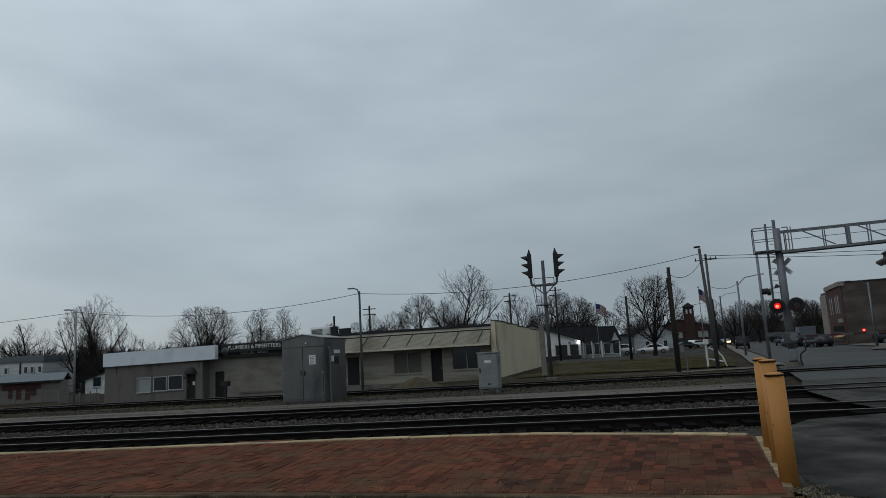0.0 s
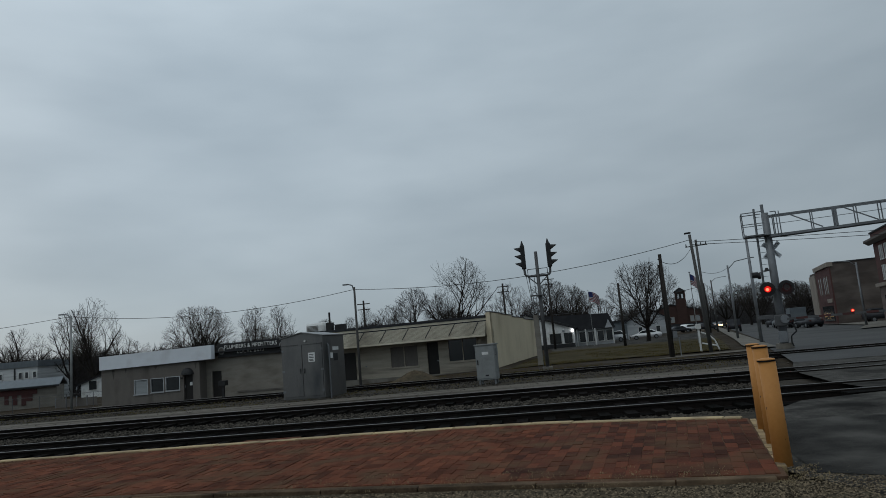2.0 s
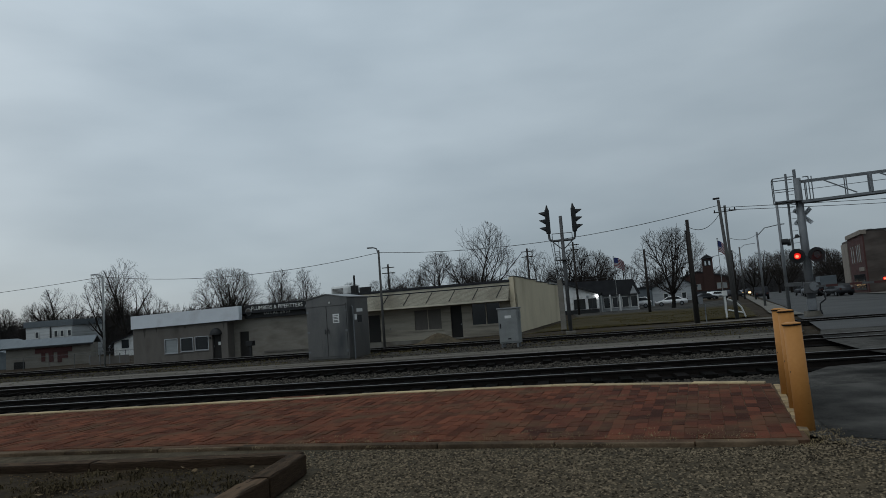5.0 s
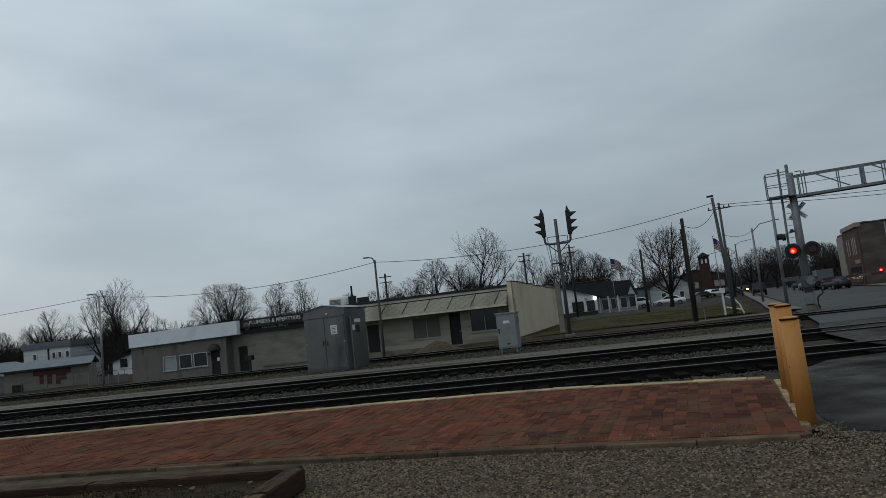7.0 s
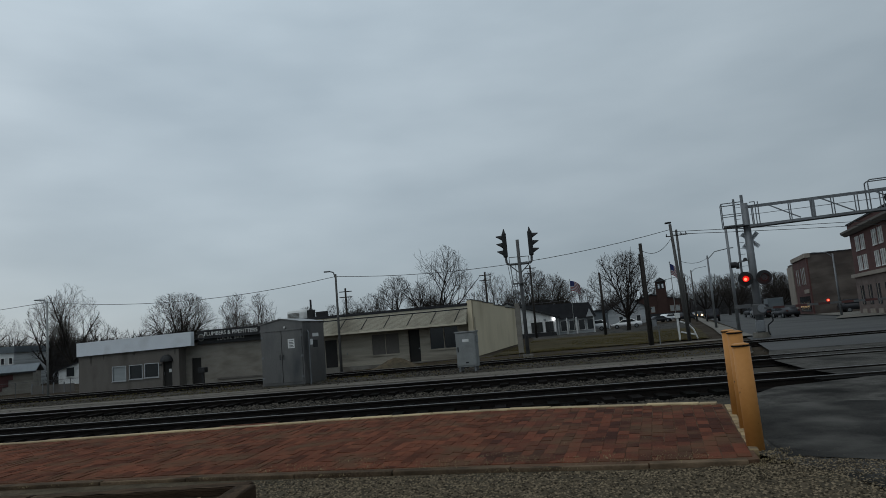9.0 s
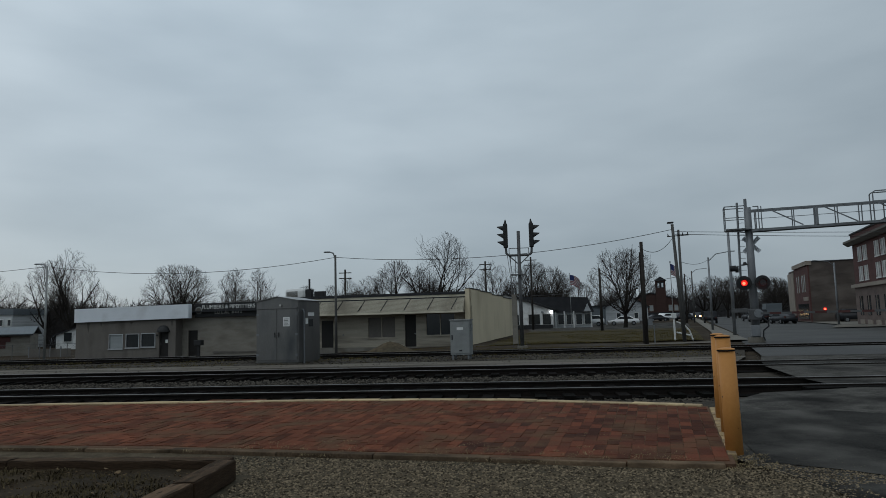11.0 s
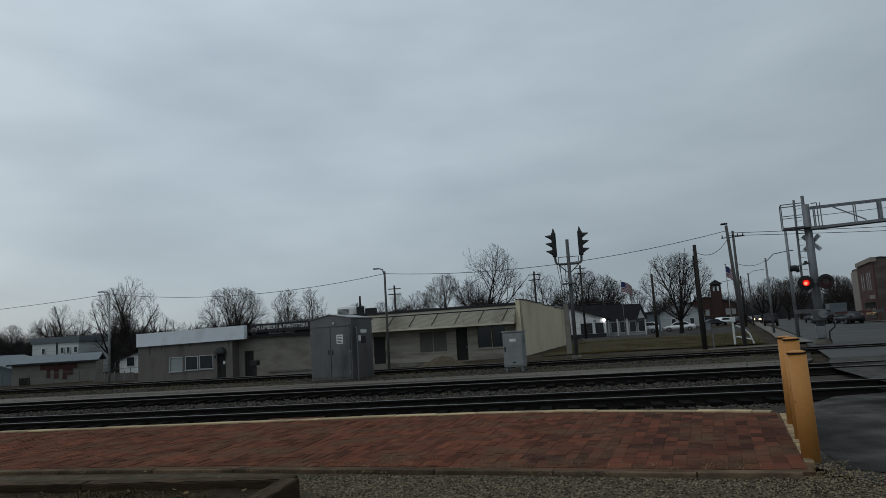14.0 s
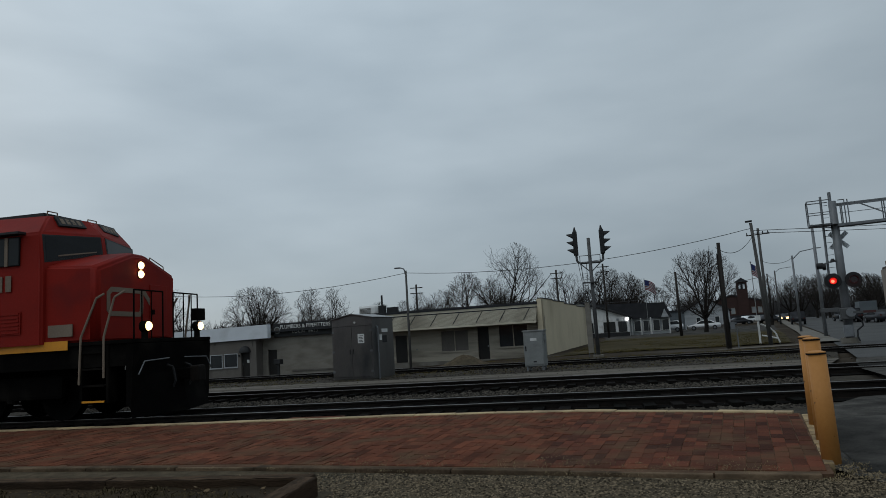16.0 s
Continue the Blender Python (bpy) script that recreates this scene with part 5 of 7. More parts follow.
# restaurant with white gable and black roof
t = gable_house("restaurant", -0.7, 95.0, -6, 12.6, 16, 2.75, 5.0, M["white"], M["roof"], "white single-storey restaurant with black roof and lit wall lamps")
for u0, u1 in ((3.0, 4.4), (4.95, 5.9), (-0.5, 1.5)):
    window(t, u0, u1, 0.75, 2.0, -0.1, M["black"], M["glass"], 1, False)
part("skirting", box(-6.3, 6.3, -0.12, 0.0, -0.3, 0.62), M["black"], t, "dark stone base")
part("barge_board", bar((0, -0.37, 4.95), (6.65, -0.37, 2.58), 0.06, 0.26), M["black"], t, "black gable edge")
for u in (4.85, 6.1):
    part("wall_lamp", box(u - 0.16, u + 0.16, -0.22, -0.06, 2.2, 2.5, bevel=0.05), M["lit_lamp"] if u > 5 else M["blind"], t, "wall lamp")
t = thing("restaurant_wing", 5.7, 97.0, level(6, 97), -6, "dark-roofed restaurant wing with a porch gable", "building")
part("wall", box(0, 5.4, 0.6, 9, -0.3, 2.3), M["siding"], t)
part("roof", prism([(-0.6, 2.2), (5.7, 2.2), (4.9, 4.25), (-4.6, 4.55)], 0.2, 9.4), M["roof"], t)
part("porch_gable", prism([(3.9, 2.2), (5.7, 2.2), (4.8, 4.35)], -0.6, 3), M["roof"], t)
part("porch_wall", prism([(4.3, 2.25), (5.3, 2.25), (4.8, 3.4)], -0.64, -0.602), M["siding"], t)
for u in (0.4, 1.6, 2.9, 5.3):
    part("post", box(u - 0.08, u + 0.08, -0.5, -0.34, -0.3, 2.3), M["white"], t)
for u in (0.7, 1.9, 3.2, 4.4):
    window(t, u, u + 0.8, 0.5, 1.9, 0.5, M["white"], M["glass"], 0, False)
t = thing("outbuilding", 14.0, 128.0, level(14, 128), -10, "low pale grey outbuilding behind the car park", "building")
part("shell", box(-4, 3, 0, 6, -0.3, 3.2), M["tin"], t)
part("roof", box(-4.3, 3.3, -0.3, 6.3, 3.2, 3.45), M["roof"], t)
t = gable_house("grey_garage", 18.9, 115.0, -10, 6.8, 10, 2.9, 4.9, M["siding"], M["roof"], "pale grey gable-roofed garage")
for u in (-1.6, 1.2):
    window(t, u, u + 0.6, 1.0, 1.9, -0.1, M["white"], M["glass"], 0, False)
part("lower_band", box(-3.2, 3.2, -0.05, 0.0, -0.3, 0.6), M["stucco"], t)

# brick hall with square tower
t = thing("brick_hall", 29.0, 168.0, -0.9, -10, "distant red brick hall with a square bell tower", "building")
part("shell", prism([(0, -0.5), (11.0, -0.5), (11.0, 5.6), (8, 6.4), (4.2, 7.2), (0, 5.8)], 0, 18), M["hall_brick"], t)
part("roof", bar((-0.3, 9, 5.9), (4.2, 9, 7.35), 18.4, 0.2, bar((4.2, 9, 7.35), (11.3, 9, 5.55), 18.4, 0.2)), M["roof"], t)
tw = part("tower", box(5.6, 7.9, -0.3, 2.0, -0.5, 10.2), M["hall_brick"], t, "square brick bell tower")
part("tower_roof", prism([(5.3, 10.2), (8.2, 10.2), (6.75, 11.2)], -0.6, 2.3), M["roof"], tw)
part("belfry", box(5.95, 7.55, -0.34, -0.28, 8.5, 9.9), M["black"], tw)
for u in (6.3, 7.2):
    part("belfry_pane", box(u - 0.2, u + 0.2, -0.38, -0.34, 8.6, 9.6), M["sheet"], tw)
for u in (0.8, 2.4, 4.0, 8.4, 9.7):
    window(t, u, u + 0.8, 3.0, 4.3, -0.1, M["limestone"], M["blind"], 0, False)
part("shop_front", box(0, 11.0, -2.2, 0, -0.5, 1.9), M["limestone"], t, "pale low shop front")
part("shop_band", box(0, 11.0, -2.3, -2.2, 1.9, 2.6), M["roof"], t)

# brown two-storey corner building on the street
ST = -13.6
t = thing("brown_brick_building", 38.6, 92.0, -0.35, ST, "two-storey brown brick corner building with patched side wall", "building")
part("side_wall", box(0, 16, 0, 0.4, -0.4, 8.0), M["brown"], t, "patched brown side wall")

part("body", box(0.02, 15.9, 0.4, 18, -0.4, 7.6), M["brown"], t)
part("street_front", box(-0.18, 0.02, 0.0, 11.5, -0.4, 8.0), M["redbrick"], t, "red brick street front")
part("cornice", box(-0.4, 0.3, -0.15, 11.6, 7.6, 8.15), M["limestone"], t)
part("coping", box(0.3, 16.1, -0.1, 0.5, 8.0, 8.12), M["roof"], t)
part("pale_front", box(-0.3, 6, 11.5, 17, -0.4, 7.2), M["limestone"], t, "pale neighbouring front")
for v in (2.2, 3.4, 4.6, 7.0, 8.6):
    w = part("window", box(-0.22, -0.17, v, v + 0.55, 4.2, 6.4), M["blind"], t)
    part("frame", box(-0.25, -0.17, v - 0.1, v, 4.1, 6.5), M["limestone"], w)
part("sign_board", box(-0.3, -0.18, 0.6, 4.0, 3.0, 3.5), M["limestone"], t)
part("shop_window", box(-0.25, -0.18, 1.0, 9.0, 0.6, 2.6), M["glass"], t)

# red three-storey building along the street: local -y runs towards the tracks
t = thing("red_brick_block", 36.0, 75.0, -0.6, ST, "three-storey red brick block with limestone ground floor and cornice", "building")
pairs = []
for k in range(4):
    for c in (-2.6 - 6.4 * k, -4.7 - 6.4 * k):
        pairs += [c, c - 0.75]
part("upper_wall", box(0, 12, -26, 0, 4.3, 9.2), M["redbrick"], t, "dark red brick upper storeys")
part("ground_floor", box(-0.06, 12, -26.05, 0.05, -0.3, 4.3), M["stained_stone"], t, "stained stone ground floor")
part("ledge", box(-0.35, 12.2, -26.3, 0.3, 4.2, 4.55), M["limestone"], t)
part("cornice", prism([(-0.75, 8.9), (-0.75, 9.1), (-0.2, 9.25), (-0.2, 8.6), (-0.35, 8.6)], -26.5, 0.5), M["stucco"], t, "projecting dark cornice")
part("parapet", box(-0.1, 12, -26, 0.05, 9.2, 9.75), M["redbrick"], t)
part("coping", box(-0.2, 12.1, -26.1, 0.15, 9.75, 9.9), M["roof"], t)
for z0, z1 in ((4.9, 6.3), (6.9, 8.3)):
    for c in pairs:
        w = part("window", box(-0.03, 0.02, c - 0.2, c + 0.2, z0, z1), M["glass"], t)
        bm = box(-0.08, 0.0, c - 0.27, c - 0.18, z0, z1)
        box(-0.08, 0.0, c + 0.18, c + 0.27, z0, z1, bm)
        box(-0.1, 0.0, c - 0.32, c + 0.32, z0 - 0.1, z0, bm)
        part("frame", bm, M["white"], w)
for c in [-2.3 - 3.0 * k for k in range(8)]:
    w = part("shop_window", box(-0.1, -0.05, c - 0.62, c + 0.62, 1.4, 3.3), M["glass"], t)
    part("frame", box(-0.12, -0.06, c - 0.06, c + 0.06, 1.4, 3.3), M["limestone"], w)
    part("stall_riser", box(-0.14, -0.05, c - 0.85, c + 0.85, 0.0, 0.95), M["limestone"], w)

# shed, white house and houses to the left
t = thing("long_shed", -55.0, 60.1, -1.5, 30, "long low tan shed with grey tin roof and faded red mural", "building")
part("wall", box(0, 7.6, 0, 6, -0.4, 2.56), M["tan"], t)
part("roof", bar((3.75, -0.4, 2.55), (3.75, 3.0, 3.3), 8.3, 0.09), M["tin"], t, "grey tin roof")
part("back_roof", bar((3.75, 3.0, 3.3), (3.75, 6.4, 2.55), 8.3, 0.09), M["tin"], t)
part("fascia", box(-0.4, 7.9, -0.46, -0.4, 2.42, 2.54), M["black"], t)
m = part("mural_board", box(2.55, 5.9, -0.1, 0, 1.85, 2.34), M["rusty_red"], t, "faded red painted board")
for a, b, z in ((3.1, 3.45, 1.0), (3.75, 4.2, 0.9), (4.55, 4.95, 0.8), (4.95, 5.5, 1.2)):
    part("red_mark", box(a, b, -0.06, -0.002, z, 1.85), M["rusty_red"], m)
part("brown_patch", box(0.68, 1.64, -0.05, 0, 0.45, 1.15), M["door"], t)
t = gable_house("pale_garage", -61.5, 62.0, 8, 8.5, 8, 2.2, 3.6, M["tin"], M["tin"], "pale tin-clad garage beside the shed", -1.6)
t = thing("white_house", -75, 86.0, -1.0, 6, "two-storey white clapboard house with a flat dark roof", "building")
part("shell", box(-0.3, 6.6, 0, 8, -0.3, 4.6), M["clapboard"], t)
part("roof", box(-0.5, 6.8, -0.2, 8.2, 4.6, 5.45), M["tin"], t)
part("downpipe", box(3.3, 3.5, -0.1, 0, 2, 4.55), M["black"], t)
for u in (1.2, 4.0, 4.9, 6.0):
    window(t, u, u + 0.45, 3.1, 3.9, -0.1, M["white"], M["glass"], 0, False)
t = gable_house("small_white_house", -54.2, 80.0, 20, 5, 5, 1.7, 2.6, M["white"], M["roof"], "small white house among the trees", -1.0)
for u in (-1.6, 0.6):
    window(t, u, u + 0.9, 0.9, 2.0, -0.1, M["white"], M["glass"], 0, False)
for x, y, w, e, r in ((-33, 118, 9, 3.0, 5.2), (-8, 122, 10, 3.2, 5.6), (-100, 118, 9, 3.0, 5.0)):
    t = gable_house("far_house", x, y, 0, w, 9, e, r, M["white"], M["roof"], "distant pale house with dark roof")
    for u in (-2.2, 1.2):
        window(t, u, u + 0.9, 1.0, 2.2, -0.1, M["white"], M["glass"], 0, False)
t = thing("boundary_wall", -44.4, 58.5, -1.05, 4, "short pale fence panels between shed and hall", "fence")
for k in range(4):
    part("panel", box(k * 1.0, k * 1.0 + 0.94, -0.04, 0.0, 0, 0.75), M["stucco"], t)
    part("post", box(k * 1.0 - 0.05, k * 1.0 + 0.02, -0.06, 0.03, -0.1, 0.95), M["galv"], t)

t = thing("chain_link_fence", -50.5, 54.2, -1.1, 11, "low galvanised chain-link fence before the shed", "fence")
for k in range(9):
    part("post", rod((k * 2.3, 0, -0.1), (k * 2.3, 0, 1.32), 0.028, n=8), M["dark_galv"], t)
part("top_rail", rod((0, 0, 1.28), (18.4, 0, 1.28), 0.014, n=6), M["dark_galv"], t)
bm = bmesh.new()
for k in range(84):
    for sx in (-1, 1):
        x = k * 0.22
        bar((x + 0.6 - 0.6 * sx, -0.01 * sx, 0.02), (min(18.4, x + 0.6 + 0.6 * sx), -0.01 * sx, 1.26), 0.0025, 0.0025, bm)
part("wire_mesh", bm, M["dark_galv"], t, "thin diamond wire mesh")
t = thing("wall_plaque", -35.4, 56.0, -1.1, 0, "white board on a post by the fence", "board")
part("post", rod((0, 0, -0.1), (0, 0, 1.6), 0.04), M["galv"], t)
part("panel", box(-0.35, 0.35, -0.06, -0.02, 0.9, 1.9), M["white"], t)

# ---- white stand at the corner ----
t = thing("white_stand", 9.95, 42.3, level(10, 42.3), 0, "white painted post and sloping pipe rail at the corner", "railing")
part("post", box(-0.27, -0.17, -0.05, 0.05, 0, 1.4, bevel=0.02), M["white"], t)
part("sign_box", box(-0.36, -0.08, -0.1, 0.1, 1.35, 1.66, bevel=0.03), M["white"], t)
part("pipe_rail", pipe([(-0.1, 0, 1.15), (0.35, 0, 0.95), (0.65, 0, 0.6), (0.85, 0, 0.0)], 0.045), M["white"], t)
part("cross_pipe", pipe([(-0.1, 0, 0.5), (0.5, 0, 0.35), (0.7, 0, 0.3)], 0.045), M["white"], t)


# ---- flags ----
def flag(x, y, top, w, h, droop, label):
    t = thing("flag_pole", x, y, level(x, y), 0, label, "flag", "flags")
    H = top - level(x, y)
    part("pole", rod((0, 0, 0), (0, 0, H), 0.036, 0.024, n=8), M["pale_box"], t)
    part("ball", rod((0, 0, H), (0, 0, H + 0.1), 0.06), M["galv"], t)
    cloth = part("flag", bmesh.new(), M["white"], t, "red and white striped flag with blue canton")
    for k in range(13):
        bm = bmesh.new()
        z1, z0 = H - 0.1 - h * k / 13, H - 0.1 - h * (k + 1) / 13
        cols = []
        for i in range(13):
            u = i / 12
            if k < 7 and u < 0.4:
                cols.append(None)
                continue
            wx, wy, dz = u * w * (1 - 0.4 * droop), 0.12 * math.sin(u * 7 + k * 0.1) * u, -droop * h * u * u * 0.9
            cols.append((bm.verts.new((wx, wy, z1 + dz)), bm.verts.new((wx, wy, z0 + dz))))
        cols = [c for c in cols if c]
        for a, b in zip(cols, cols[1:]):
            bm.faces.new((a[0], b[0], b[1], a[1]))
        part("stripe", bm, M["flag_red"] if k % 2 == 0 else M["siding"], cloth)
    bm = bmesh.new()
    cols = []
    for i in range(6):
        u = 0.4 * i / 5 + (0.0 if i < 5 else 0.02)
        wx, wy, dz = u * w * (1 - 0.4 * droop), 0.12 * math.sin(u * 7 + 0.3) * u - 0.003, -droop * h * u * u * 0.9
        cols.append((bm.verts.new((wx, wy, H - 0.1 + dz)), bm.verts.new((wx, wy, H - 0.1 - h * 7 / 13 + dz))))
    for a, b in zip(cols, cols[1:]):
        bm.faces.new((a[0], b[0], b[1], a[1]))
    part("canton", bm, M["flag_blue"], cloth)
    return t


flag(7.75, 91.0, 7.0, 1.75, 1.3, 0.6, "flag on a tall white pole before the restaurant")
flag(13.75, 60.0, 5.85, 1.2, 0.95, 1.0, "drooping flag on a white pole beside the pavement")


# ---- vehicles ----
def car(name, x, y, rz, paint, label, kind="suv", lights=None, group="parked cars", base=None):
    z = level(x, y) + 0.03 if base is None else base
    t = thing(name, x, y, z, rz, label, "car", group)
    L, H = (4.7, 1.65) if kind == "suv" else (5.6, 1.85) if kind == "pickup" else (4.6, 1.42)
    if kind == "pickup":
        side = [(-2.8, 0.45), (2.8, 0.45), (2.8, 0.95), (2.65, 1.1), (1.3, 1.2), (0.7, 1.85), (-0.7, 1.85), (-0.85, 1.2), (-2.8, 1.2)]
        glass = [(1.05, 1.25), (0.62, 1.75), (-0.6, 1.75), (-0.7, 1.25)]
    elif kind == "suv":
        side = [(-2.3, 0.35), (2.3, 0.35), (2.35, 0.75), (2.2, 0.95), (1.2, 1.08), (0.5, 1.6), (-1.6, 1.66), (-2.15, 1.15), (-2.35, 1.0)]
        glass = [(1.0, 1.1), (0.45, 1.52), (-1.55, 1.56), (-2.0, 1.12)]
    else:
        side = [(-2.3, 0.32), (2.3, 0.32), (2.3, 0.7), (1.3, 0.9), (0.5, 1.38), (-0.9, 1.42), (-1.7, 0.98), (-2.3, 0.9)]
        glass = [(1.05, 0.95), (0.45, 1.32), (-0.85, 1.35), (-1.5, 0.98)]
    bm = prism(side, -0.88, 0.88)
    bmesh.ops.bevel(bm, geom=list(bm.edges), offset=0.06, segments=2, affect="EDGES")
    part("body", bm, paint, t, "", True)
    part("side_glass", prism(glass, -0.9, 0.9), M["glass"], t)
    part("windscreen", prism([(glass[0][0] + 0.06, glass[0][1]), (glass[1][0] + 0.06, glass[1][1]), (glass[1][0], glass[1][1]), (glass[0][0], glass[0][1])], -0.72, 0.72), M["glass"], t)
    for wx in (-1.45, 1.45):
        for s in (-1, 1):
            w = part("wheel", rod((wx, s * 0.72, 0.33), (wx, s * 0.92, 0.33), 0.33, n=18), M["tyre"], t)
            part("rim", rod((wx, s * 0.90, 0.33), (wx, s * 0.93, 0.33), 0.19, n=14), M["galv"], w)
    for s in (-1, 1):
        part("headlight", box(side[1][0] + 0.0, side[1][0] + 0.05, s * 0.62 - (0.24 if lights else 0.16), s * 0.62 + (0.24 if lights else 0.16), 0.6 if lights else 0.66, 0.95 if lights else 0.82), M["lit_white"] if lights else M["white"], t)
        part("tail_light", box(-side[1][0] - 0.06, -side[1][0] + 0.02, s * 0.68 - 0.1, s * 0.68 + 0.1, 0.75, 0.95), M["lit_tail"] if lights == "tail" else M["rusty_red"], t)
    part("bumper", box(side[1][0] - 0.05, side[1][0] + 0.08, -0.85, 0.85, 0.38, 0.55, bevel=0.03), M["black"], t)
    return t


car("parked_car", 11.4, 104, 172, M["car_white"], "white estate car parked side-on", "suv")
car("parked_car", 16.9, 106, 170, M["car_white"], "white saloon car parked by the grey garage", "saloon")
for k, (x, y, r, p, kd) in enumerate(((27.5, 150, 30, "car_silver", "suv"), (30.5, 148, 20, "car_dark", "saloon"), (33.5, 152, 40, "car_white", "suv"), (36.5, 149, 35, "car_dark", "suv"), (25, 154, 15, "car_dark", "saloon"))):
    car("parked_car", x, y, r, M[p], {"car_silver": "silver", "car_dark": "dark", "car_white": "white"}[p] + " car parked before the brick hall", kd)
car("parked_truck", 29.3, 104.5, 76, M["car_dark"], "dark pickup truck standing at the kerb", "pickup", group="")
for k, (x, y, p, kd) in enumerate(((34.3, 99, "car_dark", "suv"), (36.2, 104, "car_dark", "pickup"), (35.5, 93.5, "car_dark", "saloon"), (37.6, 109, "car_silver", "suv"), (39, 116, "car_dark", "suv"), (33.6, 88.6, "car_dark", "saloon"))):
    car("kerb_car", x, y, 76 + 3 * k, M[p], ("silver" if p == "car_silver" else "dark") + " vehicle parked along the street", kd, group="cars along the street")
car("parked_car", -68.0, 98.0, 10, M["car_silver"], "silver estate car parked beside the small white house", "suv")
car("dark_van", 42.0, 87.5, -10, M["car_dark"], "dark van parked beside the brown side wall", "suv", group="")
mover = car("approaching_car", 42.0, 160, 256, M["car_dark"], "car coming down the street with headlights on", "suv", "head", group="")
for k, (x, y) in enumerate(((46.0, 178), (50, 196))):
    car("queued_car", x, y, 256, M["car_silver"], "car far down the street with headlights on", "saloon", "head", group="far traffic")
t = thing("box_truck", 44.5, 122, -0.25, 76, "grey box truck parked far down the street", "truck")
part("box", box(-4, 2, -1.2, 1.2, 0.8, 2.9, bevel=0.04), M["tin"], t)
part("cab", box(2.05, 3.8, -1.1, 1.1, 0.5, 2.4, bevel=0.15), M["tin"], t)
part("windscreen", box(3.78, 3.84, -0.95, 0.95, 1.5, 2.2), M["glass"], t)
for x in (-2.6, 2.8):
    for s in (-1, 1):
        part("wheel", rod((x, s * 0.9, 0.45), (x, s * 1.15, 0.45), 0.45, n=16), M["tyre"], t)


# ---- bare trees ----
def tree(x, y, top, radius, seed, trunk_r=0.28, spread=0.5, label="bare deciduous tree with a rounded crown of fine twigs"):
    """Limbs fan out from a short trunk to a rounded crown and divide into ever finer shoots."""
    rng = random.Random(seed)
    z0 = level(x, y) - 0.1
    height = top - z0
    t = thing("tree", x, y, z0, 0, label, "tree", "bare trees")
    sets = {"trunk": ([], []), "crown": ([], [])}
    fork = height * (0.25 - 0.05 * spread) * rng.uniform(0.9, 1.1)
    low = fork * (1.15 - 0.55 * spread)
    cz, rz, rad = (height + low) / 2, (height - low) / 2, radius * 1.12

    def seg(a, b, r0, r1):
        key = "trunk" if r0 > 0.045 else "crown"
        n = 7 if r0 > 0.12 else 4 if r0 > 0.045 else 3
        vs, fs = sets[key]
        d = (b - a).normalized()
        u = d.orthogonal().normalized()
        w = d.cross(u)
        q = len(vs)
        for c, r in ((a, r0), (b, r1)):
            for k in range(n):
                g = k * math.tau / n
                vs.append(tuple(c + (u * math.cos(g) + w * math.sin(g)) * r))
        for k in range(n):
            j = (k + 1) % n
            fs.append((q + k, q + j, q + n + j, q + n + k))

    def reach(p, d):
        """How far it is from p along d to the uneven edge of the crown."""
        k = Vector((1 / rad, 1 / rad, 1 / rz))
        o, v = (p - Vector((0, 0, cz))) * k, d * k
        a, b, c = v.dot(v), o.dot(v), o.dot(o) - 1
        h = b * b - a * c
        if h <= 0:
            return 0.0
        edge = 0.97 + 0.3 * noise.noise(d * 1.8 + Vector((seed * 3.1, 0, 0)))
        return max(0.0, (math.sqrt(h) - b) / a * edge)

    def limb(p, d, length, r, order):
        steps = (7, 5, 4, 3)[order]
        r_end = max(r * (0.2, 0.3, 0.36, 0.4)[order], 0.011)
        bend = Vector((rng.gauss(0, 1), rng.gauss(0, 1), rng.gauss(0.25, 0.7))) * (0.05, 0.09, 0.11, 0.12)[order]
        turn = rng.uniform(0, math.tau)
        for k in range(steps):
            u0, u1 = k / steps, (k + 1) / steps
            d = (d + bend * 0.5 + Vector((rng.gauss(0, 0.07), rng.gauss(0, 0.07), rng.gauss(0.02, 0.06)))).normalized()
            q = p + d * (length / steps)
            seg(p, q, r + (r_end - r) * u0, r + (r_end - r) * u1)
            p = q
            if order < 3 and u1 > (0.3 if order else 0.38 - 0.1 * spread):
                for j in range(2 if order < 2 else 1):
                    turn += 2.4 + rng.uniform(-0.5, 0.5)
                    side = d.orthogonal().normalized()
                    side = Matrix.Rotation(turn, 3, d) @ side
                    angle = rng.uniform(0.45, 0.85)
                    e = (d * math.cos(angle) + side * math.sin(angle) + Vector((0, 0, 0.05))).normalized()
                    span = min(reach(p, e) * rng.uniform(0.55, 1.05), length * rng.uniform(0.35, 0.7))
                    if span > 0.22:
                        rr = (r + (r_end - r) * u1)
                        limb(p, e, span, max(0.0125, min(rr * 0.66, 0.026 * span + 0.012)), order + 1)

    head = Vector((rng.uniform(-0.2, 0.2), rng.uniform(-0.1, 0.1), fork))
    mid = head * 0.5 + Vector((rng.uniform(-0.08, 0.08), rng.uniform(-0.08, 0.08), 0))
    seg(Vector(), mid * 0.2, trunk_r * 1.45, trunk_r * 1.12)
    seg(mid * 0.2, mid, trunk_r * 1.12, trunk_r * 1.0)
    seg(mid, head, trunk_r, trunk_r * 0.92)
    many = 9 if radius > 4.0 else 7 if radius > 2.4 else 5
    a0 = rng.uniform(0, math.tau)
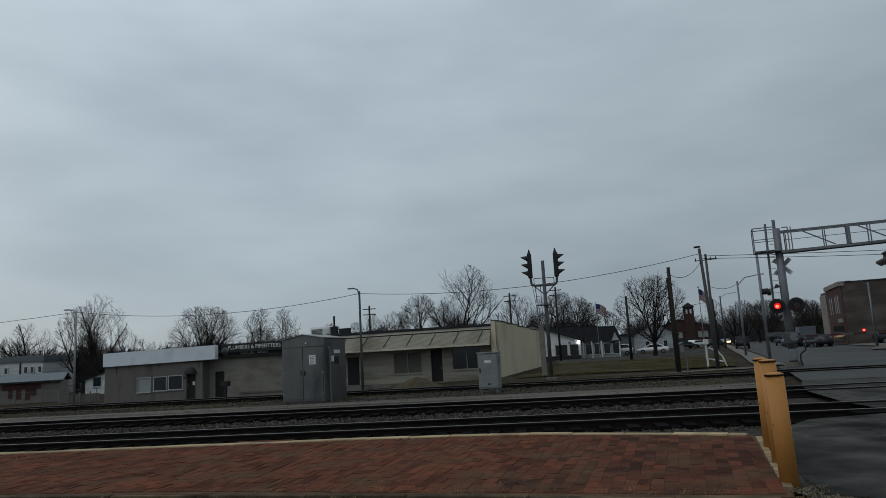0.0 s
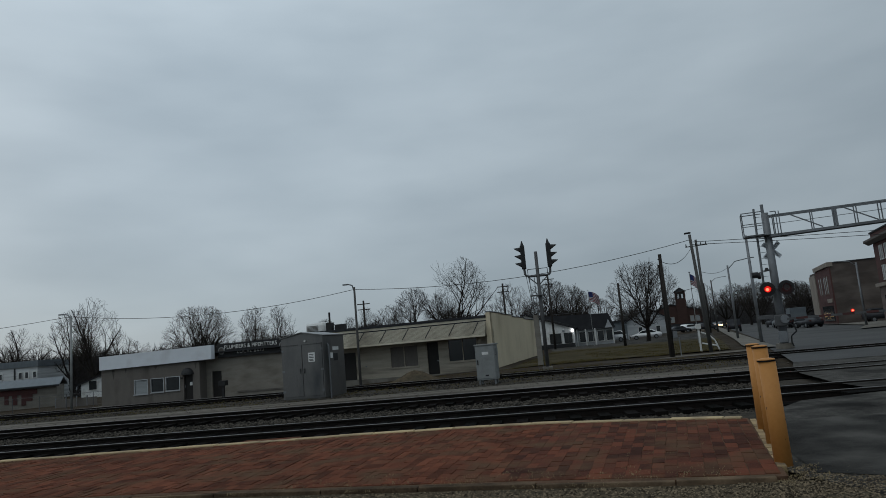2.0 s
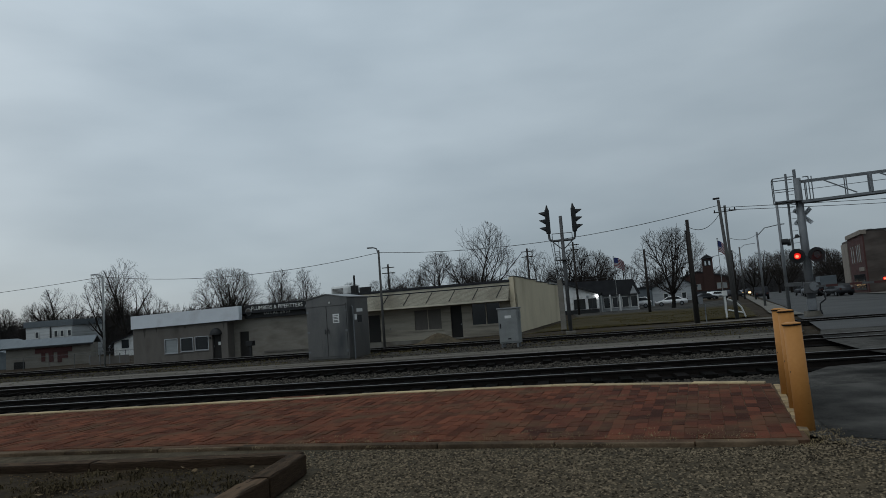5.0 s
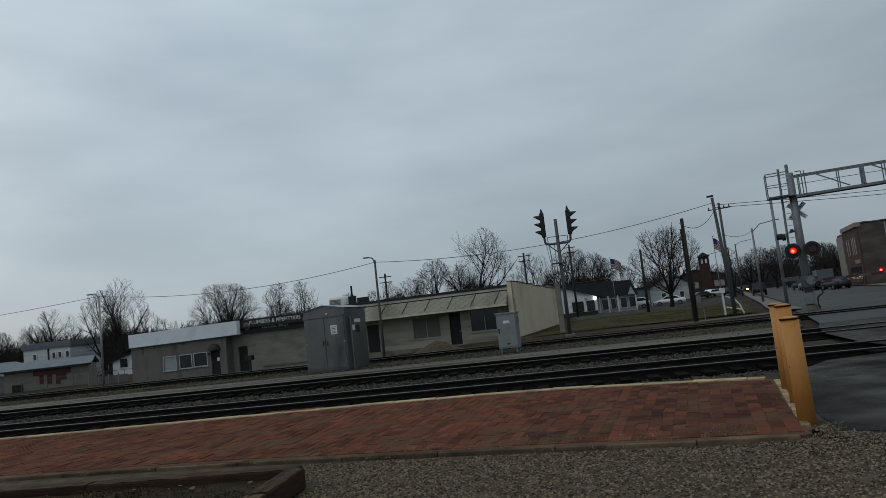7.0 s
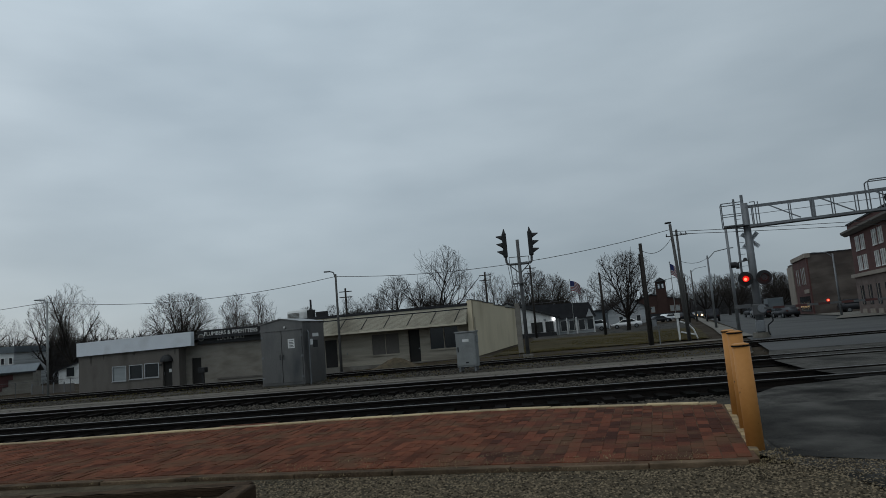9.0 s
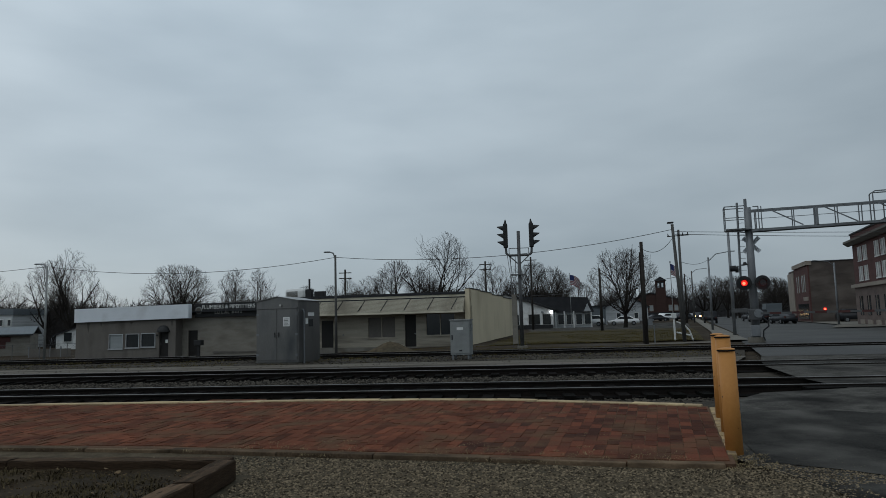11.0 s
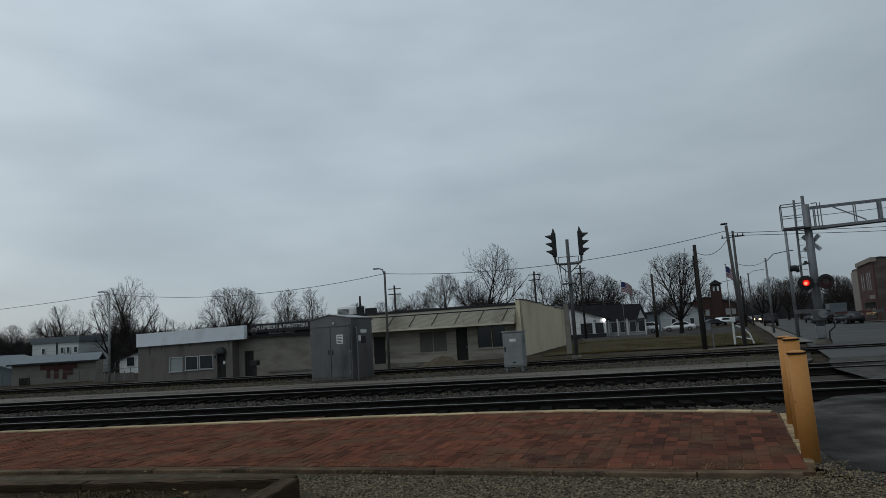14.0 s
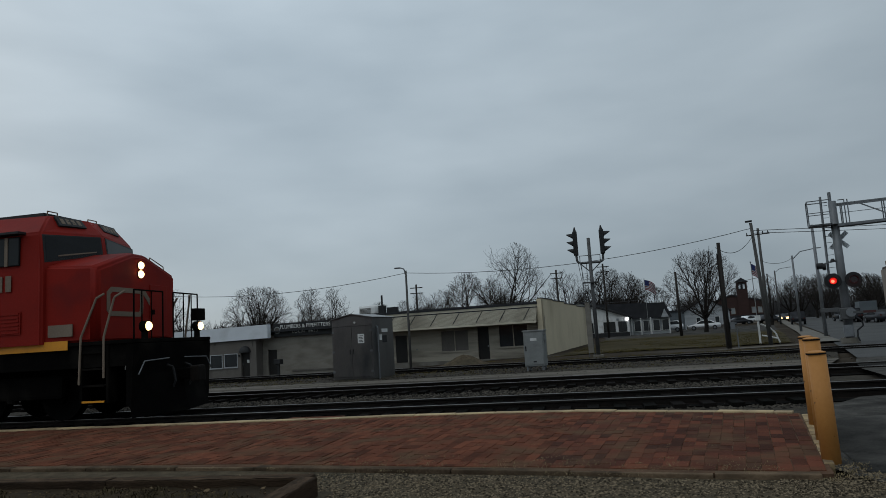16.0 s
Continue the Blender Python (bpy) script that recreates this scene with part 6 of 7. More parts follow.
    for k in range(many):
        tilt = (0.10 if k == 0 else rng.uniform(0.3, 0.75) if k % 2 else rng.uniform(0.6, 0.85 + 0.55 * spread))
        az = a0 + k * 2.4 + rng.uniform(-0.3, 0.3)
        d = Vector((math.sin(tilt) * math.cos(az), math.sin(tilt) * math.sin(az), math.cos(tilt)))
        p = head - Vector((0, 0, fork * rng.uniform(0.0, 0.22) * (k > 0)))
        span = reach(p, d)
        limb(p, d, max(span, 1.0) * rng.uniform(0.9, 1.0), trunk_r * (0.56 if k == 0 else rng.uniform(0.48, 0.64)), 0)
    for key, m in (("trunk", M["bark"]), ("crown", M["twig"])):
        vs, fs = sets[key]
        me = bpy.data.meshes.new(key)
        me.from_pydata(vs, [], fs)
        me.materials.append(m)
        ob = new(key, me)
        ob.parent = t
    return t


# x, y, height of the top, crown radius, trunk radius
TREES = [
    (-79.9, 98, 10.2, 3.6, 0.32), (-57.9, 84, 12.3, 3.0, 0.3), (-65.6, 90, 11.5, 3.0, 0.27), (-62.1, 96, 8.6, 1.9, 0.2), (-60.0, 98, 6.9, 1.8, 0.18),
    (-47.8, 93, 10.6, 5.0, 0.28), (-41.4, 98, 10.1, 2.7, 0.25), (-37.8, 99, 10.0, 2.7, 0.25), (-101.2, 110, 8.2, 3.0, 0.25), (-92.8, 108, 8.8, 3.0, 0.25),
    (-86.5, 104, 8.0, 2.6, 0.22), (-56.8, 100, 6.0, 1.3, 0.15), (-52.6, 104, 7.2, 2.0, 0.2), (-44.5, 104, 7.4, 2.2, 0.2), (-33, 106, 7.6, 2.4, 0.2),
    (-25.6, 104, 8.6, 2.0, 0.2), (-21.3, 100, 8.5, 2.6, 0.22), (-16.8, 97, 10.4, 3.2, 0.28), (-10.0, 92, 13.7, 4.7, 0.32), (-6.0, 104, 7.4, 2.2, 0.2),
    (-2.6, 100, 10.2, 2.7, 0.2), (3.5, 104, 10.2, 2.5, 0.24), (6.3, 106, 9.0, 2.9, 0.24), (0.6, 112, 7.6, 2.6, 0.2), (14.2, 88, 10.3, 4.3, 0.25), (10.4, 104, 6.6, 2.2, 0.2),
    (-70.5, 100, 8.4, 2.4, 0.2), (-75.0, 106, 8.6, 2.6, 0.2), (-29.5, 108, 7.6, 2.4, 0.2), (-13.5, 100, 9.6, 2.8, 0.24), (9.0, 112, 8.4, 2.4, 0.2),
    (27.7, 112, 7.8, 1.7, 0.2), (42.9, 150, 9.4, 3.2, 0.3), (51.9, 165, 10.2, 3.6, 0.3), (64.1, 170, 9.4, 4.2, 0.3), (72, 190, 9.6, 4.2, 0.3), (47.5, 175, 9.6, 3.2, 0.3), (58, 190, 10.4, 4.0, 0.3),
    (56.5, 176, 10.5, 4.4, 0.32), (2.0, 110, 10.0, 3.2, 0.26), (6.5, 116, 10.2, 3.2, 0.26), (24.0, 150, 8.2, 3.0, 0.24), (76.0, 205, 11.5, 5.0, 0.34)]
for k, (x, y, h, rad, r) in enumerate(TREES):
    wide = rad / h > 0.4
    tree(x, y, h, rad, 40 + k, r, 1.0 if wide else 0.62, "bare spreading tree with long wide limbs" if wide else "bare deciduous tree with a rounded crown of fine twigs")


def woods(name, x0, x1, y, z0, z1, seed, count, label, material="woods"):
    """A far belt of leafless scrub: many thin upright stems and clumps in one mesh."""
    rng = random.Random(seed)
    vs, fs = [], []
    for k in range(count):
        x = rng.uniform(x0, x1)
        yy = y + rng.uniform(-6, 6)
        g = level(x, yy)
        env = 0.62 + 0.38 * noise.noise((x * 0.11, seed, 0.0)) + 0.12 * noise.noise((x * 0.45, seed, 3.0))
        h = (z1 - g) * env * rng.uniform(0.5, 1.0)
        p = Vector((x, yy, g - 0.1))
        d = Vector((rng.uniform(-0.3, 0.3), rng.uniform(-0.2, 0.2), 1)).normalized()
        for s in range(4):
            L = h / 4
            q = p + d * L
            w = 0.10 * (1 - s / 5)
            b = len(vs)
            vs += [(p.x - w, p.y, p.z), (p.x + w, p.y + 0.05, p.z), (p.x, p.y - w, p.z), (q.x, q.y, q.z)]
            fs += [(b, b + 1, b + 3), (b + 1, b + 2, b + 3), (b + 2, b, b + 3)]
            for j in range(5):
                e = p.lerp(q, rng.random())
                o = Vector((rng.uniform(-1, 1), rng.uniform(-0.6, 0.6), rng.uniform(0.1, 1.0))).normalized() * L * rng.uniform(0.4, 0.9)
                b = len(vs)
                w2 = 0.05
                vs += [tuple(e + Vector((-w2, 0, 0))), tuple(e + Vector((w2, 0, -w2))), tuple(e + o)]
                fs.append((b, b + 1, b + 2))
            p = q
            d = (d + Vector((rng.uniform(-0.4, 0.4), rng.uniform(-0.3, 0.3), 0.2))).normalized()
    me = bpy.data.meshes.new(name)
    me.from_pydata(vs, [], fs)
    me.materials.append(M[material])
    return tagged(new(name, me), label, "woodland", kind="stuff")


woods("scrub_belt", -150, -40, 112, 0, 10.0, 1, 8000, "dark leafless scrub and hedges behind the shed")
woods("scrub_clump", -64.5, -51.0, 93, 0, 7.6, 2, 800, "dark dense leafless thicket beside the hall")
woods("tree_belt", -62, 11, 132, 0, 10.0, 3, 7500, "leafless tree belt behind the buildings")
woods("street_end_woods", 30, 190, 240, 0, 14.0, 4, 6500, "leafless woods at the end of the street, greyed for haze", "hazed_woods")
woods("far_woods", -260, 260, 300, 0, 10.0, 5, 3500, "distant line of leafless woods, greyed for haze", "hazed_woods")


# ---- locomotive: local x ahead, z from the rail head ----
loco = thing("locomotive", -9.0, 14.12, 0.12, 0, "large red and black diesel locomotive with lit headlights", "locomotive")
R, K = M["loco_red"], M["loco_black"]
part("underframe", box(-21.5, -0.35, -1.45, 1.45, 1.15, 1.62), K, loco, "black underframe sill")
part("deck", box(-21.6, -0.32, -1.5, 1.5, 1.62, 1.7, bevel=0.01), K, loco)
part("pilot", prism([(-0.5, 0.35), (-0.38, 0.25), (-0.32, 1.6), (-0.5, 1.68)], -1.48, 1.48), K, loco, "grimy black pilot plate")
bm = bmesh.new()
v = [bm.verts.new(c) for c in ((0.0, 0, 0.06), (-0.4, -1.44, 0.06), (-0.5, -1.44, 0.95), (-0.24, 0, 0.95), (-0.4, 1.44, 0.06), (-0.5, 1.44, 0.95))]
for f in ((0, 1, 2, 3), (0, 3, 5, 4)):
    bm.faces.new([v[i] for i in f])
bmesh.ops.recalc_face_normals(bm, faces=bm.faces)
bmesh.ops.solidify(bm, geom=list(bm.faces), thickness=0.04)
part("snow_plough", bm, K, loco, "black snow plough")
c = part("coupler", box(-0.3, 0.2, -0.12, 0.12, 0.75, 1.0, bevel=0.03), K, loco)
part("knuckle", box(0.15, 0.37, -0.18, 0.14, 0.68, 1.05, bevel=0.05), M["rust"], c)
for s in (-1, 1):
    part("air_hose", pipe([(-0.3, s * 0.35, 1.1), (-0.15, s * 0.35, 1.05), (-0.1, s * 0.33, 0.75), (-0.2, s * 0.3, 0.55)], 0.025), M["black"], loco)
    part("uncoupling_lever", pipe([(-0.28, s * 0.3, 1.25), (-0.26, s * 1.2, 1.22), (-0.26, s * 1.4, 0.95)], 0.014), M["galv"], loco)

def dome(x, y, z, r):
    """A bulging lamp glass that faces ahead."""
    bm = bmesh.new()
    bmesh.ops.create_uvsphere(bm, u_segments=16, v_segments=10, radius=r, matrix=Matrix.Translation((x, y, z)) @ Matrix.Diagonal((0.75, 1, 1, 1)))
    return bm


nose = part("nose", bmesh.new(), R, loco, "sloping red nose")
prof0 = [(-1.5, 1.7), (-1.5, 3.42), (-0.28, 3.78), (0.28, 3.78), (1.5, 3.42), (1.5, 1.7)]
prof1 = [(-1.43, 1.7), (-1.43, 3.33), (-0.24, 3.75), (0.24, 3.75), (1.43, 3.33), (1.43, 1.7)]
bm = bmesh.new()
a = [bm.verts.new((-2.75, y, z)) for y, z in prof0]
b = [bm.verts.new((-1.36, y, z)) for y, z in prof1]
c = [bm.verts.new((-1.24, y * 0.955, 1.7 + (z - 1.7) * 0.965)) for y, z in prof1]
for p, q in ((a, b), (b, c)):
    for i in range(6):
        j = (i + 1) % 6
        bm.faces.new((p[i], p[j], q[j], q[i]))
bm.faces.new(c)
bmesh.ops.recalc_face_normals(bm, faces=bm.faces)
bmesh.ops.bevel(bm, geom=[e for e in bm.edges if len(e.link_faces) == 2], offset=0.05, segments=3, affect="EDGES")
bm.to_mesh(nose.data)
bm.free()
for f in nose.data.polygons:
    f.use_smooth = f.area < 0.2
d = part("nose_door", box(-1.25, -1.215, 0.36, 1.02, 1.76, 3.02, bevel=0.015), R, nose)
part("door_latch", box(-1.215, -1.19, 0.42, 0.5, 2.3, 2.42), K, d)
part("nose_grab", pipe([(-1.34, 0.5, 3.6), (-1.34, 0.52, 3.7), (-1.34, 1.05, 3.52), (-1.34, 1.08, 3.4)], 0.012), M["loco_grey"], nose)
for z in (3.245, 3.455):
    h = part("headlight", rod((-1.3, 0, z), (-1.215, 0, z), 0.1, n=18), K, nose)
    part("lamp", dome(-1.21, 0, z, 0.092), M["lit_white"], h, "lit headlight")
for s in (-1, 1):
    d = part("ditch_light", rod((-0.45, s * 1.01, 1.97), (-0.3, s * 1.01, 1.97), 0.12, n=18), K, loco)
    part("lamp", dome(-0.3, s * 1.01, 1.97, 0.1), M["lit_white"], d, "lit ditch light")
    part("bracket", box(-0.44, -0.34, s * 1.01 - 0.05, s * 1.01 + 0.05, 1.7, 1.87), K, d)

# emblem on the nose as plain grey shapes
def bent_bar(points, w, x0, x1):
    """A flat band of width w along a line in y and z, with mitred corners."""
    bm = bmesh.new()
    rows = []
    for i, (y, z) in enumerate(points):
        p = Vector((y, z))
        d0 = (p - Vector(points[i - 1])).normalized() if i else None
        d1 = (Vector(points[i + 1]) - p).normalized() if i + 1 < len(points) else None
        d = ((d0 or d1) + (d1 or d0)).normalized()
        n = Vector((-d.y, d.x)) * w / 2 / max(0.5, d.dot(d1 or d0))
        rows.append([bm.verts.new((x, (p + n * k).x, (p + n * k).y)) for x, k in ((x0, -1), (x1, -1), (x1, 1), (x0, 1))])
    for a, b in zip(rows, rows[1:]):
        for i in range(4):
            bm.faces.new((a[i], a[(i + 1) % 4], b[(i + 1) % 4], b[i]))
    bm.faces.new(rows[0])
    bm.faces.new(rows[-1][::-1])
    bmesh.ops.recalc_face_normals(bm, faces=bm.faces)
    return bm


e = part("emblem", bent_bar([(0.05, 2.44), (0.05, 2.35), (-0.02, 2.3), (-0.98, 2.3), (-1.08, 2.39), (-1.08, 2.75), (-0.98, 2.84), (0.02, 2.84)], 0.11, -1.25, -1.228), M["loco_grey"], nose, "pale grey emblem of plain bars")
part("emblem_bar", bent_bar([(0.06, 2.44), (0.06, 2.79), (0.14, 2.83), (0.62, 2.33), (0.74, 2.33), (0.76, 2.87)], 0.11, -1.25, -1.229), M["loco_grey"], e)

# cab
cab = part("cab", bmesh.new(), R, loco, "red wide cab")
bm = bmesh.new()
ring = [(-1.6, 1.7), (-1.6, 4.16), (-1.1, 4.64), (1.1, 4.64), (1.6, 4.16), (1.6, 1.7)]
back = [bm.verts.new((-5.4, y, z + (0.06 if z > 4.3 else 0))) for y, z in ring]
# the front: waist under the windscreens, brow over them, roof edge, each bowed forward in the middle
rows = []
for x_mid, x_out, w, z_mid, z_out in ((-2.16, -2.5, 1.59, 1.7, 1.7), (-2.16, -2.5, 1.59, 3.76, 3.44), (-2.24, -2.58, 1.56, 4.24, 4.16), (-2.62, -2.78, 1.1, 4.66, 4.64)):
    rows.append([bm.verts.new((x_out, -w, z_out)), bm.verts.new((x_mid, 0, z_mid)), bm.verts.new((x_out, w, z_out))])
for a, b in zip(rows, rows[1:]):
    for i in (0, 1):
        bm.faces.new((a[i], a[i + 1], b[i + 1], b[i]))
for i, side in ((0, (0, 1, 2)), (2, (5, 4, 3))):
    bm.faces.new((back[side[0]], back[side[1]], rows[2][i], rows[1][i], rows[0][i]))
    bm.faces.new((back[side[1]], back[side[2]], rows[3][i], rows[2][i]))
bm.faces.new((back[2], back[3], rows[3][2], rows[3][1], rows[3][0]))
bm.faces.new(back)
bmesh.ops.recalc_face_normals(bm, faces=bm.faces)
bmesh.ops.bevel(bm, geom=[e for e in bm.edges if len(e.link_faces) == 2 and e.calc_face_angle(0) > 0.25], offset=0.045, segments=3, affect="EDGES")
bm.to_mesh(cab.data)
bm.free()
for f in cab.data.polygons:
    f.use_smooth = f.area < 0.15


def on_front(s, y0, y1, u0, u1, lift, name, material, parent, label="", brow=False):
    """A pane or panel on one half of the bowed cab front; u0 to u1 of the way up the screen or the brow."""
    def at(y, u):
        f = y / 1.57
        if brow:
            lo, hi = Vector((-2.24 - 0.34 * f, 0, 4.24 - 0.08 * f)), Vector((-2.62 - 0.23 * f, 0, 4.66))
        else:
            lo, hi = Vector((-2.16 - 0.34 * f, 0, 3.76 - 0.32 * f)), Vector((-2.24 - 0.34 * f, 0, 4.24 - 0.08 * f))
        p = lo.lerp(hi, u)
        return Vector((p.x, s * y, p.z))
    bm = bmesh.new()
    pts = [at(y0, u0), at(y1, u0), at(y1, u1), at(y0, u1)]
    n = (pts[1] - pts[0]).cross(pts[3] - pts[0]).normalized()
    n = n if n.x > 0 else -n
    low = [bm.verts.new(p - n * 0.02) for p in pts]
    top = [bm.verts.new(p + n * lift) for p in pts]
    bm.faces.new(low)
    bm.faces.new(top)
    for i in range(4):
        bm.faces.new((low[i], low[(i + 1) % 4], top[(i + 1) % 4], top[i]))
    bmesh.ops.recalc_face_normals(bm, faces=bm.faces)
    return part(name, bm, material, parent, label)


for s in (-1, 1):
    g = on_front(s, 0.07, 1.52, 0.06, 0.95, 0.008, "window_seal", M["black"], cab)
    on_front(s, 0.11, 1.47, 0.11, 0.9, 0.014, "windscreen", M["cab_glass"], g, "dark windscreen")
    on_front(s, 0.25, 1.2, 0.2, 0.25, 0.03, "wiper", M["loco_grey"], g)
    nb = on_front(s, 0.3, 1.0, 0.42, 0.9, 0.03, "number_board", M["black"], cab, "black number board", True)
    for k in range(4):
        y = 0.42 + 0.145 * k
        on_front(s, y - 0.03, y + 0.06, 0.52, 0.8, 0.036, "bar", M["loco_grey"], nb, "", True)
    w = part("side_window", box(-5.0, -3.06, s * 1.57, s * 1.625, 3.46, 4.1, bevel=0.02), M["cab_glass"], cab, "dark side window")
    part("window_post", box(-3.42, -3.34, s * 1.62, s * 1.64, 3.46, 4.1), M["loco_grey"], w)
    part("visor", box(-5.1, -2.95, min(s * 1.55, s * 1.77), max(s * 1.55, s * 1.77), 4.15, 4.2), M["black"], cab)
    for k in range(4):
        part("bar", box(-4.1 + 0.23 * k, -3.95 + 0.23 * k, min(s * 1.605, s * 1.612), max(s * 1.605, s * 1.612), 2.9, 3.25), M["loco_grey"], cab, "pale painted bar")
    vg = part("vent_grille", box(-4.4, -3.0, min(s * 1.605, s * 1.615), max(s * 1.605, s * 1.615), 1.95, 2.45), R, cab, "red louvred grille")
    for k in range(6):
        part("louvre", box(-4.36, -3.04, min(s * 1.615, s * 1.63), max(s * 1.615, s * 1.63), 1.98 + 0.08 * k, 2.02 + 0.08 * k), R, vg)
    part("grey_panel", box(-2.4, -1.8, min(s * 1.47, s * 1.505), max(s * 1.47, s * 1.505), 1.84, 2.1), M["loco_grey"], nose, "pale panel")
part("roof_panel", box(-5.4, -3.0, -1.0, 1.0, 4.66, 4.74), M["black"], cab)
for x, y in ((-2.95, -0.8), (-2.95, 0.5), (-3.8, 0.0)):
    part("roof_fitting", pipe([(x, y - 0.15, 4.62), (x, y - 0.15, 4.78), (x, y + 0.15, 4.78), (x, y + 0.15, 4.62)], 0.014), M["loco_grey"], cab)

# hood
hood = part("hood", prism([(-21.2, 1.7), (-5.4, 1.7), (-5.4, 4.35), (-21.2, 4.35)], -0.95, 0.95), R, loco, "long red engine hood")
part("hood_roof", prism([(-21.2, 4.35), (-5.4, 4.35), (-5.4, 4.5), (-21.2, 4.5)], -0.7, 0.7), K, hood)
part("radiator", box(-20.6, -16.5, -1.5, 1.5, 3.6, 4.6, bevel=0.08), K, hood, "black radiator housing")
for k in range(9):
    for s in (-1, 1):
        part("hood_door", box(-15.9 + k * 1.1, -14.95 + k * 1.1, min(s * 0.95, s * 0.97), max(s * 0.95, s * 0.97), 1.9, 3.7, bevel=0.008), R, hood)
for k in range(9):
    for s in (-1, 1):
        part("stripe", box(-20.6 + k * 2.1, -18.7 + k * 2.1, min(s * 1.5, s * 1.51), max(s * 1.5, s * 1.52), 1.55, 1.75), M["stripe"], loco, "yellow reflective stripe")

# hand rails and steps
for s in (-1, 1):
    part("handrail", pipe([(-1.14, s * 1.33, 2.72), (-1.27, s * 1.42, 2.62), (-1.58, s * 1.5, 1.8), (-1.62, s * 1.5, 0.8)], 0.024), M["loco_grey"], loco, "pale corner handrail")
    part("handrail", pipe([(-0.72, s * 1.22, 2.76), (-0.84, s * 1.4, 2.62), (-1.02, s * 1.5, 1.78), (-1.02, s * 1.5, 0.92)], 0.024), M["loco_grey"], loco, "pale corner handrail")
    part("front_rail", pipe([(-0.5, s * 0.2, 1.7), (-0.5, s * 0.2, 2.77), (-0.5, s * 1.22, 2.77), (-0.5, s * 1.22, 1.7)], 0.018), K, loco)
    for y in (0.62, 0.95):
        part("rail_post", rod((-0.5, s * y, 1.7), (-0.5, s * y, 2.77), 0.015), K, loco)
    if s > 0:
        part("corner_box", box(-0.6, -0.42, min(s * 1.1, s * 1.36), max(s * 1.15, s * 1.45), 2.12, 2.42, bevel=0.02), K, loco)
    for k, z in enumerate((0.42, 0.75, 1.1, 1.45)):
        st = part("step", box(-1.56, -0.98, min(s * 1.2, s * 1.5), max(s * 1.2, s * 1.5), z, z + 0.03), K, loco)
        part("tread_edge", box(-1.54, -1.0, min(s * 1.49, s * 1.51), max(s * 1.49, s * 1.51), z - 0.005, z + 0.035), K if k else M["stripe"], st, "worn step edge")
    part("step_side", box(-1.62, -1.56, min(s * 1.2, s * 1.48), max(s * 1.2, s * 1.48), 0.4, 1.62), K, loco)
    part("step_side", box(-0.98, -0.92, min(s * 1.2, s * 1.48), max(s * 1.2, s * 1.48), 0.4, 1.62), K, loco)
    part("walkway_rail", pipe([(-5.3, s * 1.47, 2.7), (-21.0, s * 1.47, 2.7)], 0.02), K, loco)
    for k in range(9):
        part("rail_post", rod((-5.6 - 1.9 * k, s * 1.47, 1.7), (-5.6 - 1.9 * k, s * 1.47, 2.7), 0.018), K, loco)
part("fuel_tank", box(-13.4, -8.6, -1.4, 1.4, 0.35, 1.15, bevel=0.15), K, loco, "black fuel tank")
wheels = []
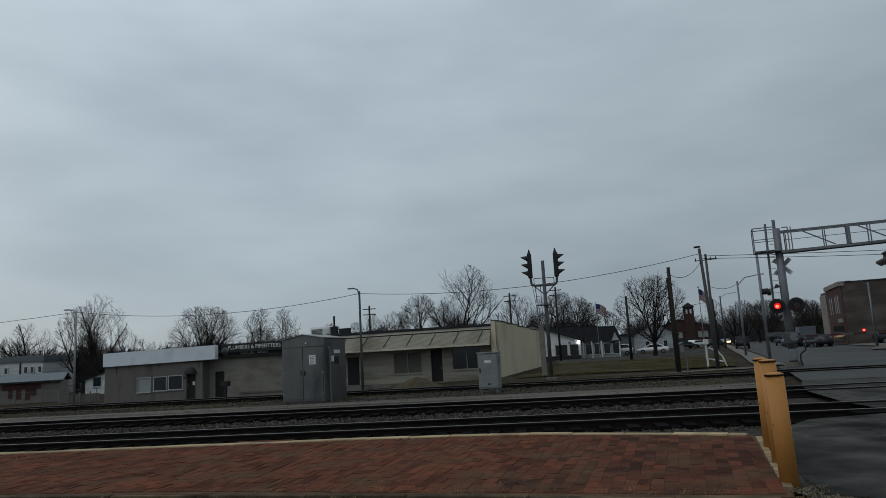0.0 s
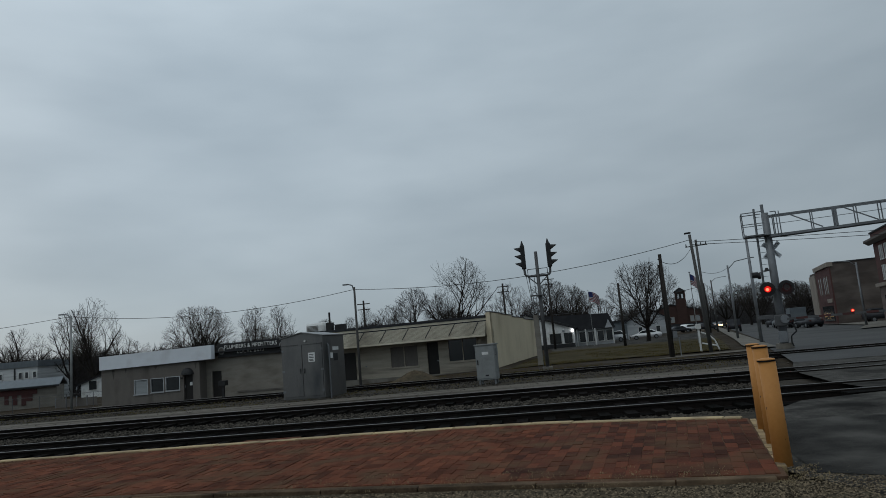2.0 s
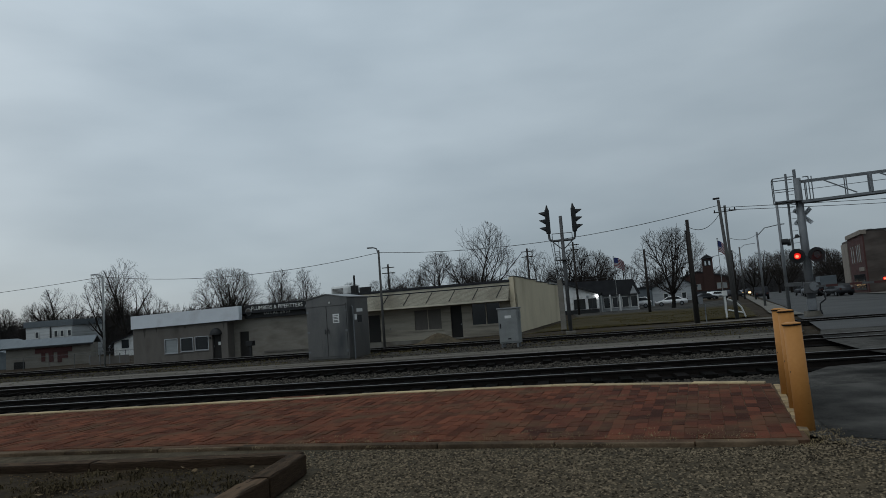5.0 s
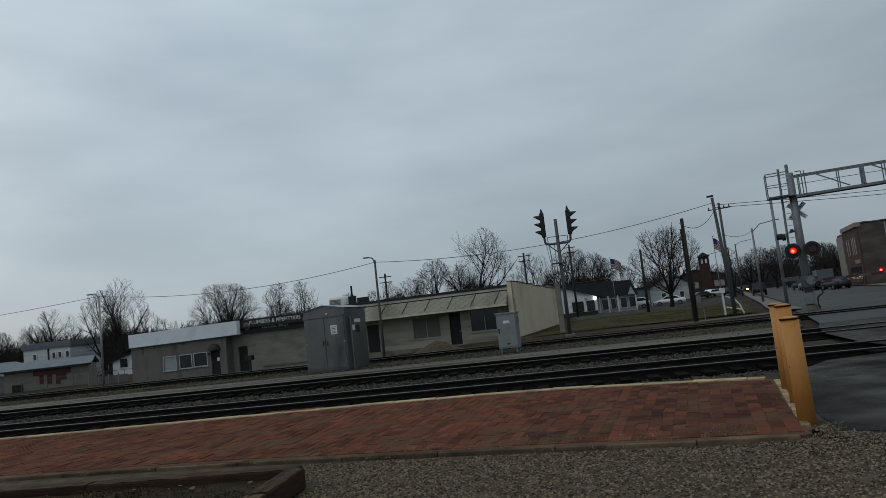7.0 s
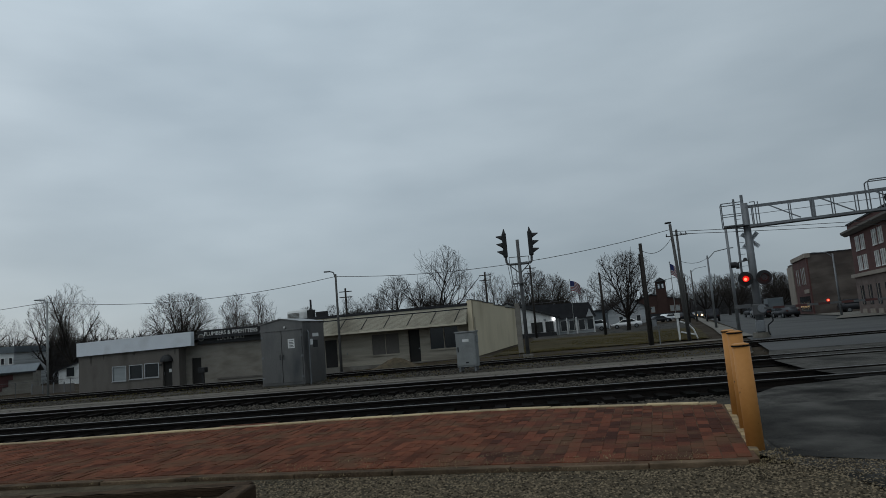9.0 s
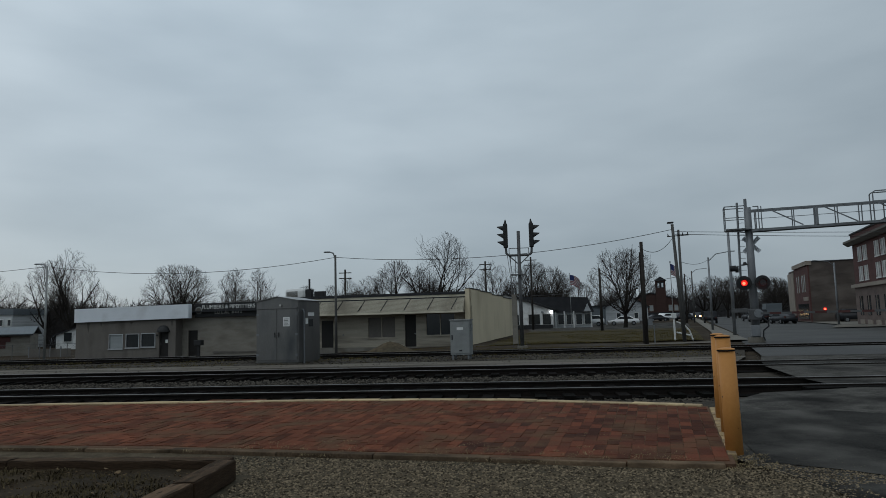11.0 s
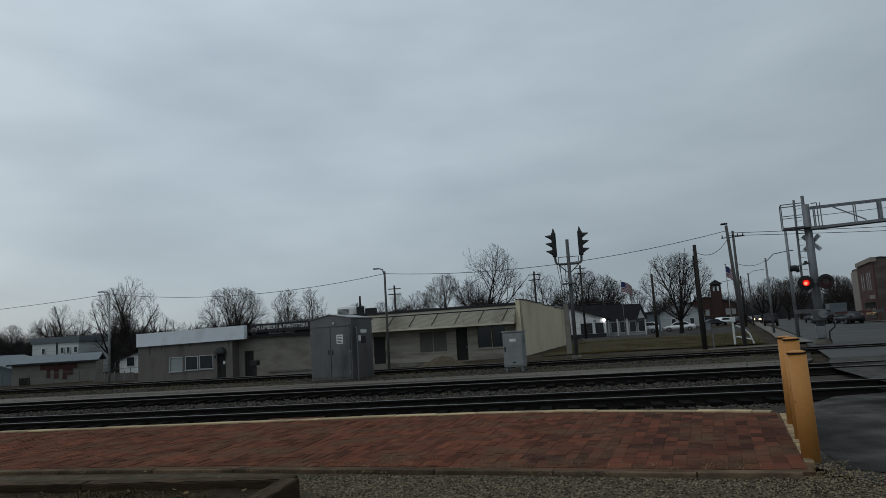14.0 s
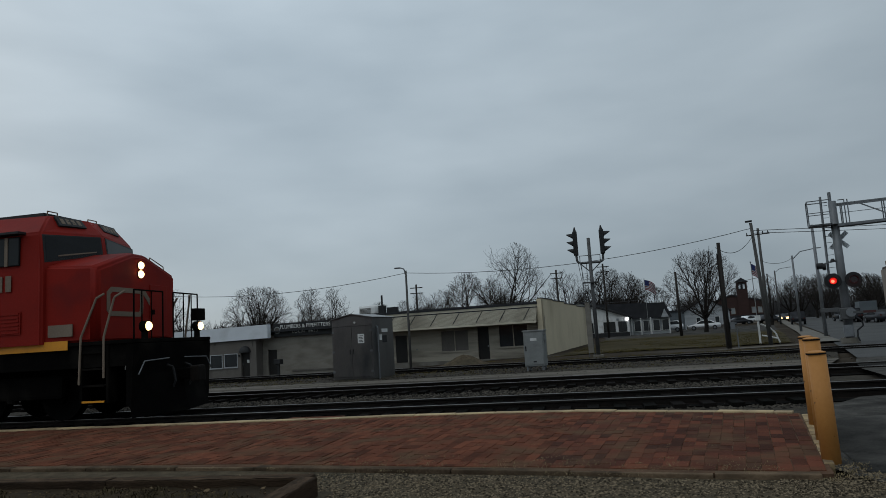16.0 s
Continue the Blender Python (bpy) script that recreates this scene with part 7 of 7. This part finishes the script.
for tx in (-4.6, -17.4):
    for s in (-1, 1):
        part("truck_frame", box(tx - 2.3, tx + 2.3, min(s * 0.98, s * 1.2), max(s * 0.98, s * 1.2), 0.5, 1.0, bevel=0.08), K, loco, "black truck side frame")
        for k in (-1, 1):
            part("spring", rod((tx + k * 0.95, s * 1.1, 0.45), (tx + k * 0.95, s * 1.1, 0.95), 0.12), K, loco)
    part("truck_bolster", box(tx - 2.5, tx + 2.5, -0.6, 0.6, 0.45, 1.16), K, loco, "black truck bolster and motors")
    for dx in (-2.0, 0.0, 2.0):
        ax = new("wheelset")
        ax.parent = loco
        ax.location = (tx + dx, 0, 0.53)
        for s in (-1, 1):
            w = part("wheel", rod((0, s * 0.7, 0), (0, s * 0.84, 0), 0.53, n=28), K, ax)
            bm = rod((0, s * 0.66, 0), (0, s * 0.7, 0), 0.56, n=28)
            part("hub", rod((0, s * 0.84, 0), (0, s * 0.95, 0), 0.16, n=12, bm=bm), K, ax)
            part("spoke_mark", box(-0.04, 0.04, min(s * 0.84, s * 0.85), max(s * 0.84, s * 0.85), 0.1, 0.45), K, ax)
        part("axle", rod((0, -0.7, 0), (0, 0.7, 0), 0.09), K, ax)
        wheels.append(ax)


def motions():
    speed, end = 12.45, -9.0
    steps = [0.0] + [round(0.5 * k, 2) for k in range(1, 33)]
    walk(loco, [(t, pose(end - speed * (16.0 - t), 14.12, 0.12)) for t in steps])
    # wheel turn: 0.1 s steps of 74 degrees at most
    for ax in wheels:
        m = ax.location.copy()
        rows = []
        for k in range(161):
            t = k / 10
            turn = math.degrees(speed * (t - 16.0) / 0.53)
            rows.append((t, pose(m.x, m.y, m.z, 0, turn * 0.5, 0)))
        walk(ax, rows)
    # flashing lamps: each lens turns its lit or its dark side to the road
    period, first, share = 0.992, -0.04, 0.53

    def flash(ob, odd):
        m = ob.location.copy()
        state = 0 if odd else 1
        rows, turn = [(0.0, pose(*m, 0, 0, 0 if state else 180))], 0 if state else 180
        k = 0
        while True:
            for t, lit in ((first + period * k + share, odd), (first + period * (k + 1), not odd)):
                if t > 15.9:
                    return walk(ob, rows + [(16.0, pose(*m, 0, 0, turn))])
                for j in range(4):
                    rows.append((t - 0.05 + j / 30, pose(*m, 0, 0, turn + 60 * j)))
                turn += 180
            k += 1

    flash(lens[0], False)
    flash(lens[1], True)
    flash(arm_lens[0], False)
    flash(arm_lens[1], True)
    walk(mover, [(0.0, pose(47.5, 182, -0.2, 0, 0, 256.4)), (8.0, pose(44.4, 169.5, -0.2, 0, 0, 256.4)), (16.0, pose(41.3, 157, -0.2, 0, 0, 256.4))])


motions()
